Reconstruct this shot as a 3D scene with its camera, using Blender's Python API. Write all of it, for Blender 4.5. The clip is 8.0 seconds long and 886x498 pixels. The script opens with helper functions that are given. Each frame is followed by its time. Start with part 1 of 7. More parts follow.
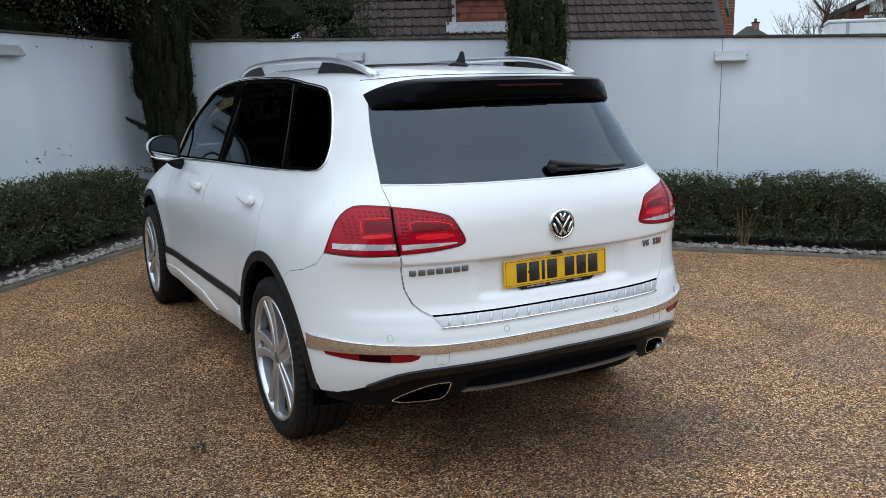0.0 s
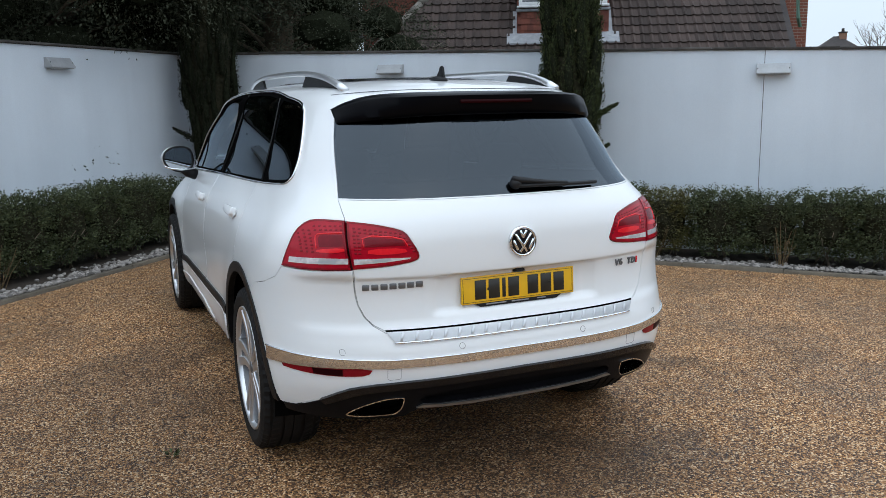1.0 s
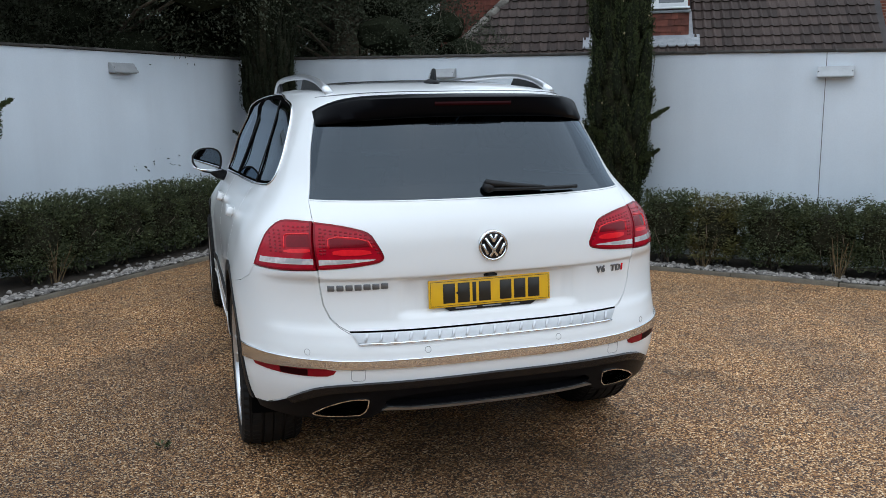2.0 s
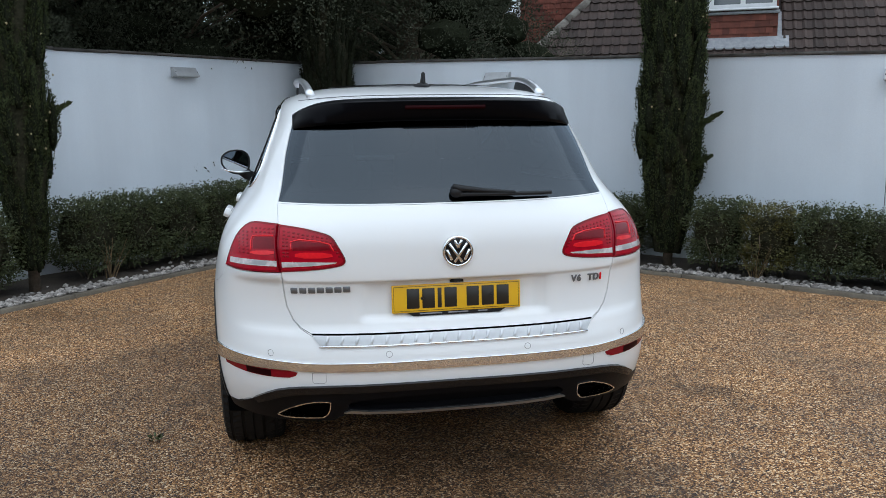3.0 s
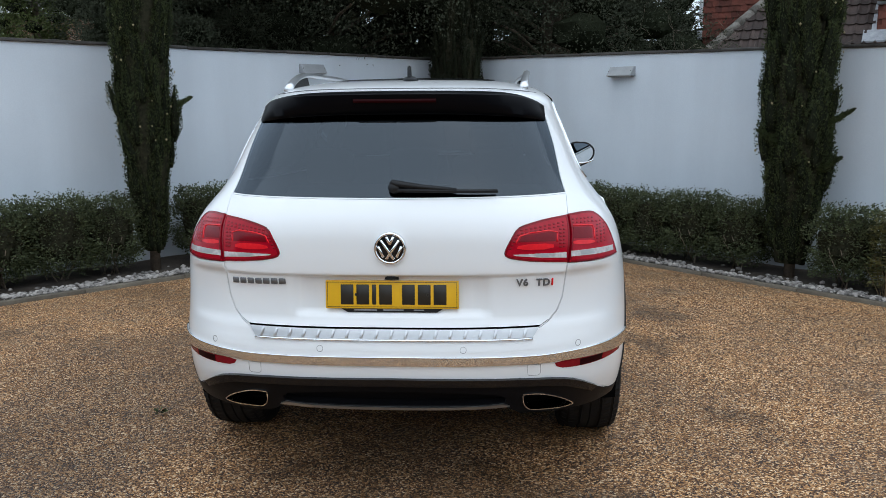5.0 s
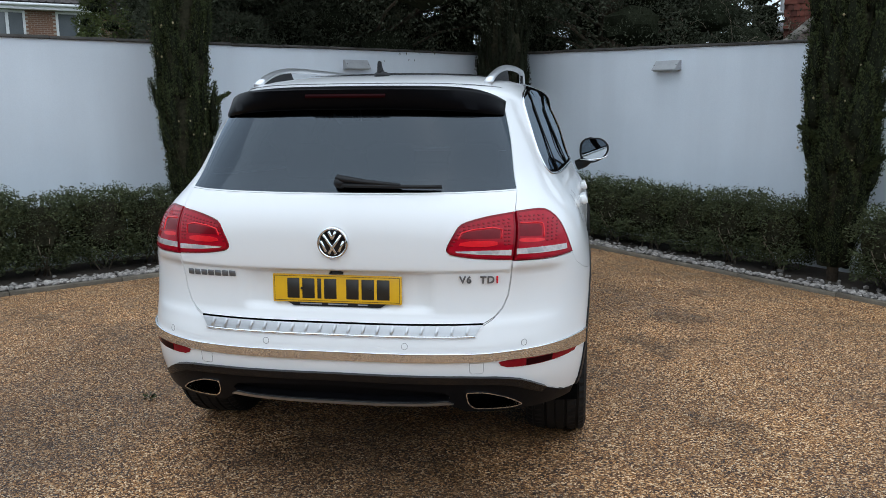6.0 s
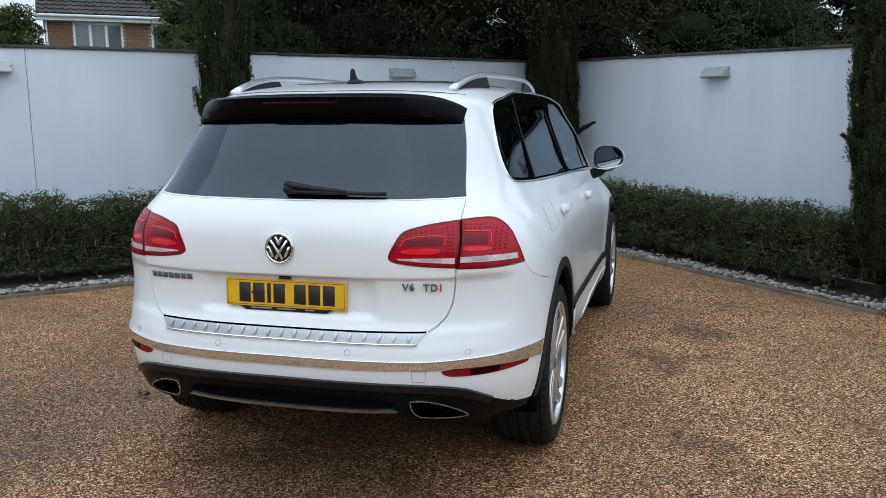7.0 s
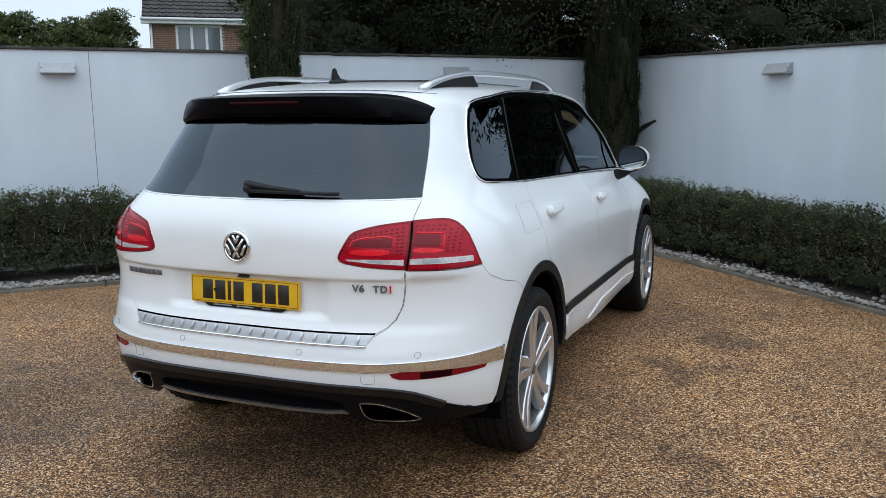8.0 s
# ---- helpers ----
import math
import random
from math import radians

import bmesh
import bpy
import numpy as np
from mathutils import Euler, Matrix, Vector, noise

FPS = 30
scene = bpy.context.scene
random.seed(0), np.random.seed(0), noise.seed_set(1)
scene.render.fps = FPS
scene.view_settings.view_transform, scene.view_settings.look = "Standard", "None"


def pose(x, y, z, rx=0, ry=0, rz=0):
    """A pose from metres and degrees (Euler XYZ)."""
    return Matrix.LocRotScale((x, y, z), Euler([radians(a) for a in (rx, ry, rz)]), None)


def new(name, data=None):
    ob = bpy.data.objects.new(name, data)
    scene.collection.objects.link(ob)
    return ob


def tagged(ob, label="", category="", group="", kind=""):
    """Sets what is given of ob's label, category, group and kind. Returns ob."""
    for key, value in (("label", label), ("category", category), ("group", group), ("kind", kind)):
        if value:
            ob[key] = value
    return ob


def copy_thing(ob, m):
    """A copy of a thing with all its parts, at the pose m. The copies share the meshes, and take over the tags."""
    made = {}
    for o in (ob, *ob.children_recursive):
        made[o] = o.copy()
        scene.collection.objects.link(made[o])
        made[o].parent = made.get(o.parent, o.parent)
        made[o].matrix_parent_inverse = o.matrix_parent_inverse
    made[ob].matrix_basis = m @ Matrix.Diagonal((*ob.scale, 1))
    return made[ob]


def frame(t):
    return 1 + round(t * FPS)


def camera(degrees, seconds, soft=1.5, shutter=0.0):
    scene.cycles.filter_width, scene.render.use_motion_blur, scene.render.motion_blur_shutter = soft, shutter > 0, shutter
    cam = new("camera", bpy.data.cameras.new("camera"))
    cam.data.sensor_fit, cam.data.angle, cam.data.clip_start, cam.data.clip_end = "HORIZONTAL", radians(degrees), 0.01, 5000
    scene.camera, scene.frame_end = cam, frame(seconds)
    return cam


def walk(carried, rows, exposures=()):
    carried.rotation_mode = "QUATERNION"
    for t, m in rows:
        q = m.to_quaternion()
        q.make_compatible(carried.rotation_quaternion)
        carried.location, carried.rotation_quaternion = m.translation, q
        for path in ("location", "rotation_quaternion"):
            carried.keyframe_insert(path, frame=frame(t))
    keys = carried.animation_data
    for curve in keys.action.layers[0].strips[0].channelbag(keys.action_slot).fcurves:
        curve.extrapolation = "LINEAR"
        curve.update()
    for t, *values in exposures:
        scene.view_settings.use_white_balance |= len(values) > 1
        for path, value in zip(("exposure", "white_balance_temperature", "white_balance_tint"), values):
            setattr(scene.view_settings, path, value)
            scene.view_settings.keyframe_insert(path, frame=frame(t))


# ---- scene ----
cam = camera(56.4, 8.0, soft=0.78)
METRES, EYE, TILT, LEAN, TURN = 4.154, 1.583, 0.0, 0.0, -29.7
ROWS = [
    (0.0, 0.0, 0.0, 0.0, -0.22, -11.11, 1.14),
    (0.5, 0.0528, 0.006, 0.002, 2.44, -10.75, 1.03),
    (1.0, 0.1117, 0.0084, 0.0025, 5.07, -10.31, 0.93),
    (1.5, 0.1683, 0.0162, -0.0008, 8.2, -10.03, 0.88),
    (3.0, 0.3408, 0.0675, -0.0031, 17.99, -9.56, 0.69),
    (3.5, 0.3971, 0.0935, -0.0059, 21.53, -9.33, 0.6),
    (4.0, 0.4479, 0.1232, -0.0048, 24.91, -9.36, 0.53),
    (5.5, 0.6102, 0.2302, -0.0091, 35.45, -9.83, 0.43),
    (6.0, 0.6622, 0.2713, -0.0091, 38.22, -9.92, 0.45),
    (6.5, 0.7155, 0.3159, -0.0095, 41.04, -9.61, 0.52),
    (7.0, 0.7601, 0.3623, -0.0112, 44.48, -9.31, 0.49),
    (7.5, 0.7994, 0.4135, -0.0117, 47.76, -9.29, 0.44),
    (8.0, 0.8412, 0.47, -0.0113, 51.37, -9.35, 0.55),
]
walk(cam, [(t, pose(0, 0, EYE, TILT, LEAN, TURN) @ pose(METRES * x, METRES * y, METRES * z, 90 + pitch, roll, yaw)) for t, x, y, z, yaw, pitch, roll in ROWS])

# ---- light: overcast sky with a weak, wide sun ----
SUN_ELEV, SUN_TURN = radians(72), radians(165)
world = bpy.data.worlds.new("overcast")
scene.world = world
world.use_nodes = True
wn, wl = world.node_tree.nodes, world.node_tree.links
wn.clear()
sky = wn.new("ShaderNodeTexSky")
sky.sky_type, sky.sun_disc = "NISHITA", False
sky.sun_elevation, sky.sun_rotation = SUN_ELEV, SUN_TURN
sky.air_density, sky.dust_density = 1.0, 2.0
wtc = wn.new("ShaderNodeTexCoord")
cloud = wn.new("ShaderNodeTexNoise")
cloud.inputs["Scale"].default_value, cloud.inputs["Detail"].default_value = 2.2, 6.0
ramp = wn.new("ShaderNodeValToRGB")
ramp.color_ramp.elements[0].position, ramp.color_ramp.elements[1].position = 0.30, 0.62
ramp.color_ramp.elements[0].color, ramp.color_ramp.elements[1].color = (0.84, 0.84, 0.84, 1), (0.99, 0.99, 0.99, 1)
grey = wn.new("ShaderNodeRGB")
grey.outputs[0].default_value = (5.95, 7.0, 8.2, 1)
mixs = wn.new("ShaderNodeMix")
mixs.data_type = "RGBA"
bg = wn.new("ShaderNodeBackground")
bg.inputs["Strength"].default_value = 0.145
wout = wn.new("ShaderNodeOutputWorld")
wl.new(wtc.outputs["Generated"], cloud.inputs["Vector"])
wl.new(cloud.outputs["Fac"], ramp.inputs["Fac"])
wl.new(ramp.outputs["Color"], mixs.inputs["Factor"])
wl.new(sky.outputs["Color"], mixs.inputs["A"])
wl.new(grey.outputs[0], mixs.inputs["B"])
# an overcast sky: brightest overhead, dimmer towards the horizon
wsep = wn.new("ShaderNodeSeparateXYZ")
dome = wn.new("ShaderNodeMapRange")
dome.inputs["To Min"].default_value, dome.inputs["To Max"].default_value = 0.84, 1.15
domed = wn.new("ShaderNodeMix")
domed.data_type, domed.blend_type = "RGBA", "MULTIPLY"
domed.inputs["Factor"].default_value = 1.0
wl.new(wtc.outputs["Generated"], wsep.inputs["Vector"])
wl.new(wsep.outputs["Z"], dome.inputs["Value"])
wl.new(mixs.outputs["Result"], domed.inputs["A"])
wl.new(dome.outputs["Result"], domed.inputs["B"])
wl.new(domed.outputs["Result"], bg.inputs["Color"])
wl.new(bg.outputs["Background"], wout.inputs["Surface"])
sun = new("sun", bpy.data.lights.new("sun", "SUN"))
sun.data.energy, sun.data.angle, sun.data.color = 1.0, radians(110), (0.91, 0.975, 1.02)
sun.rotation_euler = (radians(90) - SUN_ELEV, 0, radians(180) - SUN_TURN)
scene.view_settings.exposure = 0.09

# ---- materials ----
def material(name, colour, rough=0.6, metal=0.0, second=None, scale=8.0, fine=60.0, bump=0.0, coat=0.0, spread=0.5, spec=0.5, island=0.0, rand=0.0, detail=4.0):
    """A surface with a broad and a fine variation of its colour, and relief."""
    m = bpy.data.materials.new(name)
    m.use_nodes = True
    n, l = m.node_tree.nodes, m.node_tree.links
    b = n["Principled BSDF"]
    b.inputs["Roughness"].default_value, b.inputs["Metallic"].default_value = rough, metal
    b.inputs["Coat Weight"].default_value, b.inputs["Coat Roughness"].default_value = coat, 0.03
    b.inputs["Specular IOR Level"].default_value = spec
    tc = n.new("ShaderNodeTexCoord")
    broad, small = n.new("ShaderNodeTexNoise"), n.new("ShaderNodeTexNoise")
    broad.inputs["Scale"].default_value, broad.inputs["Detail"].default_value = scale, detail
    small.inputs["Scale"].default_value, small.inputs["Detail"].default_value = fine, 3.0
    for k in (broad, small):
        l.new(tc.outputs["Object"], k.inputs["Vector"])
    if second is None:
        second = tuple(c * 0.86 for c in colour)
    add = n.new("ShaderNodeMath")
    add.operation = "MULTIPLY_ADD"
    l.new(small.outputs["Fac"], add.inputs[0])
    add.inputs[1].default_value = 0.5
    l.new(broad.outputs["Fac"], add.inputs[2])
    rng = n.new("ShaderNodeMapRange")
    rng.inputs["From Min"].default_value, rng.inputs["From Max"].default_value = 0.75 - spread * 0.5, 0.75 + spread * 0.5
    l.new(add.outputs[0], rng.inputs["Value"])
    last = rng.outputs["Result"]
    mix = n.new("ShaderNodeMix")
    mix.data_type = "RGBA"
    mix.inputs["A"].default_value, mix.inputs["B"].default_value = (*second, 1), (*colour, 1)
    l.new(last, mix.inputs["Factor"])
    out = mix.outputs["Result"]
    if island or rand:
        src = n.new("ShaderNodeNewGeometry").outputs["Random Per Island"] if island else n.new("ShaderNodeObjectInfo").outputs["Random"]
        hsv = n.new("ShaderNodeHueSaturation")
        mr = n.new("ShaderNodeMapRange")
        k = island or rand
        mr.inputs["To Min"].default_value, mr.inputs["To Max"].default_value = 1 - k, 1 + k
        l.new(src, mr.inputs["Value"])
        l.new(mr.outputs["Result"], hsv.inputs["Value"])
        l.new(out, hsv.inputs["Color"])
        out = hsv.outputs["Color"]
    l.new(out, b.inputs["Base Color"])
    if bump:
        bp = n.new("ShaderNodeBump")
        bp.inputs["Strength"].default_value, bp.inputs["Distance"].default_value = bump, 0.01
        l.new(add.outputs[0], bp.inputs["Height"])
        l.new(bp.outputs["Normal"], b.inputs["Normal"])
    return m


def gravel_material():
    m = bpy.data.materials.new("bound_gravel")
    m.use_nodes = True
    n, l = m.node_tree.nodes, m.node_tree.links
    b = n["Principled BSDF"]
    tc = n.new("ShaderNodeTexCoord")
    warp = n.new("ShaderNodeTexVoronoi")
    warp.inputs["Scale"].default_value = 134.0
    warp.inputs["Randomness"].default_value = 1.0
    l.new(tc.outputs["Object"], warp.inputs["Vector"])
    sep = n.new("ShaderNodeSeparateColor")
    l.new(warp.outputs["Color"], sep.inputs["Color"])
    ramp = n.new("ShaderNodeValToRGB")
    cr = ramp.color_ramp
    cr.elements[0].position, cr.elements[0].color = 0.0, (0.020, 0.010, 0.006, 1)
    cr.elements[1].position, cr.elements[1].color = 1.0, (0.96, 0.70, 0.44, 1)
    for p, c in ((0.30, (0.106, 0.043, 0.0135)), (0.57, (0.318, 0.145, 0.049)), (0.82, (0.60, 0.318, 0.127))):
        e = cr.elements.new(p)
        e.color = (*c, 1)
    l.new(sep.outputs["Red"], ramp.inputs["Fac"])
    # damp and soiled patches
    stain, mid = n.new("ShaderNodeTexNoise"), n.new("ShaderNodeTexNoise")
    stain.inputs["Scale"].default_value, stain.inputs["Detail"].default_value, stain.inputs["Roughness"].default_value = 0.9, 6.0, 0.6
    mid.inputs["Scale"].default_value, mid.inputs["Detail"].default_value = 7.0, 5.0
    for k in (stain, mid):
        l.new(tc.outputs["Object"], k.inputs["Vector"])
    add = n.new("ShaderNodeMath")
    add.operation = "MULTIPLY_ADD"
    add.inputs[1].default_value = 0.45
    l.new(mid.outputs["Fac"], add.inputs[0])
    l.new(stain.outputs["Fac"], add.inputs[2])
    mr = n.new("ShaderNodeMapRange")
    mr.inputs["From Min"].default_value, mr.inputs["From Max"].default_value = 0.56, 0.86
    mr.inputs["To Min"].default_value, mr.inputs["To Max"].default_value = 0.66, 1.04
    l.new(add.outputs[0], mr.inputs["Value"])
    # separate dark blotches of damp and oil
    blot = n.new("ShaderNodeTexNoise")
    blot.inputs["Scale"].default_value, blot.inputs["Detail"].default_value, blot.inputs["Roughness"].default_value = 1.9, 5.0, 0.62
    l.new(tc.outputs["Object"], blot.inputs["Vector"])
    br = n.new("ShaderNodeMapRange")
    br.inputs["From Min"].default_value, br.inputs["From Max"].default_value = 0.58, 0.74
    br.inputs["To Min"].default_value, br.inputs["To Max"].default_value = 1.0, 0.50
    l.new(blot.outputs["Fac"], br.inputs["Value"])
    both = n.new("ShaderNodeMath")
    both.operation = "MULTIPLY"
    l.new(mr.outputs["Result"], both.inputs[0])
    l.new(br.outputs["Result"], both.inputs[1])
    # single ragged dark patches, most of them damp stains: x, y, reach, and what is left of the colour
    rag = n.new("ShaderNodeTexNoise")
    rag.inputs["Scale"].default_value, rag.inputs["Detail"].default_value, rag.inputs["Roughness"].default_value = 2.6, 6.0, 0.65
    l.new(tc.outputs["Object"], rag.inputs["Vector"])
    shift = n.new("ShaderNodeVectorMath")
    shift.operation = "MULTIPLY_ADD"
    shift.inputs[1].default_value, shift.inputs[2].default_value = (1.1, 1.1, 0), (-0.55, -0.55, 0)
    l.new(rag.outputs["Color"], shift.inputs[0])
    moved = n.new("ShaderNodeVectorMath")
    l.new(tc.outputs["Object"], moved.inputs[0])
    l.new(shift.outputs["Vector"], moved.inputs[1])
    # 2.0, 2.7 is damp plus the car's shade painted in; the first two just darken
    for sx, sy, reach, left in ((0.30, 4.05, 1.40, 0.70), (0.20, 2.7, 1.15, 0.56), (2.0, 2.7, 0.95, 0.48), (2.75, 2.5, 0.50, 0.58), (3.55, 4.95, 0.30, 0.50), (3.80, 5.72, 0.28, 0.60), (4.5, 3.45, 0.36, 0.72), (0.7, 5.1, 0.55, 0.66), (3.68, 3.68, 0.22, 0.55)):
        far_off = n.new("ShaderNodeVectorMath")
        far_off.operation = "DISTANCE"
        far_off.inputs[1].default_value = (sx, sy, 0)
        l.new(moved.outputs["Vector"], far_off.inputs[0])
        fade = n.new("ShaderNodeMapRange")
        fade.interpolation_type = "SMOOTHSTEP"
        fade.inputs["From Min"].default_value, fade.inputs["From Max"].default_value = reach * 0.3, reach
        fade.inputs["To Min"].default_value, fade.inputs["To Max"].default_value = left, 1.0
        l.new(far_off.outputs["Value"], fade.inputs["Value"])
        damp_and_shade = n.new("ShaderNodeMath")
        damp_and_shade.operation = "MULTIPLY"
        l.new(both.outputs[0], damp_and_shade.inputs[0])
        l.new(fade.outputs["Result"], damp_and_shade.inputs[1])
        both = damp_and_shade
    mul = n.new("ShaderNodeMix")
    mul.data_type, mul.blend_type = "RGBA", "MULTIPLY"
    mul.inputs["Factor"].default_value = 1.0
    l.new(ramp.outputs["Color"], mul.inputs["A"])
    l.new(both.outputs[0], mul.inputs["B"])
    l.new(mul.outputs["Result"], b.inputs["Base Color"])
    rr = n.new("ShaderNodeMapRange")
    rr.inputs["From Min"].default_value, rr.inputs["From Max"].default_value = 0.5, 0.8
    rr.inputs["To Min"].default_value, rr.inputs["To Max"].default_value = 0.38, 0.75
    l.new(add.outputs[0], rr.inputs["Value"])
    l.new(rr.outputs["Result"], b.inputs["Roughness"])
    bp = n.new("ShaderNodeBump")
    bp.inputs["Strength"].default_value, bp.inputs["Distance"].default_value = 0.9, 0.006
    bp.invert = True
    l.new(warp.outputs["Distance"], bp.inputs["Height"])
    l.new(bp.outputs["Normal"], b.inputs["Normal"])
    return m


def glass_material(name, tint, rough=0.01, ior=1.85):
    """A tinted pane: what passes is coloured, and it mirrors at its surface."""
    m = bpy.data.materials.new(name)
    m.use_nodes = True
    n, l = m.node_tree.nodes, m.node_tree.links
    n.remove(n["Principled BSDF"])
    tr, gl, fr, mx = n.new("ShaderNodeBsdfTransparent"), n.new("ShaderNodeBsdfGlossy"), n.new("ShaderNodeFresnel"), n.new("ShaderNodeMixShader")
    tr.inputs["Color"].default_value = (*tint, 1)
    gl.inputs["Roughness"].default_value = rough
    gl.inputs["Color"].default_value = (0.76, 0.88, 1.0, 1)
    fr.inputs["IOR"].default_value = ior
    l.new(fr.outputs["Fac"], mx.inputs["Fac"])
    l.new(tr.outputs["BSDF"], mx.inputs[1])
    l.new(gl.outputs["BSDF"], mx.inputs[2])
    l.new(mx.outputs["Shader"], n["Material Output"].inputs["Surface"])
    return m


def render_wall_material():
    """White masonry paint with run marks that hang from the coping and a soiled foot."""
    m = material("white_render", (0.72, 0.775, 0.83), 0.85, second=(0.625, 0.68, 0.735), scale=1.1, fine=90, bump=0.12, spread=0.6)
    n, l = m.node_tree.nodes, m.node_tree.links
    b = n["Principled BSDF"]
    src = b.inputs["Base Color"].links[0].from_socket
    tc = n.new("ShaderNodeTexCoord")
    mp = n.new("ShaderNodeMapping")
    mp.inputs["Scale"].default_value = (2.6, 2.6, 0.22)
    run = n.new("ShaderNodeTexNoise")
    run.inputs["Scale"].default_value, run.inputs["Detail"].default_value = 1.0, 5.0
    mr = n.new("ShaderNodeMapRange")
    mr.inputs["From Min"].default_value, mr.inputs["From Max"].default_value = 0.35, 0.72
    mr.inputs["To Min"].default_value, mr.inputs["To Max"].default_value = 0.0, 0.32
    mx = n.new("ShaderNodeMix")
    mx.data_type = "RGBA"
    mx.inputs["B"].default_value = (0.50, 0.53, 0.57, 1)
    l.new(tc.outputs["Object"], mp.inputs["Vector"])
    l.new(mp.outputs["Vector"], run.inputs["Vector"])
    l.new(run.outputs["Fac"], mr.inputs["Value"])
    l.new(mr.outputs["Result"], mx.inputs["Factor"])
    l.new(src, mx.inputs["A"])
    l.new(mx.outputs["Result"], b.inputs["Base Color"])
    return m


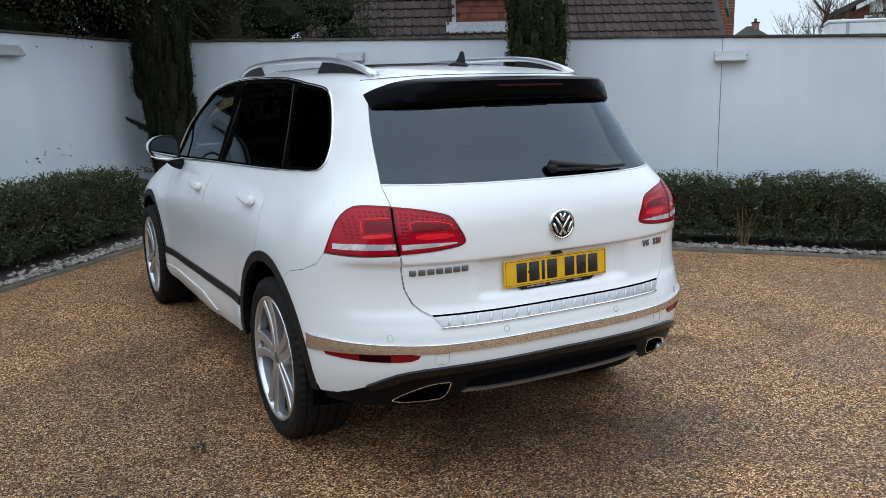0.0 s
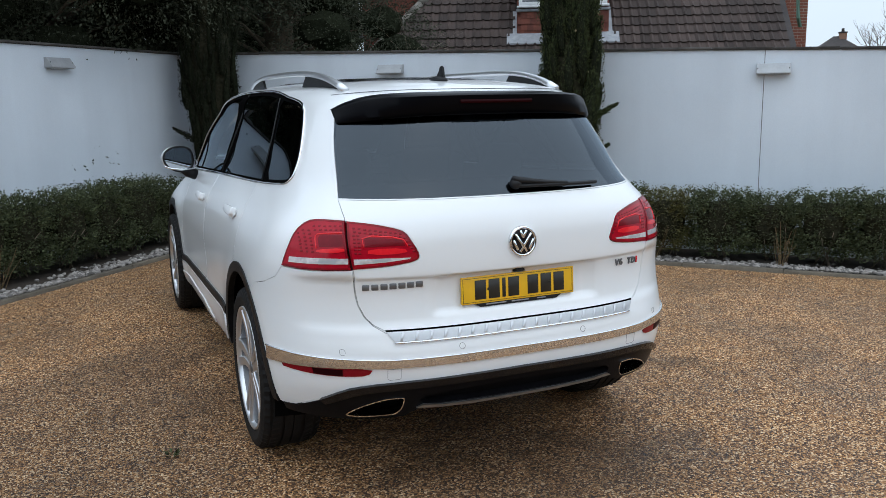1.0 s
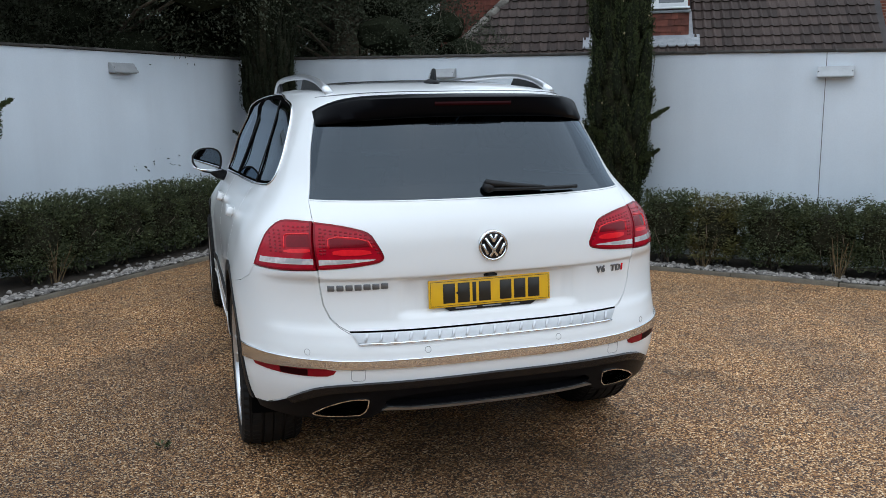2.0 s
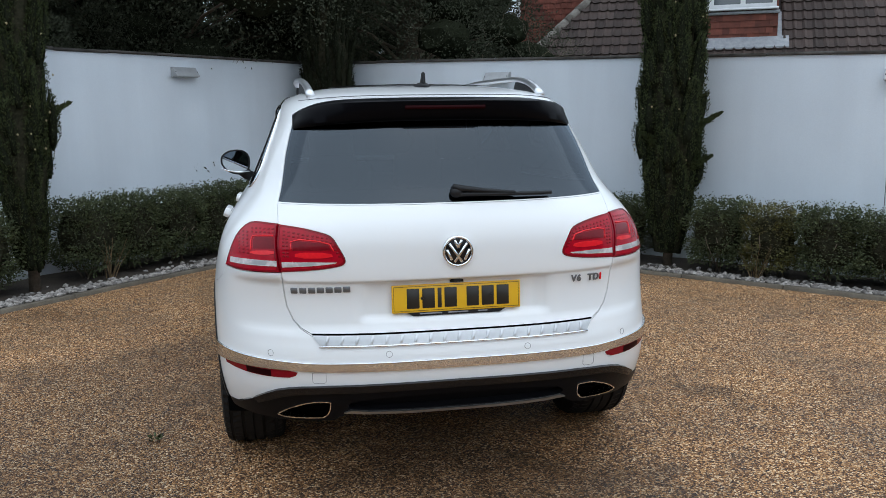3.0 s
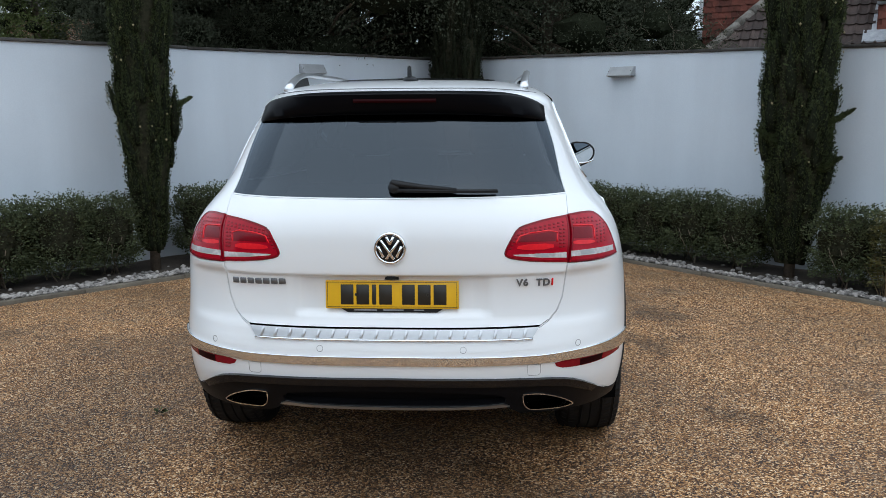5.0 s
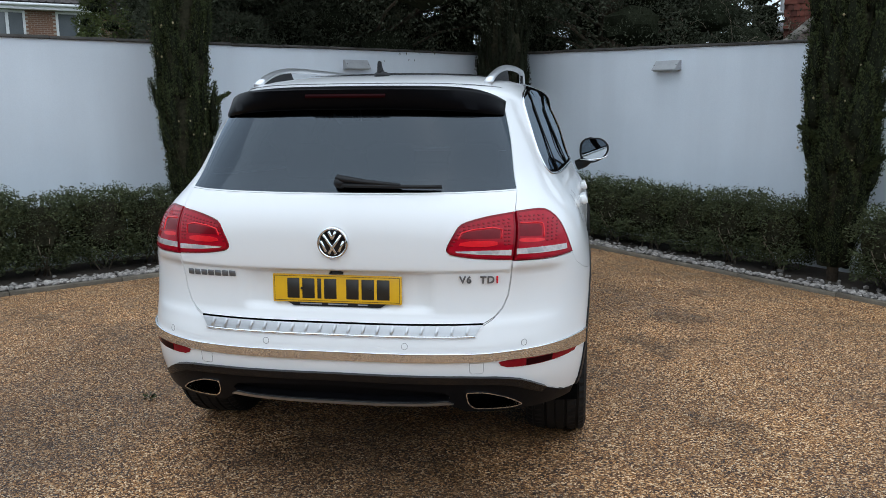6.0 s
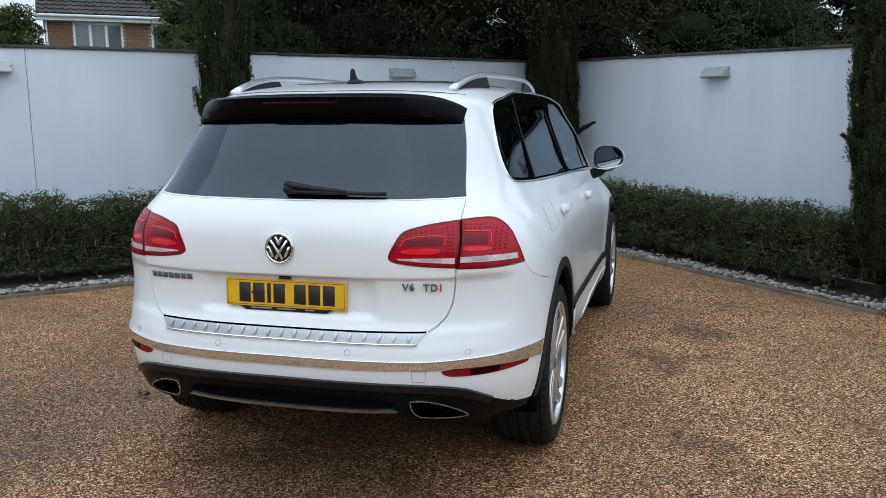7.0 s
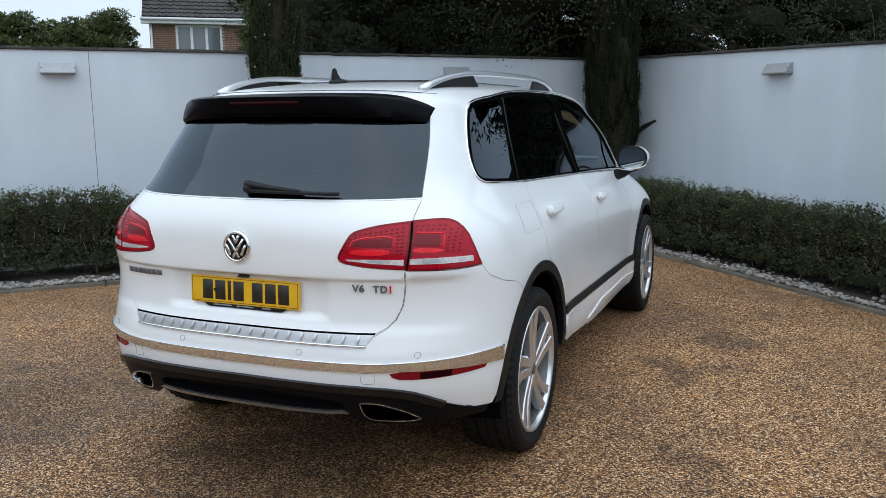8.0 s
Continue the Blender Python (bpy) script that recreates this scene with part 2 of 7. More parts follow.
M = dict(
    gravel=gravel_material(),
    soil=material("soil", (0.06, 0.045, 0.032), 0.95, second=(0.03, 0.022, 0.016), scale=6, bump=0.6),
    grass=material("grass_ground", (0.07, 0.09, 0.03), 0.95, second=(0.04, 0.05, 0.02), scale=1.5, bump=0.5),
    render=render_wall_material(),
    coping=material("weathered_coping", (0.085, 0.078, 0.07), 0.85, second=(0.03, 0.027, 0.025), scale=7, bump=0.5, rand=0.25),
    kerb=material("concrete_edging", (0.175, 0.148, 0.112), 0.85, second=(0.085, 0.070, 0.052), scale=5, bump=0.4, rand=0.15),
    pebble=material("pale_pebbles", (0.33, 0.305, 0.28), 0.85, second=(0.19, 0.17, 0.155), scale=30, island=0.6),
    lampgrey=material("grey_lamp_metal", (0.42, 0.43, 0.44), 0.5, 0.2, scale=12, bump=0.05),
    joint=material("joint_sealant", (0.15, 0.15, 0.155), 0.8),
    leaf=material("hedge_leaf", (0.090, 0.104, 0.048), 0.7, second=(0.044, 0.055, 0.026), scale=9, island=0.5, spec=0.22),
    leaf_y=material("yellowing_leaf", (0.13, 0.11, 0.025), 0.6, second=(0.04, 0.05, 0.015), scale=9, island=0.5),
    cypress=material("cypress_spray", (0.066, 0.080, 0.032), 0.85, second=(0.028, 0.038, 0.016), scale=14, fine=90, island=0.42, spec=0.12, bump=0.8),
    # darker cypress colours, with the corner tree's shade put into them
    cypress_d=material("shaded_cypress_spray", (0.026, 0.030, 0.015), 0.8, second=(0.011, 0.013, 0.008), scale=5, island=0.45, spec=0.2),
    conifer_g=material("green_conifer_leaf", (0.13, 0.155, 0.050), 0.8, second=(0.042, 0.056, 0.020), scale=2, island=0.4, spec=0.2),
    conifer=material("conifer_leaf", (0.064, 0.070, 0.046), 0.85, second=(0.036, 0.041, 0.027), scale=2, island=0.28, spec=0.08),
    laurel=material("laurel_leaf", (0.14, 0.16, 0.045), 0.6, second=(0.06, 0.08, 0.024), scale=2, island=0.5),
    # cores: dark masses that fill gaps between leaves, inner shade in their colour
    conifer_core=material("shaded_conifer_core", (0.024, 0.027, 0.017), 0.95, second=(0.010, 0.012, 0.007), scale=22, fine=110, bump=1.0, spec=0.0),
    core=material("shaded_leaf_core", (0.046, 0.044, 0.028), 0.95, second=(0.014, 0.014, 0.009), scale=28, fine=120, bump=1.0, spec=0.0),
    bark=material("bark", (0.13, 0.095, 0.065), 0.9, second=(0.05, 0.036, 0.026), scale=18, bump=0.8),
    twig=material("bare_twig", (0.27, 0.215, 0.16), 0.85, second=(0.10, 0.075, 0.055), scale=15),
    dead=material("dry_stems", (0.22, 0.15, 0.075), 0.9, second=(0.11, 0.075, 0.04), scale=20, island=0.4),
    cone=material("pale_cones", (0.42, 0.36, 0.20), 0.8, second=(0.25, 0.2, 0.1), scale=30),
    paint=material("white_car_paint", (0.85, 0.86, 0.86), 0.35, second=(0.835, 0.845, 0.85), scale=1.5, fine=400, coat=0.75, spread=1.0),
    black=material("gloss_black_plastic", (0.005, 0.005, 0.006), 0.12, scale=20, spec=0.4),
    spoiler=material("spoiler_black", (0.003, 0.003, 0.004), 0.30, scale=20, spec=0.05),
    valance=material("black_bumper_plastic", (0.006, 0.006, 0.007), 0.38, second=(0.004, 0.004, 0.005), scale=30, fine=500, bump=0.05, spec=0.10),
    satin=material("satin_black_plastic", (0.010, 0.010, 0.011), 0.5, second=(0.007, 0.007, 0.008), scale=30, fine=500, bump=0.1, spec=0.3),
    void=material("unlit_cavity_black", (0.004, 0.004, 0.004), 0.95, spec=0.0),
    chrome=material("chrome", (0.83, 0.84, 0.85), 0.07, 1.0, scale=9, second=(0.76, 0.77, 0.78)),
    sill=material("pale_brushed_steel", (0.62, 0.63, 0.64), 0.36, 0.8, second=(0.55, 0.56, 0.57), scale=14),
    satin_chrome=material("satin_chrome", (0.80, 0.79, 0.77), 0.24, 1.0, scale=9, second=(0.74, 0.73, 0.71)),
    brushed=material("brushed_steel", (0.50, 0.51, 0.52), 0.38, 1.0, second=(0.42, 0.43, 0.44), scale=14),
    alloy=material("silver_alloy", (0.72, 0.73, 0.75), 0.30, 0.85, second=(0.66, 0.67, 0.69), scale=10, coat=0.4),
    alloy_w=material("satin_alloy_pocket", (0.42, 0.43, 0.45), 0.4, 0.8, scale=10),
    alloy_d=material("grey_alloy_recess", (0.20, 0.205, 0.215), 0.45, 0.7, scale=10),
    rubber=material("tyre_rubber", (0.008, 0.008, 0.009), 0.7, spec=0.22, second=(0.014, 0.013, 0.012), scale=14, bump=0.2),
    disc=material("brake_disc_steel", (0.30, 0.29, 0.28), 0.4, 0.9, scale=30),
    red=material("red_lens", (0.42, 0.004, 0.018), 0.14, second=(0.35, 0.003, 0.014), scale=30, coat=0.15, spec=0.25),
    redd=material("dark_red_lens", (0.235, 0.002, 0.010), 0.2, second=(0.19, 0.002, 0.008), scale=30, coat=0.15, spec=0.25),
    redk=material("smoked_red_lens", (0.15, 0.003, 0.008), 0.2, second=(0.20, 0.003, 0.010), scale=24, coat=0.15, spec=0.25),
    brake=material("unlit_brake_lens", (0.020, 0.001, 0.002), 0.4, spec=0.06),
    redl=material("bright_red_guide", (0.86, 0.016, 0.026), 0.2, second=(0.74, 0.010, 0.02), scale=30, coat=0.3, spec=0.35),
    clear=material("clear_lens_strip", (0.86, 0.83, 0.83), 0.2, 0.2, second=(0.50, 0.44, 0.44), scale=40, coat=1.0),
    glass_d=glass_material("privacy_glass", (0.042, 0.050, 0.060), ior=1.70),
    glass_s=glass_material("side_privacy_glass", (0.018, 0.020, 0.022), ior=1.28),
    glass_l=glass_material("light_glass", (0.50, 0.57, 0.55), ior=1.3),
    mirror=material("mirror_glass", (0.45, 0.48, 0.50), 0.02, 1.0),
    cabin=material("cabin_trim", (0.030, 0.030, 0.032), 0.8, second=(0.02, 0.02, 0.021), scale=20, bump=0.1),
    yellow=material("plate_yellow", (0.84, 0.475, 0.014), 0.35, second=(0.80, 0.45, 0.013), scale=5, coat=0.4),
    ink=material("plate_ink", (0.02, 0.017, 0.012), 0.45),
    tile=material("brown_roof_tile", (0.076, 0.050, 0.041), 0.9, second=(0.030, 0.022, 0.020), scale=3, fine=40, bump=0.5, rand=0.35),
    tile_d=material("dark_roof_tile", (0.060, 0.050, 0.048), 0.85, second=(0.035, 0.030, 0.030), scale=4, bump=0.3, rand=0.25),
    ridge=material("lichened_ridge_tile", (0.24, 0.22, 0.19), 0.9, second=(0.10, 0.085, 0.075), scale=9, bump=0.5, rand=0.2),
    redtile=material("red_hanging_tile", (0.19, 0.055, 0.036), 0.85, second=(0.11, 0.036, 0.025), scale=6, bump=0.3, rand=0.3),
    brick=material("red_brick", (0.20, 0.064, 0.040), 0.9, second=(0.13, 0.045, 0.03), scale=12, bump=0.4, rand=0.35),
    brown_brick=material("brown_brick", (0.22, 0.115, 0.072), 0.9, second=(0.14, 0.075, 0.05), scale=12, bump=0.4, rand=0.4),
    boundary=material("unseen_wall_green", (0.060, 0.070, 0.042), 0.9, second=(0.030, 0.038, 0.022), scale=1.2, bump=0.4),
    mortar=material("mortar", (0.42, 0.38, 0.33), 0.95, scale=20, bump=0.3),
    upvc=material("white_window_frame", (0.78, 0.79, 0.80), 0.45, scale=5),
    lead=material("lead_flashing", (0.36, 0.37, 0.39), 0.55, 0.3, second=(0.24, 0.25, 0.27), scale=10, bump=0.3),
    green=material("green_paint", (0.12, 0.22, 0.17), 0.6, scale=8),
    panes=material("house_window_glass", (0.10, 0.115, 0.13), 0.05, second=(0.16, 0.17, 0.18), scale=0.8, coat=1.0),
    net=material("pale_blind", (0.40, 0.42, 0.41), 0.8, scale=3),
    white=material("white_boarding", (0.76, 0.77, 0.78), 0.6, scale=3),
)


# ---- building helpers ----
def mesh_from(name, verts, faces, mat, smooth=False):
    me = bpy.data.meshes.new(name)
    me.from_pydata([tuple(map(float, v)) for v in verts], [], [tuple(map(int, f)) for f in faces])
    me.materials.append(mat)
    if smooth:
        me.polygons.foreach_set("use_smooth", [True] * len(me.polygons))
    me.update()
    return me


def part(name, bm, mat, parent, label=""):
    """Links a bmesh or a mesh as ONE object under a thing or a part."""
    if isinstance(bm, bmesh.types.BMesh):
        me = bpy.data.meshes.new(name)
        bm.to_mesh(me)
        bm.free()
    else:
        me = bm
    if not me.materials and mat:
        me.materials.append(mat)
    ob = new(name, me)
    ob.parent = parent
    if label:
        ob["label"] = label
    return ob


def thing(name, label, category, at=(0, 0, 0), rz=0.0, group="", kind=""):
    ob = new(name)
    ob.empty_display_size = 0.1
    ob.matrix_basis = pose(*at, 0, 0, rz)
    return tagged(ob, label, category, group, kind)


def setting(name, me, label, category):
    return tagged(new(name, me), label, category, kind="structure")


def box_bm(x0, x1, y0, y1, z0, z1, bevel=0.0, seg=2):
    bm = bmesh.new()
    bmesh.ops.create_cube(bm, size=1.0, matrix=Matrix.Translation(((x0 + x1) / 2, (y0 + y1) / 2, (z0 + z1) / 2)) @ Matrix.Diagonal((x1 - x0, y1 - y0, z1 - z0, 1)))
    if bevel:
        bmesh.ops.bevel(bm, geom=bm.edges[:], offset=bevel, segments=seg, affect="EDGES", profile=0.6)
        for f in bm.faces:
            f.smooth = True
    return bm


def tube(path, radius, sides=8, caps=True, flat=1.0, up=(0, 0, 1)):
    """Verts and faces of a tube along a path; radius one number or one a point; flat squashes it along its own up."""
    path = [Vector(p) for p in path]
    verts, faces = [], []
    for i, p in enumerate(path):
        d = (path[min(i + 1, len(path) - 1)] - path[max(i - 1, 0)]).normalized()
        u = Vector(up)
        if abs(d.dot(u)) > 0.97:
            u = Vector((1, 0, 0))
        s = d.cross(u).normalized()
        w = s.cross(d).normalized()
        r = radius[i] if hasattr(radius, "__len__") else radius
        for k in range(sides):
            a = 2 * math.pi * k / sides
            verts.append(p + s * (r * math.cos(a)) + w * (r * flat * math.sin(a)))
    for i in range(len(path) - 1):
        for k in range(sides):
            a, b = i * sides + k, i * sides + (k + 1) % sides
            faces.append((a, b, b + sides, a + sides))
    if caps:
        faces.append(tuple(range(sides))[::-1])
        faces.append(tuple(range(len(verts) - sides, len(verts))))
    return verts, faces


def joined(pieces):
    verts, faces = [], []
    for v, f in pieces:
        o = len(verts)
        verts.extend(v)
        faces.extend([tuple(i + o for i in q) for q in f])
    return verts, faces


def prism(outline, depth, axis="y", at=0.0):
    """A plate with the outline's shape: pairs across the axis, depth along it."""
    n = len(outline)
    put = {"y": lambda a, b, d: (a, d, b), "x": lambda a, b, d: (d, a, b), "z": lambda a, b, d: (a, b, d)}[axis]
    verts = [put(a, b, at) for a, b in outline] + [put(a, b, at + depth) for a, b in outline]
    faces = [tuple(range(n)), tuple(range(2 * n - 1, n - 1, -1))] + [(i, i + n, (i + 1) % n + n, (i + 1) % n) for i in range(n)]
    bm = bmesh.new()
    vs = [bm.verts.new(v) for v in verts]
    for f in faces:
        bm.faces.new([vs[i] for i in f])
    bmesh.ops.recalc_face_normals(bm, faces=bm.faces)
    return bm


def leaves(points, along, length, width, rng, fold=0.25):
    """One small folded leaf at each point, pointing along its direction."""
    n = len(points)
    along = along / np.linalg.norm(along, axis=1, keepdims=True)
    side = np.cross(along, rng.normal(size=(n, 3)))
    side /= np.linalg.norm(side, axis=1, keepdims=True) + 1e-9
    up = np.cross(side, along)
    ln = (length * rng.uniform(0.6, 1.35, n))[:, None]
    wd = (width * rng.uniform(0.7, 1.3, n))[:, None]
    a = points
    tip = points + along * ln
    mid = points + along * ln * 0.5
    l = mid + side * wd * 0.5 + up * wd * fold
    r = mid - side * wd * 0.5 + up * wd * fold
    verts = np.stack([a, r, tip, l], 1).reshape(-1, 3)
    idx = np.arange(n) * 4
    faces = np.concatenate([np.stack([idx, idx + 1, idx + 2], 1), np.stack([idx, idx + 2, idx + 3], 1)])
    return verts, faces


def leaf_mesh(name, verts, faces, mat):
    me = bpy.data.meshes.new(name)
    me.vertices.add(len(verts))
    me.vertices.foreach_set("co", np.asarray(verts, np.float32).ravel())
    me.loops.add(len(faces) * 3)
    me.loops.foreach_set("vertex_index", np.asarray(faces, np.int32).ravel())
    me.polygons.add(len(faces))
    me.polygons.foreach_set("loop_start", np.arange(len(faces), dtype=np.int32) * 3)
    me.materials.append(mat)
    me.update(calc_edges=True)
    return me


R2 = math.sqrt(2)


def ab(a, b, z=0.0):
    """A place from its distances along the two garden walls: a runs towards the right-hand wall, b towards the left-hand one."""
    return ((a - b) / R2, (a + b) / R2, z)


def drop(x):
    """The drive falls gently away to one side."""
    return -0.02 * max(0.0, min(x, 25.0) - 3.2)


# ---- ground, drive, kerbs, garden walls ----
WALL_L, WALL_R = 6.314, 9.298          # b of the one wall's face, a of the other's
KERB_L, KERB_R = 5.215, 8.34            # outer faces of the edgings
A0, B0 = -14.0, -14.0                  # how far the walls run on


def sheet(name, a0, a1, b0, b1, step, height, mat, fall=True):
    na, nb = max(2, int((a1 - a0) / step) + 1), max(2, int((b1 - b0) / step) + 1)
    verts, faces = [], []
    for i in range(na):
        for j in range(nb):
            x, y, _ = ab(a0 + (a1 - a0) * i / (na - 1), b0 + (b1 - b0) * j / (nb - 1))
            verts.append((x, y, height(x, y) + (drop(x) if fall else 0)))
    for i in range(na - 1):
        for j in range(nb - 1):
            k = i * nb + j
            faces.append((k, k + nb, k + nb + 1, k + 1))
    me = mesh_from(name, verts, faces, mat, True)
    if me.polygons[0].normal.z < 0:
        me.flip_normals()
    return me


far = [-2500, -600, -150, -60] + [i * 6.0 for i in range(-8, 9)] + [60, 150, 600, 2500]
gv = [(x, y, -0.10 + drop(x)) for x in far for y in far]
gn = len(far)
gf = [(i * gn + j, (i + 1) * gn + j, (i + 1) * gn + j + 1, i * gn + j + 1) for i in range(gn - 1) for j in range(gn - 1)]
setting("ground", mesh_from("ground", gv, gf, M["grass"], True), "rough dark grass and soil round the drive", "ground")
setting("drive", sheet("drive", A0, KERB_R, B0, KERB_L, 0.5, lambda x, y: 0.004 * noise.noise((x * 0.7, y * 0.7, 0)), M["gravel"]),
        "golden brown resin-bound gravel drive with damp dark patches and painted car shade", "drive")
def lump(x, y):
    return 0.022 + 0.02 * noise.noise((x * 3, y * 3, 5))
setting("bed_left", sheet("bed_left", A0, WALL_R, KERB_L + 0.02, WALL_L, 0.12, lump, M["soil"]), "dark soil of the planted border along the wall", "flower bed")
setting("bed_right", sheet("bed_right", KERB_R + 0.02, WALL_R, B0, KERB_L + 0.02, 0.12, lump, M["soil"]), "dark soil of the planted border along the wall", "flower bed")


def top_l(a):
    return 2.185


def top_r(b):
    return 2.185 - 0.036 * ((WALL_R - b) / R2 - 2.5)


def wall_mesh(name, along0, along1, place, top, thick=0.24, cuts=60):
    """An upright wall: place(s, d) gives x, y at s along and d behind its face."""
    verts, faces = [], []
    for i in range(cuts + 1):
        s = along0 + (along1 - along0) * i / cuts
        for d in (0.0, thick):
            x, y, _ = place(s, d)
            verts += [(x, y, -0.8), (x, y, top(s))]
    for i in range(cuts):
        k = i * 4
        faces += [(k, k + 4, k + 5, k + 1), (k + 2, k + 3, k + 7, k + 6), (k + 1, k + 5, k + 7, k + 3)]
    faces += [(0, 1, 3, 2), (cuts * 4, cuts * 4 + 2, cuts * 4 + 3, cuts * 4 + 1)]
    bm = bmesh.new()
    vs = [bm.verts.new(v) for v in verts]
    for f in faces:
        bm.faces.new([vs[i] for i in f])
    bmesh.ops.recalc_face_normals(bm, faces=bm.faces)
    me = bpy.data.meshes.new(name)
    bm.to_mesh(me)
    bm.free()
    me.materials.append(M["render"])
    return me


def at_l(s, d):
    return ab(s, WALL_L + d)


def at_r(s, d):
    return ab(WALL_R + d, s)


wall_left = setting("wall_left", wall_mesh("wall_left", A0, WALL_R, at_l, top_l), "white rendered garden wall with faint run marks", "wall")
wall_right = setting("wall_right", wall_mesh("wall_right", B0, WALL_L + 0.24, at_r, top_r), "white rendered garden wall stepping down a slope", "wall")
def dull(me):
    me.materials[0] = M["boundary"]
    return me


# the way in, behind the camera, is closed by unseen plain walls, added to darken the car's reflections
setting("wall_back", dull(wall_mesh("wall_back", B0, WALL_L, lambda s, d: ab(A0 - d, s), lambda s: 4.6)), "unseen plain dark green wall added for reflections", "wall")
setting("wall_side", dull(wall_mesh("wall_side", A0, WALL_R, lambda s, d: ab(s, B0 - d), lambda s: 2.4)), "unseen plain dark green wall added for reflections", "wall")


def coping_stone(length, seed):
    rng = random.Random(seed)
    bm = box_bm(0.004, length - 0.004, -0.022, 0.262, -0.004, 0.026, 0.006, 1)
    for v in bm.verts:
        v.co.z += rng.uniform(-0.004, 0.004)
        v.co.y += rng.uniform(-0.006, 0.006)
    me = bpy.data.meshes.new("coping_stone")
    bm.to_mesh(me)
    bm.free()
    me.materials.append(M["coping"])
    return me


stones = [coping_stone(0.6, k) for k in range(4)]


def lay_coping(wall, s0, s1, place, top, reverse):
    s, k = s0, 0
    rng = random.Random(7)
    while s < s1:
        x, y, _ = place(s, 0)
        x2, y2, _ = place(s + 0.6, 0)
        ob = new("coping_stone", stones[rng.randrange(4)])
        ob.parent = wall
        ax = Vector((x2 - x, y2 - y, top(s + 0.6) - top(s))).normalized()
        n = Vector((*place(s, 1)[:2], 0)) - Vector((x, y, 0))
        up = ax.cross(n).normalized()
        if up.z < 0:
            up = -up
        m = Matrix((ax, n.normalized(), up)).transposed().to_4x4()
        m.translation = (x, y, top(s) + 0.004 + rng.uniform(-0.003, 0.004))
        ob.matrix_basis = m
        s += 0.6


lay_coping(wall_left, -9.0, WALL_R - 0.5, at_l, top_l, False)
lay_coping(wall_right, -9.0, WALL_L - 0.5, at_r, top_r, True)


def wall_strip(wall, place, s, z0, z1, width, mat, name, label):
    """A sealed movement joint, 2 mm proud of the face."""
    x, y, _ = place(s, -0.002)
    x2, y2, _ = place(s + width, -0.002)
    b, b2 = place(s, 0.01), place(s + width, 0.01)
    bm = bmesh.new()
    vs = [bm.verts.new(p) for p in ((x, y, z0), (x2, y2, z0), (x2, y2, z1), (x, y, z1), (b[0], b[1], z0), (b2[0], b2[1], z0), (b2[0], b2[1], z1), (b[0], b[1], z1))]
    for f in ((0, 1, 2, 3), (4, 5, 1, 0), (3, 2, 6, 7), (0, 3, 7, 4), (1, 5, 6, 2)):
        bm.faces.new([vs[i] for i in f])
    bmesh.ops.recalc_face_normals(bm, faces=bm.faces)
    return part(name, bm, mat, wall, label)


wall_strip(wall_left, at_l, 2.905, 0.0, 2.18, 0.005, M["joint"], "movement_joint", "thin dark sealed joint")
wall_strip(wall_right, at_r, -0.518, -0.1, 2.03, 0.006, M["joint"], "movement_joint", "thin dark sealed joint")


def edging(length, seed):
    rng = random.Random(seed)
    bm = box_bm(0.003, length - 0.003, 0.0, 0.055, -0.10, 0.033, 0.006, 1)
    for v in bm.verts:
        v.co.z += rng.uniform(-0.003, 0.003) if v.co.z > 0 else 0
        v.co.y += rng.uniform(-0.002, 0.002)
    me = bpy.data.meshes.new("edging_board")
    bm.to_mesh(me)
    bm.free()
    me.materials.append(M["kerb"])
    return me


edgings = [edging(0.915, k) for k in range(4)]


def lay_kerb(name, s0, s1, place):
    kerb = thing(name, "weathered concrete edging boards between drive and border", "kerb", kind="structure")
    s, rng = s0, random.Random(3)
    while s < s1:
        L = min(0.915, s1 - s)
        p, q = Vector(place(s, 0)), Vector(place(s + 0.915, 0))
        p.z, q.z = drop(p.x), drop(q.x)
        n = (Vector(place(s, 1)) - Vector(place(s, 0))).normalized()
        ax = (q - p).normalized()
        flip = ax.cross(n).z < 0
        if flip:
            p, ax = q, -ax
        up = ax.cross(n).normalized()
        m = Matrix((ax, n, up)).transposed().to_4x4()
        m.translation = p + Vector((0, 0, rng.uniform(-0.004, 0.004)))
        ob = new("edging_board", edgings[rng.randrange(4)])
        ob.parent, ob.matrix_basis = kerb, m
        s += 0.915
    return kerb


lay_kerb("kerb_left", -9.0, KERB_R - 0.4, lambda s, d: ab(s, KERB_L + d))
lay_kerb("kerb_right", -9.0, KERB_L - 0.1, lambda s, d: ab(KERB_R + d, s))


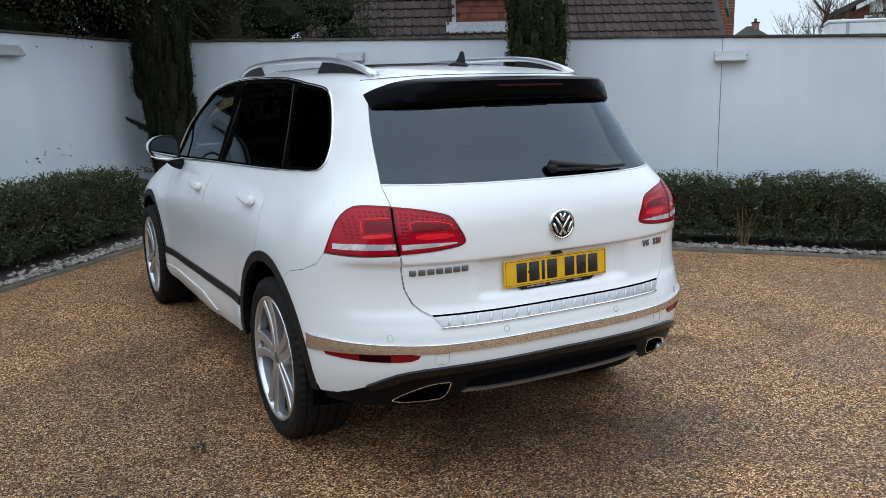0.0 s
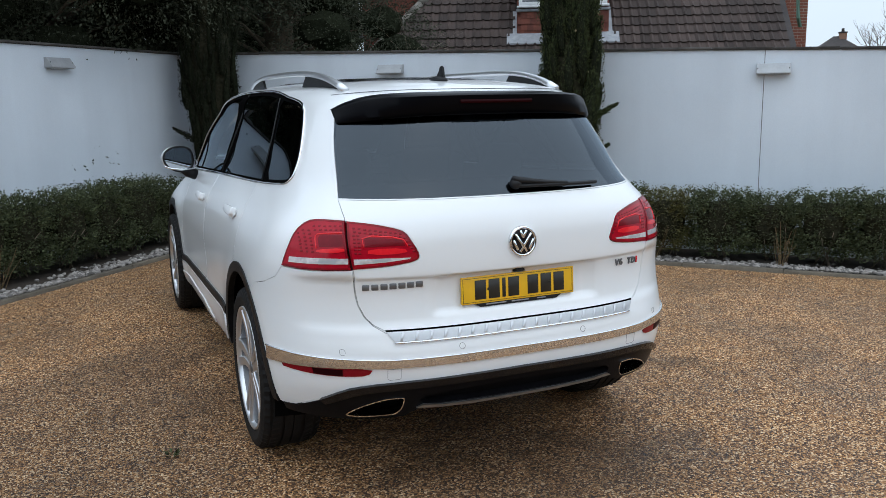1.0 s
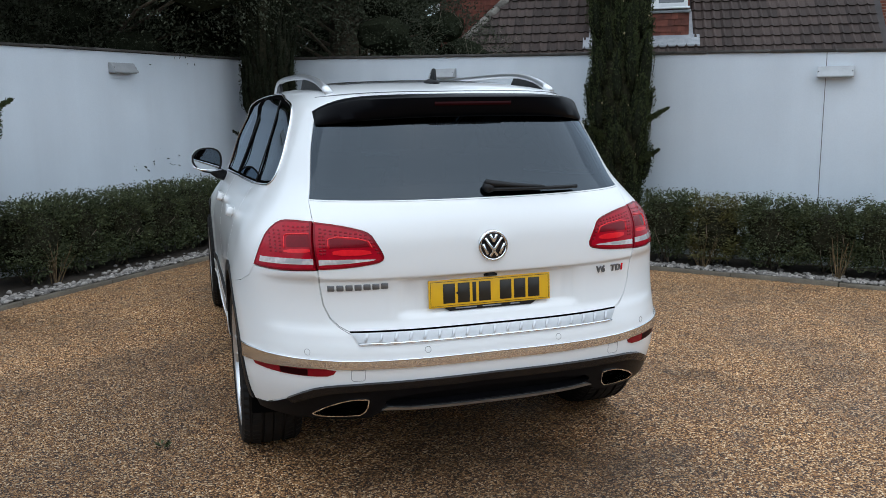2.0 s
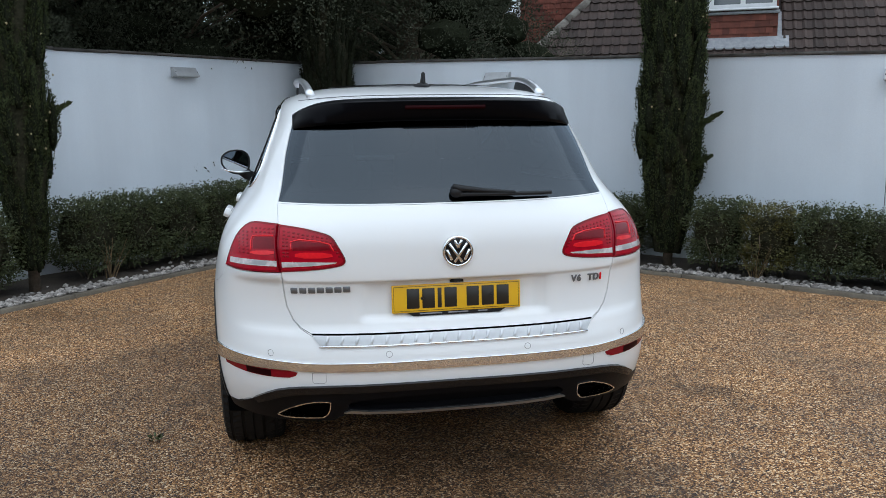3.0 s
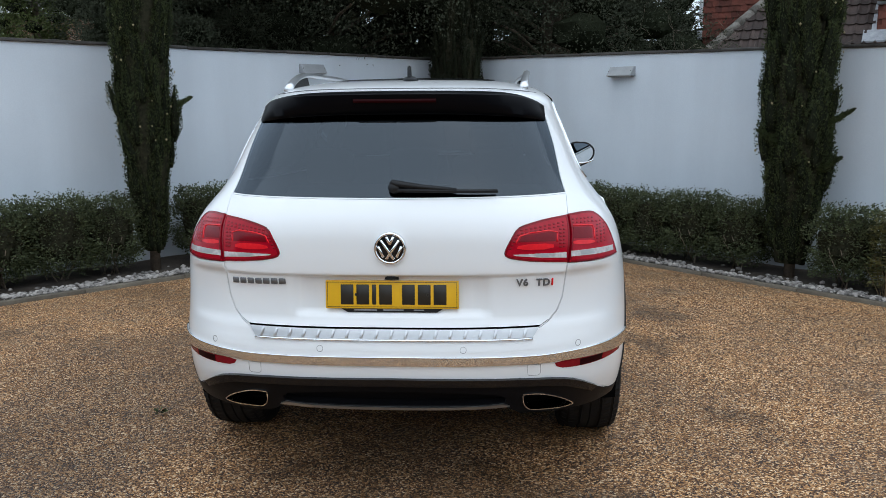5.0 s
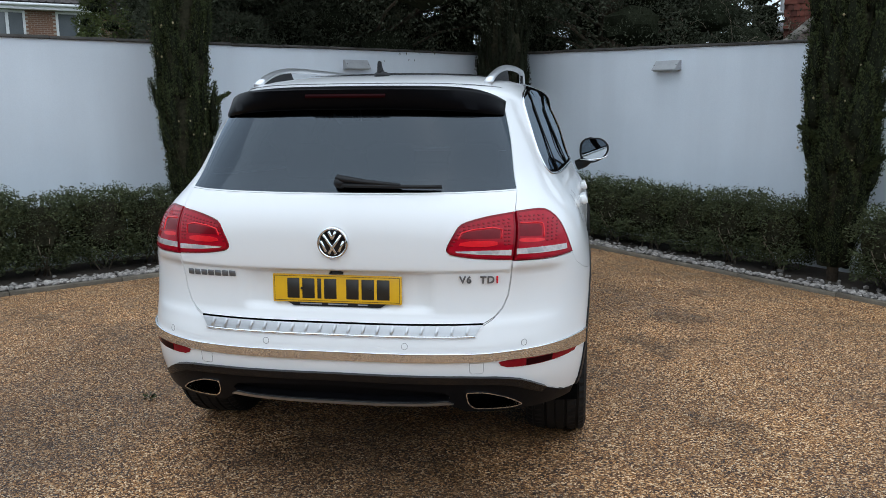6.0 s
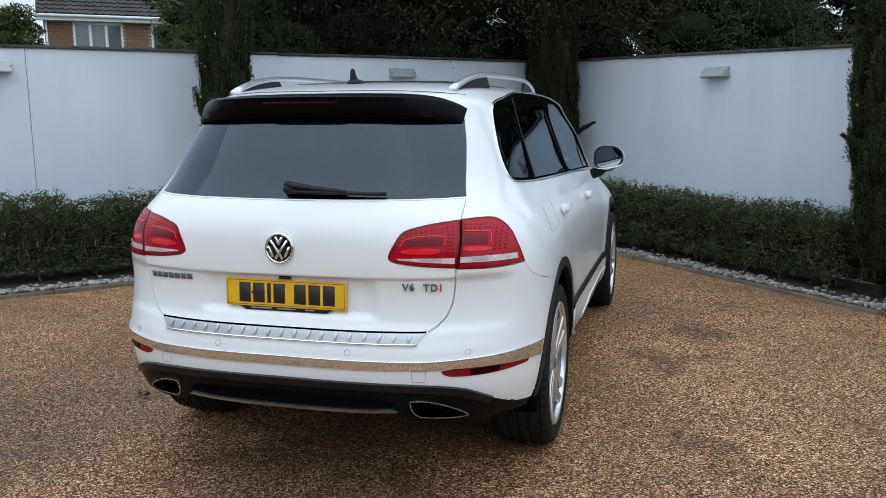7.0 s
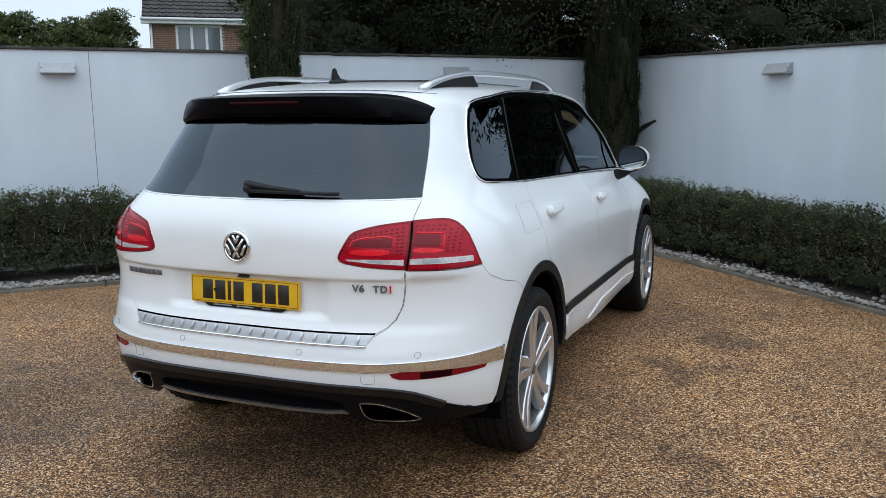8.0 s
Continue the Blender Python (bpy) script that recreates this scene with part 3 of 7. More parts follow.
def wall_lamp(place, s, z, label):
    """A wedge-shaped downlight: the sloping hood stands off the wall at its foot."""
    p = Vector(place(s, 0))
    n = (Vector(place(s, -1)) - p).normalized()
    ax = n.cross(Vector((0, 0, 1))).normalized()
    m = Matrix((ax, n, Vector((0, 0, 1)))).transposed().to_4x4()
    m.translation = p + Vector((0, 0, z))
    t = thing("wall_lamp", label, "wall lamp", group="wall lamps")
    t.matrix_basis = m
    w = 0.16
    bm = bmesh.new()
    prof = [(0.0, 0.0), (0.105, 0.0), (0.105, 0.012), (0.035, 0.105), (0.0, 0.105)]
    ends = [[bm.verts.new((sx * w, a, b)) for a, b in prof] for sx in (-1, 1)]
    for i in range(5):
        j = (i + 1) % 5
        bm.faces.new((ends[0][i], ends[0][j], ends[1][j], ends[1][i]))
    bm.faces.new(ends[0][::-1])
    bm.faces.new(ends[1])
    bmesh.ops.recalc_face_normals(bm, faces=bm.faces)
    bmesh.ops.bevel(bm, geom=bm.edges[:], offset=0.003, segments=1, affect="EDGES")
    part("hood", bm, M["lampgrey"], t)
    part("diffuser", box_bm(-w + 0.015, w - 0.015, 0.012, 0.092, -0.008, 0.001), M["net"], t, "pale diffuser under the hood")
    for sx in (-1, 1):
        bm = bmesh.new()
        bmesh.ops.create_cone(bm, cap_ends=True, segments=8, radius1=0.005, radius2=0.005, depth=0.008, matrix=pose(sx * (w - 0.012), 0.075, 0.055, -37))
        part("screw", bm, M["satin"], t)
    return t


wall_lamp(at_l, 6.93, 1.967, "grey metal wedge wall lamp on the white wall")
wall_lamp(at_l, 2.62, 1.955, "grey metal wedge wall lamp on the white wall")
wall_lamp(at_r, 3.60, 1.893, "grey metal wedge wall lamp on the white wall")
wall_lamp(at_r, -0.60, 1.785, "grey metal wedge wall lamp over the wall joint")


# ---- pebbles between kerb and hedge ----
def pebbles(name, place, s0, s1, count, seed, label):
    rng = np.random.default_rng(seed)
    bm = bmesh.new()
    bmesh.ops.create_icosphere(bm, subdivisions=1, radius=1.0)
    base = np.array([v.co for v in bm.verts])
    tri = np.array([[v.index for v in f.verts] for f in bm.faces])
    bm.free()
    allv, allf = [], []
    for k in range(count):
        s = rng.uniform(s0, s1)
        d = 0.075 + abs(rng.normal(0, 0.13))
        if noise.noise((s * 1.7, d * 6, seed)) < -0.28:
            d = 0.075 + rng.uniform(0, 0.06)
        x, y, _ = place(s, d)
        r = rng.uniform(0.010, 0.027)
        sc = np.array([r * rng.uniform(0.9, 1.5), r * rng.uniform(0.8, 1.1), r * rng.uniform(0.5, 0.8)])
        a = rng.uniform(0, 6.28)
        v = base * (1 + rng.uniform(-0.16, 0.16, (len(base), 1))) * sc
        v = v @ np.array([[math.cos(a), math.sin(a), 0], [-math.sin(a), math.cos(a), 0], [0, 0, 1]])
        pile = 0.022 * max(0, 1 - d / 0.25)
        v += (x, y, drop(x) + 0.022 + sc[2] * 0.5 + rng.uniform(0, 1) * pile)
        allf.append(tri + k * len(base))
        allv.append(v)
    me = leaf_mesh(name, np.concatenate(allv), np.concatenate(allf), M["pebble"])
    me.polygons.foreach_set("use_smooth", [True] * len(me.polygons))
    tagged(new(name, me), label, "pebbles", kind="stuff")


pebbles("pebbles", lambda s, d: ab(s, KERB_L + d), -3.0, 8.6, 3600, 11, "pale grey rounded pebbles along the concrete edging")
pebbles("pebbles", lambda s, d: ab(KERB_R + d, s), -4.5, 5.4, 3000, 12, "pale grey rounded pebbles along the concrete edging")


# ---- hedge shrubs, cypresses, trees ----
def shrub(name, seed, w, d, h, mat, label, count=7600):
    """A box shrub: a clump of small leaves round a dark core, on several stems."""
    rng = np.random.default_rng(seed)
    t = thing(name, label, "shrub", group="hedge shrubs")
    n = count
    dirs = rng.normal(size=(n, 3))
    dirs /= np.linalg.norm(dirs, axis=1, keepdims=True)
    rad = rng.uniform(0.45, 1.0, n) ** 0.5
    half = np.array([w / 2, d / 2, h * 0.44])
    # a squarish clump with lumps
    box = np.sign(dirs) * np.abs(dirs) ** 0.62
    lump = np.array([noise.noise((float(v[0]) * 2.3, float(v[1]) * 2.3, float(v[2]) * 2.3 + seed)) for v in dirs])
    pts = box * half * (rad * (1 + 0.26 * lump))[:, None]
    pts[:, 2] += h * 0.54
    along = box + rng.normal(0, 0.75, (n, 3)) + np.array([0, 0, 0.35])
    v1, f1 = leaves(pts, along, 0.027, 0.016, rng)
    # shoots above the clipped top
    m = 60
    sx, sy = rng.uniform(-w / 2, w / 2, m), rng.uniform(-d / 2, d / 2, m)
    sp, sd = [], []
    for k in range(m):
        for j in range(9):
            sp.append((sx[k] + rng.normal(0, 0.012), sy[k] + rng.normal(0, 0.012), h * 0.92 + j * 0.013 * rng.uniform(0.3, 1.2)))
            sd.append(rng.normal(0, 0.8, 3) + (0, 0, 0.9))
    v2, f2 = leaves(np.array(sp), np.array(sd), 0.026, 0.015, rng)
    part("foliage", leaf_mesh("foliage", np.concatenate([v1, v2]), np.concatenate([f1, f2 + len(v1)]), mat), None, t)
    # solid dark mass standing for the shade deep in the leaves
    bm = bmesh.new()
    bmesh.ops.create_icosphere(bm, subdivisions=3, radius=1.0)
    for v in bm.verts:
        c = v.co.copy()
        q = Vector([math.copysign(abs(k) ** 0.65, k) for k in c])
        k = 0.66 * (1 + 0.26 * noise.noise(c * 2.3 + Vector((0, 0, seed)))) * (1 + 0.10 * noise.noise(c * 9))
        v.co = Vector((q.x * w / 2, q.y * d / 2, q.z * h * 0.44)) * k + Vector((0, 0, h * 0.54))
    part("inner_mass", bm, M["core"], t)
    for k in range(6):
        a = rng.uniform(0, 6.28)
        foot = Vector((rng.normal(0, w * 0.12), rng.normal(0, d * 0.10), -0.02))
        top = Vector((math.cos(a) * w * 0.36, math.sin(a) * d * 0.42, h * rng.uniform(0.35, 0.62)))
        mid = foot.lerp(top, 0.5) + Vector((rng.normal(0, 0.02), rng.normal(0, 0.02), 0.05))
        v, f = tube([foot, mid, top], [0.008, 0.006, 0.003], 5)
        part("stem", mesh_from("stem", v, f, M["twig"], True), None, t)
    return t


def plant_row(kinds, spots):
    used = set()
    for kind, (x, y), turn, sc, tall in spots:
        m = pose(x, y, drop(x) + 0.02, 0, 0, turn)
        if kind not in used:
            used.add(kind)
            kinds[kind].matrix_basis = m @ Matrix.Diagonal((sc, sc, tall, 1))
        else:
            ob = copy_thing(kinds[kind], m)
            ob.scale = (sc, sc, tall)


kinds = [
    shrub("box_shrub", 1, 0.66, 0.62, 0.96, M["leaf"], "dense dark green clipped box shrub on the border"),
    shrub("box_shrub", 2, 0.60, 0.60, 0.93, M["leaf"], "dense dark green clipped box shrub on the border"),
    shrub("box_shrub", 3, 0.64, 0.56, 0.90, M["leaf"], "dark green clipped box shrub with bare stems below"),
    shrub("box_shrub", 4, 0.50, 0.58, 0.97, M["leaf_y"], "yellowing box shrub among the green ones", 5600),
]
spots = []
rs = random.Random(5)
s = -6.2
while s < 8.2:
    if abs(s - 4.62) > 0.28:
        x, y, _ = ab(s, WALL_L - 0.46 + rs.uniform(-0.03, 0.03))
        spots.append((rs.choice((0, 0, 1, 1, 2)), (x, y), 45 + rs.choice((0, 180)) + rs.uniform(-9, 9), rs.uniform(0.96, 1.08), rs.uniform(0.79, 0.88)))
    s += 0.50
s = 5.35
while s > -6.0:
    if abs(s - 1.33) > 0.38:
        x, y, _ = ab(WALL_R - 0.46 + rs.uniform(-0.03, 0.03), s)
        kind = 3 if abs(s - 0.12) < 0.26 else rs.choice((0, 1, 1, 2, 2))
        spots.append((kind, (x, y), -45 + rs.choice((0, 180)) + rs.uniform(-9, 9), rs.uniform(0.94, 1.06), rs.uniform(0.71, 0.79)))
    s -= 0.50
plant_row(kinds, spots)


def dry_clump(x, y, seed, h, label):
    rng = random.Random(seed)
    pieces = []
    for k in range(15):
        a, r = rng.uniform(0, 6.28), rng.uniform(0, 0.05)
        foot = Vector((math.cos(a) * r, math.sin(a) * r, -0.01))
        top = foot + Vector((math.cos(a) * rng.uniform(0.02, 0.17), math.sin(a) * rng.uniform(0.02, 0.17), h * rng.uniform(0.5, 1)))
        pieces.append(tube([foot, foot.lerp(top, 0.5) + Vector((rng.gauss(0, 0.01), rng.gauss(0, 0.01), 0.01)), top], [0.0035, 0.003, 0.0015], 4))
    t = thing("dry_plant", label, "plant", (x, y, drop(x) + 0.02))
    part("stem_tuft", mesh_from("stem_tuft", *joined(pieces), M["dead"]), None, t)


for a, b, h, lab in ((KERB_R + 0.24, -0.75, 0.46, "dry straw-coloured stems at the foot of the hedge"), (KERB_R + 0.30, 0.45, 0.40, "dry straw-coloured stems at the foot of the hedge")):
    x, y, _ = ab(a, b)
    dry_clump(x, y, int(b * 100) + 500, h, lab)
x, y, _ = ab(5.35, KERB_L + 0.40)
dry_clump(x, y, 77, 0.46, "pale bare stems in front of the hedge")


def cypress(at, seed, height, radius, low, mat, label, count=100000, side_branch=(), cones=110):
    """A column of upright sprays round a trunk: narrow at the foot, widest at a third, slowly tapering."""
    rng = np.random.default_rng(seed)
    t = thing("cypress", label, "tree", at)
    def r_of(u, ang):
        lump = 1 + 0.10 * np.sin(ang * 2 + u * 13 + seed) + 0.09 * np.sin(ang * 3 - u * 31)
        return radius * np.clip(0.42 + 2.6 * u, 0, 1) * np.clip(1.10 - 0.55 * u, 0.0, 1) * np.clip((1 - u) * 9, 0, 1) ** 0.6 * lump
    # many upright plumes: a slim lumpy spindle each, feathered with small sprays
    bits, spindles = [], []
    n_pl = int(420 * height / 5.2)
    per = count // n_pl
    for k in range(n_pl):
        u0 = (k + rng.uniform(0, 1)) / n_pl * 0.95
        a0 = k * 2.39996 + rng.normal(0, 0.3)
        r0 = float(r_of(u0, a0)) * rng.uniform(0.70, 0.97)
        tall = rng.uniform(0.26, 0.52)
        thick = (0.062 * radius / 0.36) * rng.uniform(0.75, 1.25)
        foot = Vector((math.cos(a0) * r0 * 0.86, math.sin(a0) * r0 * 0.86, low + u0 * (height - low)))
        lean = Vector((math.cos(a0) * r0 * 0.16 + rng.normal(0, 0.02), math.sin(a0) * r0 * 0.16 + rng.normal(0, 0.02), tall))
        spindles.append(tube([foot + lean * q for q in (0, 0.25, 0.55, 0.8, 1.0)], [thick * q * rng.uniform(0.85, 1.15) for q in (0.40, 0.62, 0.52, 0.30, 0.03)], 6))
        t_ = rng.uniform(0.02, 1.02, per) ** 0.85
        rr = thick * np.interp(t_, (0, 0.25, 0.55, 0.8, 1.05), (0.6, 1.0, 0.9, 0.6, 0.15)) * np.sqrt(rng.uniform(0.2, 1.25, per))
        az = rng.uniform(0, 2 * np.pi, per)
        p = np.array(foot) + np.outer(t_, np.array(lean)) + np.stack([np.cos(az) * rr, np.sin(az) * rr, np.zeros(per)], 1)
        d = np.stack([np.cos(az) * 0.6, np.sin(az) * 0.6, np.full(per, 0.75)], 1) + rng.normal(0, 0.3, (per, 3))
        bits.append(leaves(p, d, 0.023, 0.0105, rng, 0.35))
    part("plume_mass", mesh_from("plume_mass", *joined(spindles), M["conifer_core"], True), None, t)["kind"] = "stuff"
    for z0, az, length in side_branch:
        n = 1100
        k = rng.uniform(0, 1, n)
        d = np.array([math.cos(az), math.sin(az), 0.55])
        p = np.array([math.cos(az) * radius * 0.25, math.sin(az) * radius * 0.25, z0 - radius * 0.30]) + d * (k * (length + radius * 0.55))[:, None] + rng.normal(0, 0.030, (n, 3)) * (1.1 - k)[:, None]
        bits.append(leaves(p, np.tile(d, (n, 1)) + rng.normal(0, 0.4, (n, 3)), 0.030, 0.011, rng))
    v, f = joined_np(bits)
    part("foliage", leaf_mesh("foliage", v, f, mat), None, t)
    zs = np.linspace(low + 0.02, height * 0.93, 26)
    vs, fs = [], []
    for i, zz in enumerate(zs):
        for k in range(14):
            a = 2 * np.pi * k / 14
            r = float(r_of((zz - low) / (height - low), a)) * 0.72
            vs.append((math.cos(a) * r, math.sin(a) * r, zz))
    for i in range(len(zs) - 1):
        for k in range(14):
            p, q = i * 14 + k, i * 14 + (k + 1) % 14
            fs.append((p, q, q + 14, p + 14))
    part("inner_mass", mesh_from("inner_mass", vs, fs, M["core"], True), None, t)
    v, f = tube([(0, 0, -0.05), (0.01, 0, low + 0.3), (0, 0.01, height * 0.8)], [0.052, 0.042, 0.012], 9)
    part("trunk", mesh_from("trunk", v, f, M["bark"], True), None, t)
    if cones:
        pieces = []
        for k in range(cones):
            uu, a = rng.uniform(0.15, 0.8), rng.uniform(0, 6.28)
            r = float(r_of(uu, a)) * 1.0
            c = Vector((math.cos(a) * r, math.sin(a) * r, low + uu * (height - low)))
            s = rng.uniform(0.007, 0.013)
            pieces.append(([c + Vector(q) * s for q in ((1, 0, 0), (-1, 0, 0), (0, 1, 0), (0, -1, 0), (0, 0, 1.2), (0, 0, -1.2))],
                           [(0, 2, 4), (2, 1, 4), (1, 3, 4), (3, 0, 4), (2, 0, 5), (1, 2, 5), (3, 1, 5), (0, 3, 5)]))
        part("cone_scatter", mesh_from("cone_scatter", *joined(pieces), M["cone"]), None, t, "small pale woody cones")["kind"] = "stuff"
    return t


def joined_np(bits):
    vs, fs, o = [], [], 0
    for v, f in bits:
        vs.append(v)
        fs.append(f + o)
        o += len(v)
    return np.concatenate(vs), np.concatenate(fs)


x, y, _ = ab(4.66, 5.72)
cypress((x, y, 0.02), 3, 5.2, 0.29, 0.18, M["cypress"], "slim dark green cypress with small cones beside the wall", side_branch=((1.55, 0.35, 0.18),))
x, y, _ = ab(WALL_R - 0.46, 1.37)
cypress((x, y, drop(x) + 0.02), 8, 5.6, 0.365, 0.12, M["cypress"], "broad dark green cypress with small cones beside the wall", 125000, side_branch=((1.30, 3.4, 0.10), (1.42, -0.9, 0.20), (1.05, -0.9, 0.12)))
cypress((2.13, 10.28, 0.02), 12, 7.0, 0.35, 0.10, M["cypress_d"], "old dark cypress in the corner of the walls, shade in its colour", 80000, side_branch=((1.25, -0.2, 0.26), (1.15, 3.4, 0.22)), cones=0)


def evergreen(name, at, seed, height, radius, low, mat, label, clumps=70, per=330, leaf=(0.11, 0.05), droop=0.0, trunk=0.16, dense_core=True, shown=4.0, fineness=1.0):
    """A tall evergreen: trunk, limbs, and a crown of many leafy clumps with gaps between them."""
    rng = np.random.default_rng(seed)
    t = thing(name, label, "tree", at)
    v, f = tube([(0, 0, -0.1), (0.05, 0.02, height * 0.4), (0, 0, height * 0.92)], [trunk, trunk * 0.7, 0.03], 10)
    part("trunk", mesh_from("trunk", v, f, M["bark"], True), None, t)
    bits, limbs, cores = [], [], []
    ball = bmesh.new()
    bmesh.ops.create_icosphere(ball, subdivisions=2, radius=1.0)
    bv = [v.co.copy() for v in ball.verts]
    bf = [tuple(v.index for v in f.verts) for f in ball.faces]
    ball.free()
    for k in range(clumps):
        u = (k + rng.uniform(0, 1)) / clumps
        z = low + u * (height - low)
        reach = radius * (1 - 0.75 * u ** 1.6) * rng.uniform(0.45, 1.0)
        a = k * 2.4 + rng.normal(0, 0.3)
        c = np.array([math.cos(a) * reach, math.sin(a) * reach, z])
        size = radius * rng.uniform(0.26, 0.40) * (1 - 0.4 * u)
        fine = z < shown
        n = int(per * 3 * fineness ** 2) if fine else max(60, per // 2)
        d = rng.normal(size=(n, 3))
        d /= np.linalg.norm(d, axis=1, keepdims=True)
        lumpy = 1 + 0.35 * np.sin(d[:, 0] * 7 + k) * np.sin(d[:, 1] * 6 + 2 * k) * np.sin(d[:, 2] * 7)
        p = c + d * (size * lumpy * rng.uniform(0.25, 1.0, n) ** 0.4)[:, None] * np.array([1.15, 1.15, 0.72])
        al = d + np.array([0, 0, 0.25 - droop]) + rng.normal(0, 0.5, (n, 3))
        k2 = 0.52 / fineness if fine else 1.25
        bits.append(leaves(p, al, leaf[0] * k2, leaf[1] * k2, rng))
        cores.append(([Vector(c) + Vector((q.x * 1.1, q.y * 1.1, q.z * 0.7)) * (size * 0.46 * (1 + 0.3 * noise.noise(q * 2.5 + Vector((k, 0, 0))))) for q in bv], bf))
        limbs.append(tube([(0, 0, max(0.3, z - 0.35 * reach)), tuple(c * (0.55, 0.55, 1) - (0, 0, 0.08 * reach)), tuple(c)], [0.035, 0.022, 0.008], 5))
    vv, ff = joined_np(bits)
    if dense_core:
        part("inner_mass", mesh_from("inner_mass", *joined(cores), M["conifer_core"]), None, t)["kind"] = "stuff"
    part("crown", leaf_mesh("crown", vv, ff, mat), None, t)
    part("limbwork", mesh_from("limbwork", *joined(limbs), M["bark"], True), None, t)
    return t


for k, (a, b, h, r, low) in enumerate(((6.15, 8.25, 6.0, 1.15, 0.5), (7.3, 8.7, 7.2, 1.7, 0.8), (8.7, 8.95, 7.6, 2.1, 1.6), (7.4, 11.4, 8.5, 1.9, 0.4), (9.3, 12.2, 9.0, 2.6, 0.4), (12.2, 11.6, 9.0, 2.8, 0.6))):
    x, y, _ = ab(a, b)
    evergreen("evergreen_tree", (x, y, -0.1), 40 + k, h, r, low, M["conifer"], "tall dense dark evergreen tree behind the wall", 84, 420 if k < 3 else 110, (0.10, 0.045), shown=3.6, fineness=1.25 if k < 3 else 1.0)
evergreen("evergreen_tree", (3.55, 12.7, -0.1), 61, 10.5, 2.15, 2.45, M["conifer"], "spreading dark evergreen with low boughs over the wall", 130, 420, (0.10, 0.045), 0.2, 0.28, fineness=1.25)
evergreen("evergreen_tree", (3.2, 17.0, -0.1), 62, 9.5, 2.7, 0.6, M["conifer"], "spreading dark evergreen behind the wall", 110, 180, (0.12, 0.055), 0.2, 0.22)
evergreen("conifer", (-6.15, 15.6, -0.1), 64, 6.8, 0.95, 0.6, M["conifer_g"], "green conifer beside the brick house", 76, 260, (0.10, 0.045), 0.0, 0.10)
for x, y, r, seed in ((4.4, 20.5, 2.9, 66), (6.3, 24.0, 2.5, 67), (8.4, 26.2, 2.8, 68)):
    evergreen("evergreen_tree", (x, y, -0.1), seed, 9.0, r, 0.8, M["conifer"], "tall dark evergreen beside the brick house", 90, 100, (0.12, 0.055), 0.1, 0.18)
# boughs mostly above view, added to keep sky light off the corner walls
x, y, _ = ab(8.2, 8.5)
evergreen("evergreen_tree", (x, y, -0.1), 65, 10.5, 3.2, 2.9, M["conifer"], "tall dark evergreen with boughs added over the corner to shade the walls", 90, 420, (0.10, 0.045), 0.1, 0.22, fineness=1.3)
for k in range(5):
    x, y, _ = ab(-0.3 + k * 0.95, 17.5 + 0.4 * math.sin(k * 2))
    evergreen("tall_shrub", (x, y, -0.1), 70 + k, 3.75 + 0.18 * math.sin(k * 1.7), 1.15, 0.3, M["laurel"], "tall yellow-green garden shrub behind the wall", 64, 220, (0.13, 0.06), 0.0, 0.06)


def bare_shrub(at, seed, h, spread, label, stems=34):
    rng = random.Random(seed)
    pieces = []
    def grow(p, d, length, r, depth):
        pts, q = [p], p
        for i in range(4):
            d = (d + Vector((rng.gauss(0, 0.30), rng.gauss(0, 0.30), rng.gauss(-0.05, 0.24)))).normalized()
            q = q + d * (length / 4)
            pts.append(q)
            if depth and i > 0:
                grow(q, (d + Vector((rng.gauss(0, 0.6), rng.gauss(0, 0.6), rng.gauss(0.1, 0.4)))).normalized(), length * 0.5, r * 0.65, depth - 1)
        if min((at[0] + q_.x + at[1] + q_.y) / R2 for q_ in pts) > WALL_R + 0.30:
            pieces.append(tube(pts, [r * (1 - 0.17 * i) for i in range(5)], 4, False))
    for k in range(stems):
        a = rng.uniform(0, 6.28)
        grow(Vector((math.cos(a), math.sin(a), 0)) * rng.uniform(0, 0.4), Vector((math.cos(a) * spread, math.sin(a) * spread, 1)).normalized(), h * rng.uniform(0.6, 1.0), 0.0062, 3)
    t = thing("bare_shrub", label, "shrub", at)
    part("branchwork", mesh_from("branchwork", *joined(pieces), M["twig"], True), None, t)


for k, (a, b) in enumerate(((11.0, 5.3), (11.2, 4.3), (11.3, 6.5))):
    x, y, _ = ab(a, b)
    bare_shrub((x, y, -0.15), 90 + k, 2.28 - 0.10 * k, 0.6, "tangled bare brown twigs behind the wall")


def weed(at, seed):
    """A small green seedling in the gravel."""
    rng = np.random.default_rng(seed)
    t = thing("weed", "small green weed growing through the gravel", "plant", at)
    n = 34
    a = rng.uniform(0, 6.28, n)
    d = np.stack([np.cos(a), np.sin(a), rng.uniform(0.1, 0.9, n)], 1)
    p = np.stack([np.cos(a) * 0.012, np.sin(a) * 0.012, rng.uniform(0.0, 0.014, n)], 1)
    v, f = leaves(p, d, 0.026, 0.010, rng)
    part("rosette", leaf_mesh("rosette", v, f, M["leaf"]), None, t)


weed((0.75, 3.56, 0.004), 5)


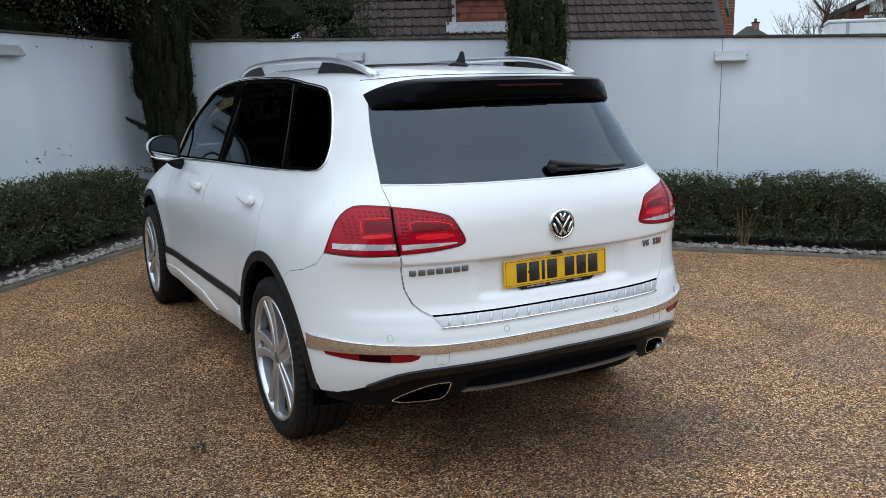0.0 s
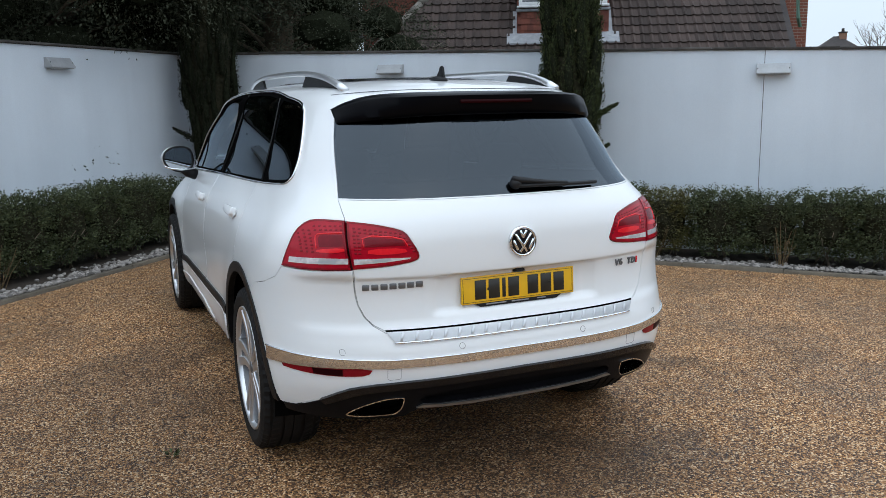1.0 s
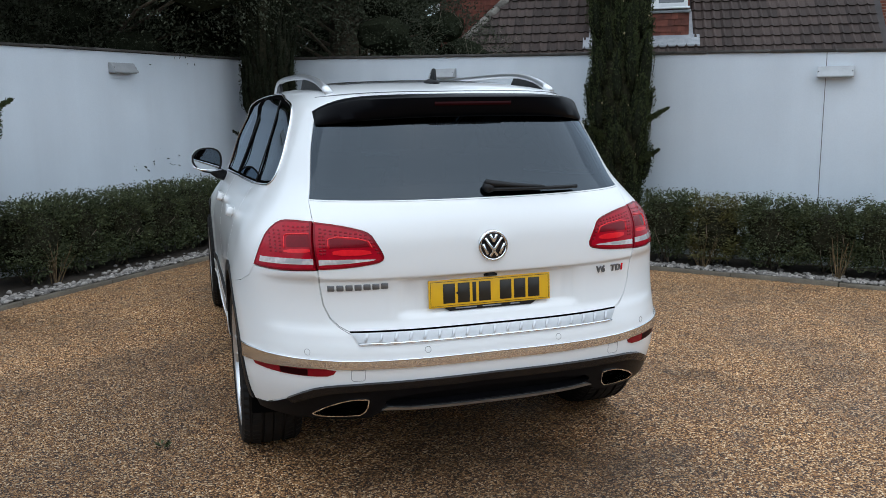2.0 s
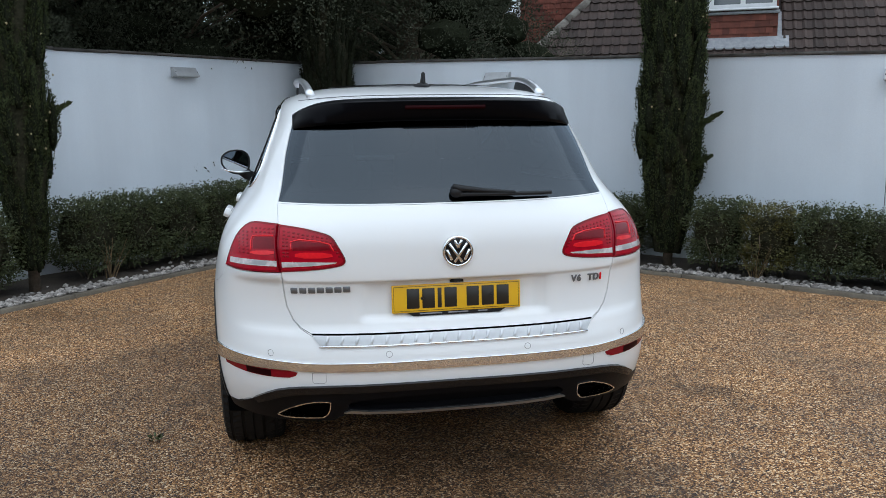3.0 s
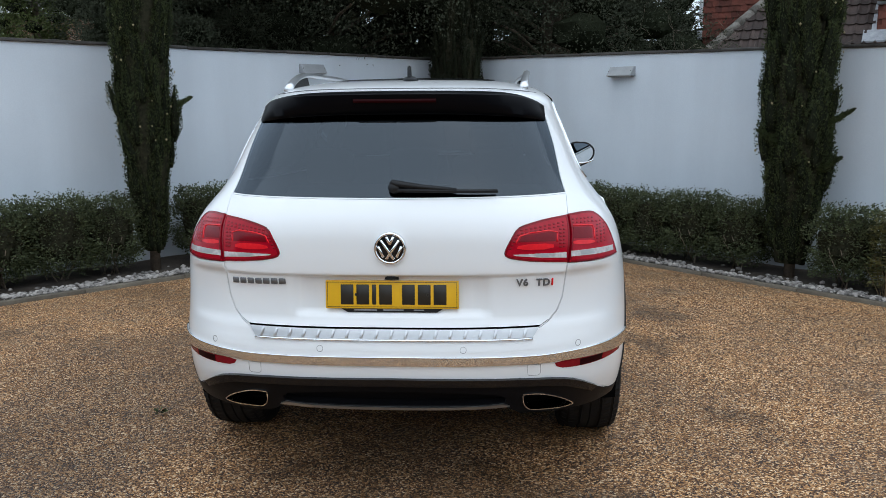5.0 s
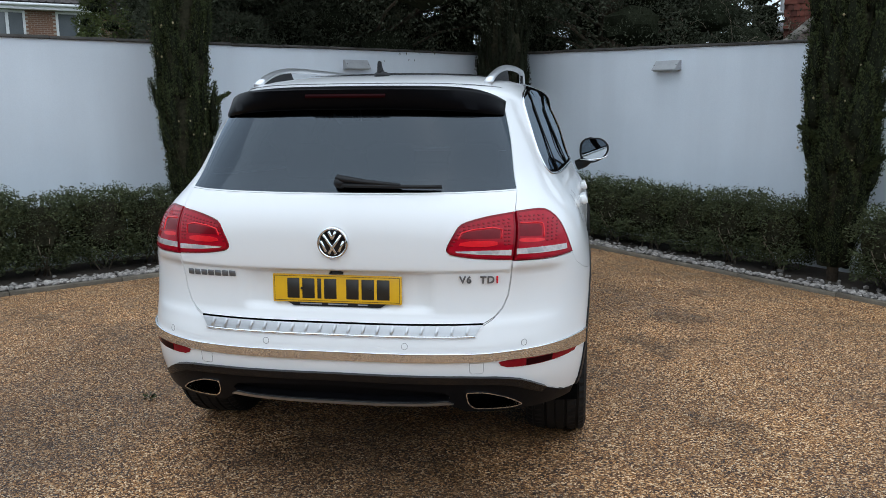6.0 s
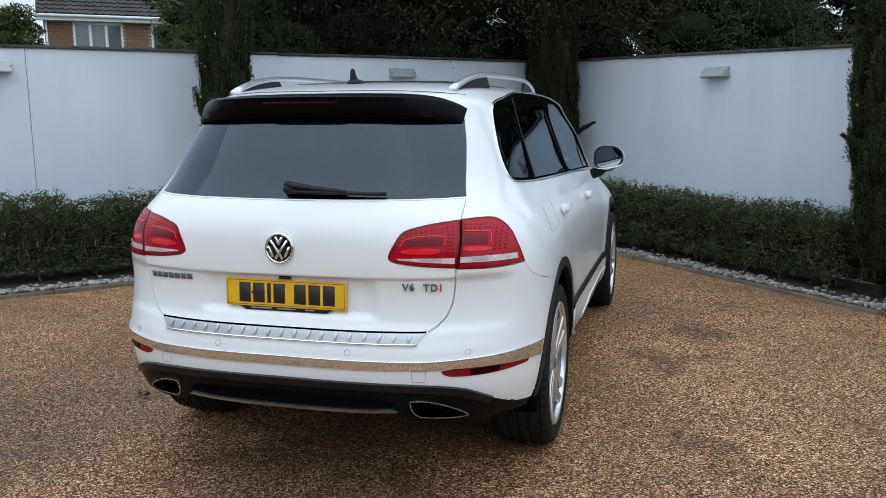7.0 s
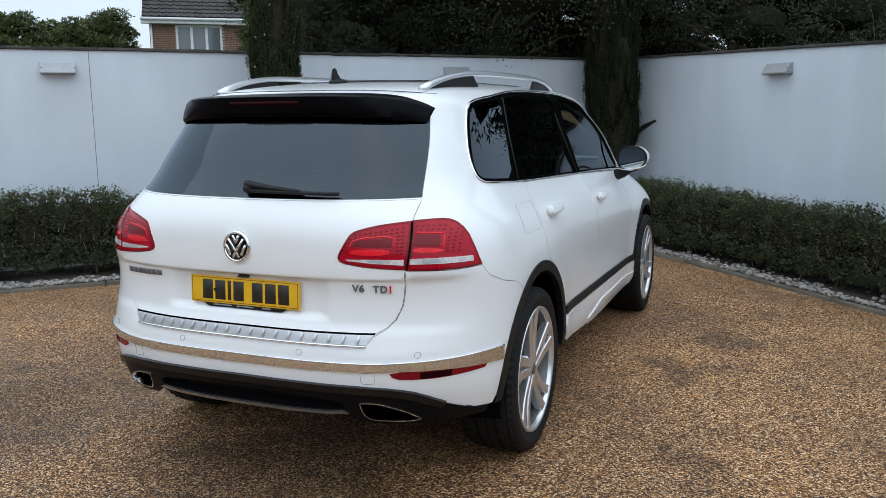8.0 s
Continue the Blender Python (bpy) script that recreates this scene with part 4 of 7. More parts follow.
# ---- the car ----
# its skin: plan rings, one a level, of a blunt tail, straight flanks and a blunt nose
CZ = (.20, .30, .40, .50, .60, .72, .84, .95, 1.05, 1.12, 1.20, 1.26, 1.40, 1.52, 1.59, 1.635, 1.665, 1.685, 1.70, 1.708)
CW = (.86, .925, .955, .962, .965, .968, .968, .958, .935, .900, .838, .800, .744, .693, .662, .612, .53, .42, .25, .02)
CR = (.16, .09, .045, .010, .0, .030, .045, .033, .036, .050, .092, .135, .215, .29, .345, .46, .68, .98, 1.40, 1.85)
CL = (.66, .70, .72, .72, .72, .72, .72, .72, .73, .75, .79, .80, .80, .80, .79, .76, .70, .60, .45, .05)
CF = (4.55, 4.68, 4.74, 4.77, 4.78, 4.77, 4.73, 4.62, 4.38, 4.06, 3.84, 3.76, 3.58, 3.36, 3.19, 3.04, 2.88, 2.64, 2.28, 1.9)
CG = (.80, .85, .90, .90, .90, .90, .90, .90, .90, .75, .55, .50, .50, .50, .50, .48, .45, .40, .30, .02)


def smooth_table(xs, ys):
    """A monotone cubic through a table."""
    xs, ys = np.array(xs, float), np.array(ys, float)
    h = np.diff(xs)
    d = np.diff(ys) / h
    m = np.concatenate([[d[0]], np.zeros(len(xs) - 2), [d[-1]]])
    for i in range(1, len(xs) - 1):
        if d[i - 1] * d[i] > 0:
            a, b = 2 * h[i] + h[i - 1], h[i] + 2 * h[i - 1]
            m[i] = (a + b) / (a / d[i - 1] + b / d[i])
    def f(x):
        x = np.clip(x, xs[0], xs[-1])
        i = np.clip(np.searchsorted(xs, x) - 1, 0, len(xs) - 2)
        t = (x - xs[i]) / h[i]
        return (2 * t**3 - 3 * t**2 + 1) * ys[i] + (t**3 - 2 * t**2 + t) * h[i] * m[i] + (3 * t**2 - 2 * t**3) * ys[i + 1] + (t**3 - t**2) * h[i] * m[i + 1]
    return f




def faired(f, reach):
    """The same curve with its kinks faired out, less so towards the roof."""
    zs = np.linspace(CZ[0], CZ[-1], 1500)
    ks = np.linspace(-2.4, 2.4, 25)
    wt = np.exp(-ks * ks / 2)
    s = reach * (1 - np.clip((zs - 1.42) / 0.15, 0, 1)) * np.clip((zs - CZ[0]) / 0.1, 0, 1)
    y = sum(a * f(zs + k * s) for k, a in zip(ks, wt)) / wt.sum()
    return lambda z: np.interp(z, zs, y)


f_w, f_r, f_l, f_f, f_g = [faired(smooth_table(CZ, c), k) for c, k in ((CW, .032), (CR, .016), (CL, .03), (CF, .03), (CG, .03))]
BLUNT = 3.0
th = np.linspace(0, 1, 30001) ** 1.5 * math.pi / 2
XT, DT = np.sin(th) ** (2 / BLUNT), 1 - np.cos(th) ** (2 / BLUNT)
QT = np.concatenate([[0], np.cumsum(np.hypot(np.diff(XT) * 0.96, np.diff(DT) * 0.72))])
QC, QS = float(QT[-1]), 2.55
QM = 2 * QC + QS
ZT = np.unique(np.concatenate([np.linspace(0.2, 1.62, 800), np.linspace(1.62, 1.708, 800)]))
VT = np.concatenate([[0], np.cumsum(np.hypot(np.diff(ZT), np.diff(f_w(ZT))))])
ARCH_Y, ARCH_Z, ARCH_R = (0.925, 3.82), 0.385, 0.485


def ease(t):
    t = np.clip(t, 0, 1)
    return t * t * (3 - 2 * t)


def skin(q, v):
    """Points of the skin: q is the way round from the middle of the tail, right positive; v the way up."""
    q, v = np.asarray(q, float), np.asarray(v, float)
    a, z = np.minimum(np.abs(q), QM), np.interp(v, VT, ZT)
    w, r, l, f, g = f_w(z), f_r(z), f_l(z), f_f(z), f_g(z)
    back, front = a <= QC, a >= QC + QS
    k = np.where(back, a, np.where(front, QM - a, QC))
    x = w * np.interp(k, QT, XT)
    d = np.interp(k, QT, DT)
    y = np.where(back, r + l * d, np.where(front, f - g * d, r + l + (a - QC) / QS * (f - g - r - l)))
    x = x * (1 - 0.050 * ease((z - 0.80) / 0.30) * (1 - 0.75 * ease((z - 1.12) / 0.16)) * np.clip((y - 1.3) / 2.0, 0, 1.4) ** 2)
    x = x * (1 + 0.040 * ease((z - 1.50) / 0.12) * ease((y - 0.9) / 0.9) + 0.022 * ease((z - 1.22) / 0.16) * ease((y - 1.9) / 1.0))
    # tailgate crease and number plate recess
    tail = 1 - ease((np.abs(x) - 0.80) / 0.12)
    on = np.where(back, 1.0, 0.0)
    y = y + on * tail * 0.011 * ease((0.920 - z) / 0.010) * ease((z - 0.70) / 0.05)
    y = y + on * 0.020 * (1 - ease((np.abs(x) - 0.33) / 0.07)) * ease((0.918 - z) / 0.012) * ease((z - 0.745) / 0.035)
    # flared wheel arches, hollow flanks between them, a shoulder
    sx = np.sign(q)
    flare = sum(0.011 * np.exp(-((np.hypot(y - c, z - ARCH_Z) - ARCH_R) / 0.13) ** 2) for c in ARCH_Y)
    mid = np.exp(-((y - 2.3) / 0.62) ** 2)
    flank = -0.007 * mid * np.exp(-((z - 0.68) / 0.12) ** 2) + 0.008 * mid * np.exp(-((z - 0.42) / 0.06) ** 2)
    x = x + np.where(x > 0.6, (flare + flank) * ease((1.12 - z) / 0.2), 0)
    return np.stack([sx * x, y, z], -1)


def skin_normal(q, v):
    e = 6e-3
    du = skin(np.clip(q + e, -QM, QM), v) - skin(np.clip(q - e, -QM, QM), v)
    dv = skin(q, np.clip(v + e, 0, VT[-1])) - skin(q, np.clip(v - e, 0, VT[-1]))
    n = np.cross(du, dv)
    return n / (np.linalg.norm(n, axis=-1, keepdims=True) + 1e-12)


def V(z):
    return float(np.interp(z, ZT, VT))


def tq(x, z):
    """Skin coordinates of a point of the tail, x across."""
    return (math.copysign(float(np.interp(min(abs(x) / float(f_w(z)), 1), XT, QT)), x), V(z))


def sq(y, z, side=1):
    """Skin coordinates of a point of the flank, y along."""
    r, l, f, g = float(f_r(z)), float(f_l(z)), float(f_f(z)), float(f_g(z))
    if y < r + l:
        q = float(np.interp((y - r) / l, DT, QT))
    elif y > f - g:
        q = QM - float(np.interp((f - y) / g, DT, QT))
    else:
        q = QC + (y - r - l) / (f - g - r - l) * QS
    return (side * q, V(z))


def rounded(pts, rounds=2, closed=True):
    """Cuts the corners of an outline."""
    pts = [np.array(p, float) for p in pts]
    for _ in range(rounds):
        out = []
        n = len(pts)
        for i in range(n if closed else n - 1):
            p, q = pts[i], pts[(i + 1) % n]
            out += [p * 0.75 + q * 0.25, p * 0.25 + q * 0.75]
        pts = out if closed else [pts[0]] + out + [pts[-1]]
    return pts


def dense(pts, step=0.016):
    out = []
    n = len(pts)
    for i in range(n):
        p, q = np.array(pts[i], float), np.array(pts[(i + 1) % n], float)
        k = max(1, int(np.linalg.norm(q - p) / step))
        out += [p + (q - p) * j / k for j in range(k)]
    return np.array(out)


def area(poly):
    x, y = poly[:, 0], poly[:, 1]
    return 0.5 * float(np.sum(x * np.roll(y, -1) - np.roll(x, -1) * y))


def grown(poly, d):
    """An outline moved outwards by d."""
    if area(poly) < 0:
        poly = poly[::-1]
    t = np.roll(poly, -1, 0) - np.roll(poly, 1, 0)
    t /= np.linalg.norm(t, axis=1, keepdims=True) + 1e-12
    return poly + np.stack([t[:, 1], -t[:, 0]], 1) * d


def inside(pts, poly):
    x, y = pts[:, 0][:, None], pts[:, 1][:, None]
    x0, y0 = poly[:, 0][None], poly[:, 1][None]
    x1, y1 = np.roll(poly[:, 0], -1)[None], np.roll(poly[:, 1], -1)[None]
    cross = ((y0 > y) != (y1 > y)) & (x < (x1 - x0) * (y - y0) / (y1 - y0 + 1e-15) + x0)
    return cross.sum(1) % 2 == 1


from mathutils import geometry as geo


def skin_patch(name, outline, mat, parent, label="", holes=(), off=0.0, deep=0.012, gap=0.0011, grid=0.03, rows=(), hole_gap=None, step=0.016, still=0.0):
    """A panel of the skin within an outline, with turned-in edges; holes are other outlines."""
    outer = grown(dense(outline, step), -gap)
    cuts = [grown(dense(h, step), gap if hole_gap is None else hole_gap) for h in holes]
    lo, hi = outer.min(0), outer.max(0)
    us = np.arange(lo[0] + grid / 2, hi[0], grid)
    vs = np.concatenate([np.arange(lo[1] + grid / 2, hi[1], grid), [V(z) for z in rows if lo[1] < V(z) < hi[1]]])
    pts = np.stack(np.meshgrid(us, vs), -1).reshape(-1, 2)
    if len(pts):
        ok = inside(pts, outer)
        for c in cuts:
            ok &= ~inside(pts, c)
        pts = pts[ok]
    rim = np.concatenate([outer] + cuts)
    if len(pts):
        near = np.full(len(pts), 9.0)
        for i in range(0, len(rim), 200):
            near = np.minimum(near, np.linalg.norm(pts[:, None] - rim[None, i:i + 200], axis=2).min(1))
        pts = pts[near > grid * 0.33]
    allp = np.concatenate([rim, pts]) if len(pts) else rim
    edges, o = [], 0
    for loop in [outer] + cuts:
        n = len(loop)
        edges += [(o + i, o + (i + 1) % n) for i in range(n)]
        o += n
    p2, _, tris, *_ = geo.delaunay_2d_cdt([Vector(p) for p in allp], edges, [], 0, 1e-7)
    p2 = np.array([tuple(p) for p in p2])
    tris = np.array([t for t in tris if len(t) == 3])
    mid = p2[tris].mean(1)
    ok = inside(mid, outer)
    for c in cuts:
        ok &= ~inside(mid, c)
    tris = tris[ok]
    s = p2[tris]
    ar = (s[:, 1, 0] - s[:, 0, 0]) * (s[:, 2, 1] - s[:, 0, 1]) - (s[:, 2, 0] - s[:, 0, 0]) * (s[:, 1, 1] - s[:, 0, 1])
    tris = np.where((ar < 0)[:, None], tris[:, ::-1], tris)
    use, inv = np.unique(tris, return_inverse=True)
    tris = inv.reshape(-1, 3)
    p2 = p2[use]
    n3 = skin_normal(p2[:, 0], p2[:, 1])
    p3 = skin(p2[:, 0], p2[:, 1]) + n3 * off
    if still:
        mean = n3.mean(0)
        n3 = n3 * (1 - still) + mean / np.linalg.norm(mean) * still
        n3 /= np.linalg.norm(n3, axis=1, keepdims=True)
    # turned-in edge along every open side
    count = {}
    for t in tris:
        for i in range(3):
            e = (t[i], t[(i + 1) % 3])
            count[e] = count.get(e, 0) + 1
    rimedges = [e for e in count if (e[1], e[0]) not in count]
    verts, faces, normals = list(p3), [tuple(t) for t in tris], []
    for a, b in rimedges:
        k = len(verts)
        verts += [p3[a], p3[b], p3[b] - n3[b] * deep, p3[a] - n3[a] * deep]
        faces.append((k + 1, k, k + 3, k + 2))
    me = mesh_from(name, verts, faces, mat, True)
    nf = len(tris)
    fn = [n3[i] for t in tris for i in t]
    me.update()
    for p in me.polygons[nf:]:
        fn += [np.array(p.normal)] * 4
    me.normals_split_custom_set([tuple(map(float, n)) for n in fn])
    return part(name, me, None, parent, label)


CAR_AT = (2.063, 2.61, 0.0)
car = thing("car", "white five-door off-road estate car parked on the gravel", "car", CAR_AT, -1.02)

# outlines of the tail
glass_rear = rounded([tq(x, z) for x, z in ((-.682, 1.216), (-.682, 1.216), (-.35, 1.214), (0, 1.212), (.35, 1.214), (.682, 1.216), (.682, 1.216), (.651, 1.37), (.624, 1.48), (.588, 1.585), (.3, 1.605), (0, 1.607), (-.3, 1.605), (-.588, 1.585), (-.624, 1.48), (-.651, 1.37))], 1)
gate_half = [(.684, 1.210), (.684, 1.145), (.682, 1.04), (.676, .92), (.662, .815), (.640, .765), (.612, .735), (.575, .714)]
tailgate = [tq(x, z) for x, z in [(.0, 1.206), (.35, 1.208)] + gate_half + [(.3, .713), (0, .713), (-.3, .713)] + [(-x, z) for x, z in gate_half[::-1]] + [(-.35, 1.208)]]
lamp_in = [(.681, 1.136), (.60, 1.128), (.52, 1.110), (.482, 1.095), (.462, 1.060), (.440, 1.020), (.434, .998), (.446, .985), (.475, .977), (.56, .965), (.676, .956)]


def lamp_outer(side, seam=.686):
    return rounded([tq(side * seam, 1.137)] * 2 + [tq(side * .76, 1.141), tq(side * .80, 1.133), tq(side * .846, 1.092), tq(side * .879, 1.025)] + [sq(.362, .956, side)] * 2 + [tq(side * .815, .950)] + [tq(side * seam, .955)] * 2, 1)


def lamp_inner(side, seam=.680):
    return rounded([tq(side * seam, 1.136)] * 2 + [tq(side * x, z) for x, z in lamp_in[1:-1]] + [tq(side * seam, .956)] * 2, 1)


def arch(side, k, r=ARCH_R, start=-40, end=220, n=44):
    pts = []
    for i in range(n):
        t = radians(start + (end - start) * i / (n - 1))
        z = ARCH_Z + r * math.sin(t)
        if z > 0.31:
            pts.append(sq(ARCH_Y[k] + r * math.cos(t), z, side))
    pts.sort(key=lambda p: p[0] * side)
    first, last = pts[0], pts[-1]
    return [(first[0], V(0.2) - 0.05)] + pts + [(last[0], V(0.2) - 0.05)]


def arch_side(k, z, r, sgn):
    return ARCH_Y[k] + sgn * math.sqrt(max(0.0, r * r - (z - ARCH_Z) ** 2))


# bumper: from the lamps and the tailgate down to the black valance
def bumper_outline():
    half = [tq(.574, .706), tq(.612, .730), tq(.643, .764), tq(.665, .815), tq(.679, .92), tq(.683, .953), tq(.815, .948), sq(.362, .953, 1), sq(.398, .907, 1), sq(.487, .871, 1), sq(.60, .846, 1)]
    zs = (.80, .74, .68, .62, .56, .50, .44)
    half += [sq(arch_side(0, z, ARCH_R, -1), z, 1) for z in zs]
    half += [sq(.425, .375, 1), sq(.36, .372, 1), tq(.867, .390), tq(.80, .434), tq(.755, .467), tq(.715, .486), tq(.675, .496), tq(.62, .504), tq(.5, .511), tq(.3, .514)]
    left = [(-q, v) for q, v in half[::-1]]
    return half + [tq(0, .516)] + left + [tq(-.3, .705), tq(0, .704), tq(.3, .705)]


bumper = bumper_outline()
VALANCE_TOP = [(.867, .387), (.80, .431), (.755, .464), (.715, .483), (.675, .493), (.62, .501), (.5, .508), (.3, .511), (0, .513)]

# outlines of the flanks
DLO = [(.632, 1.285), (.646, 1.258), (.70, 1.245), (1.07, 1.222), (2.18, 1.186), (3.05, 1.150), (3.43, 1.130), (3.31, 1.272), (3.125, 1.432), (2.99, 1.510), (2.72, 1.592), (2.48, 1.634), (2.24, 1.646), (1.80, 1.646), (1.58, 1.641), (1.32, 1.624), (.96, 1.594), (.825, 1.567), (.730, 1.474), (.648, 1.365)]
def dlo(side):
    return [tuple(p) for p in rounded([sq(y, z, side) for y, z in DLO], 1)]


STRIP = [(1.40, .565), (1.9, .552), (2.6, .537), (3.34, .520)]
rear_door = [(1.125, 1.214), (1.085, 1.12), (1.068, 1.0), (1.064, .90), (1.078, .862)] + [(arch_side(0, z, ARCH_R + .012, 1), z) for z in (.83, .79, .74, .68, .62, .572)] + [(1.7, .560), (2.160, .551), (2.172, .65), (2.160, .90), (2.168, 1.08), (2.185, 1.178)]
front_door = [(2.197, 1.178), (2.180, 1.08), (2.172, .90), (2.184, .65), (2.172, .550), (2.6, .541), (3.24, .528), (3.29, .62), (3.285, .80), (3.25, .95), (3.24, 1.05), (3.30, 1.128)]


def flank(pts, side):
    return [sq(y, z, side) for y, z in pts]


# ---- painted panels ----
below = [tq(-.867, .392), tq(0, .53), tq(.867, .392), sq(.44, .40, 1), (sq(.44, .3, 1)[0], -0.1), (sq(.44, .3, -1)[0], -0.1), sq(.44, .40, -1)]


def nose(x, z):
    """Skin coordinates of a point of the nose and windscreen, x across."""
    q, v = tq(x, z)
    return (math.copysign(QM, x) - q if x else QM, v)


def nose_piece(pts, side):
    return [nose(side * x, z) for x, z in pts]


def skirt_cut(side):
    """What the side skirt stands in for."""
    return [sq(1.36, .43, side), sq(3.40, .43, side), (sq(3.40, .3, side)[0], -0.1), (sq(1.36, .3, side)[0], -0.1)]


screens = {}
for side in (1, -1):
    screens[side] = [(side * QM, V(1.20)), nose(side * .70, 1.19), nose(side * .66, 1.30), nose(side * .60, 1.45), nose(side * .54, 1.58), nose(side * .4, 1.60), (side * QM, V(1.605))]
headlamp = [(.50, .86), (.56, .80), (.80, .82), (.905, .87), (.90, .95), (.78, .955), (.60, .92)]
top = float(VT[-1])
low = V(0.325)
for side in (1, -1):
    outline = [(0, low), (side * QM, low), (side * QM, top), (0, top)]
    mine = [below, glass_rear, tailgate, bumper, lamp_outer(side, .670), dlo(side), flank(rear_door, side), flank(front_door, side), arch(side, 0), arch(side, 1), skirt_cut(side), screens[side], nose_piece(headlamp, side)]
    skin_patch("body_side", outline, M["paint"], car, "white painted bodywork", holes=mine, hole_gap=0.0011, gap=0.0, grid=0.035, rows=(1.10, 1.14, 1.17, 1.64, 1.65, 1.66, 1.668, 1.675, 1.68, 1.686, 1.692, 1.697, 1.701, 1.704, 1.706, 1.7075))
    skin_patch("front_door", flank(front_door, side), M["paint"], car, "white painted door", grid=0.03, gap=0.0034)
    skin_patch("rear_door", flank(rear_door, side), M["paint"], car, "white painted door", grid=0.03, gap=0.0034)
    skin_patch("windscreen", screens[side], M["glass_l"], car, "clear windscreen", grid=0.05, off=-0.004)
    skin_patch("headlamp", nose_piece(headlamp, side), M["clear"], car, "clear headlamp", grid=0.05, off=-0.003)
gate = skin_patch("tailgate", tailgate, M["paint"], car, "white painted tailgate", grid=0.028, holes=[lamp_inner(1, .70), lamp_inner(-1, .70)], rows=(.905, .911, .915, .919, .923, .93, .745, .755, .765, .775))
skin_patch("rear_bumper", bumper, M["paint"], car, "white painted rear bumper", grid=0.028, holes=[lamp_outer(1, .67), lamp_outer(-1, .67)])


# ---- glazing ----
for side in (1, -1):
    cut = [below, glass_rear, dlo(side), arch(side, 0), arch(side, 1), screens[side]]
    lining = skin_patch("cabin_lining", [(0, low), (side * QM, low), (side * QM, top), (0, top)], M["cabin"], car, "dark inner trim", holes=cut, off=-0.035, deep=0.001, grid=0.06)
    for v in lining.data.vertices:
        v.co.z = min(v.co.z, 1.672)
PANES = {
    "quarter_window": ([(.668, 1.272), (.72, 1.258), (1.052, 1.236), (1.172, 1.42), (1.292, 1.602), (1.0, 1.583), (.855, 1.558), (.765, 1.47), (.690, 1.37), (.662, 1.31)], "glass_s", 1),
    "rear_door_window": ([(1.108, 1.233), (2.085, 1.199), (2.110, 1.40), (2.145, 1.624), (1.8, 1.627), (1.58, 1.622), (1.358, 1.606), (1.228, 1.42)], "glass_s", 0),
    "front_door_window": ([(2.240, 1.194), (3.035, 1.163), (3.075, 1.27), (3.110, 1.385), (2.945, 1.490), (2.70, 1.566), (2.47, 1.608), (2.315, 1.618), (2.28, 1.42)], "glass_l", 0),
    "front_quarter_window": ([(3.085, 1.162), (3.345, 1.150), (3.255, 1.262), (3.150, 1.358), (3.115, 1.26)], "glass_l", 0),
}
for side in (1, -1):
    panes = [flank(p[0], side) if not p[2] else rounded(flank(p[0], side), 1) for p in PANES.values()]
    skin_patch("window_frame", dlo(side), M["void"], car, "gloss black window frames and pillars", holes=panes, off=-0.003, grid=0.03, deep=0.02)
    for (nm, (pts, gl, rd)), pl in zip(PANES.items(), panes):
        pane = skin_patch(nm, pl, M[gl], car, "dark tinted side window" if gl == "glass_s" else "clear side window", off=-0.005, grid=0.04, deep=0.001, still=0.75)
        pane.visible_shadow = False
    ring = grown(dense(dlo(side), 0.016), 0.004)
    at = skin(ring[:, 0], ring[:, 1]) + skin_normal(ring[:, 0], ring[:, 1]) * 0.001
    loop = [tuple(p) for p in at] + [tuple(at[0])]
    v, f = tube(loop, .0062, 8, False)
    part("window_trim", mesh_from("window_trim", v, f, M["chrome"], True), None, car, "bright chrome window surround")
    for line in (((1.083, 1.230), (1.200, 1.42), (1.322, 1.608)), ((2.158, 1.194), (2.175, 1.42), (2.205, 1.630))):
        q = np.array([sq(y, z, side) for y, z in line])
        at = skin(q[:, 0], q[:, 1]) + skin_normal(q[:, 0], q[:, 1]) * 0.001
        v, f = tube([tuple(p) for p in at], .0035, 6)
        part("pillar_trim", mesh_from("pillar_trim", v, f, M["satin"], True), None, car, "thin dark pillar trim")
rear_window = skin_patch("rear_window", glass_rear, M["glass_d"], car, "dark tinted rear window", off=-0.002, grid=0.03, deep=0.001, still=0.15)
rear_window.visible_shadow = False

# ---- tail lamps ----
def lamp_line(lamp, side, pts, radius):
    ring = np.array(rounded([tq(side * x, z) for x, z in pts], 1, False))
    at = skin(ring[:, 0], ring[:, 1]) + skin_normal(ring[:, 0], ring[:, 1]) * .0035
    v, f = tube([tuple(q) for q in at], radius, 6)
    part("light_loop", mesh_from("light_loop", v, f, M["redl"], True), None, lamp, "bright red light loop")


def lamp_piece(name, lamp, side, pts, mat, label, off=.0045, soft=0):
    o = [tq(side * x, z) for x, z in pts]
    return skin_patch(name, rounded(o, soft) if soft else o, M[mat], lamp, label, off=off, deep=.003, grid=.02)


def lens_rim(lamp, outline):
    o = grown(dense(outline, .010), -.0015)
    skin_patch("lens_rim", [tuple(p) for p in o], M["redd"], lamp, "dark red border of the lens", holes=[[tuple(p) for p in grown(o, -.0075)]], off=.0040, deep=.002, gap=0, hole_gap=0, grid=.2, step=.012)


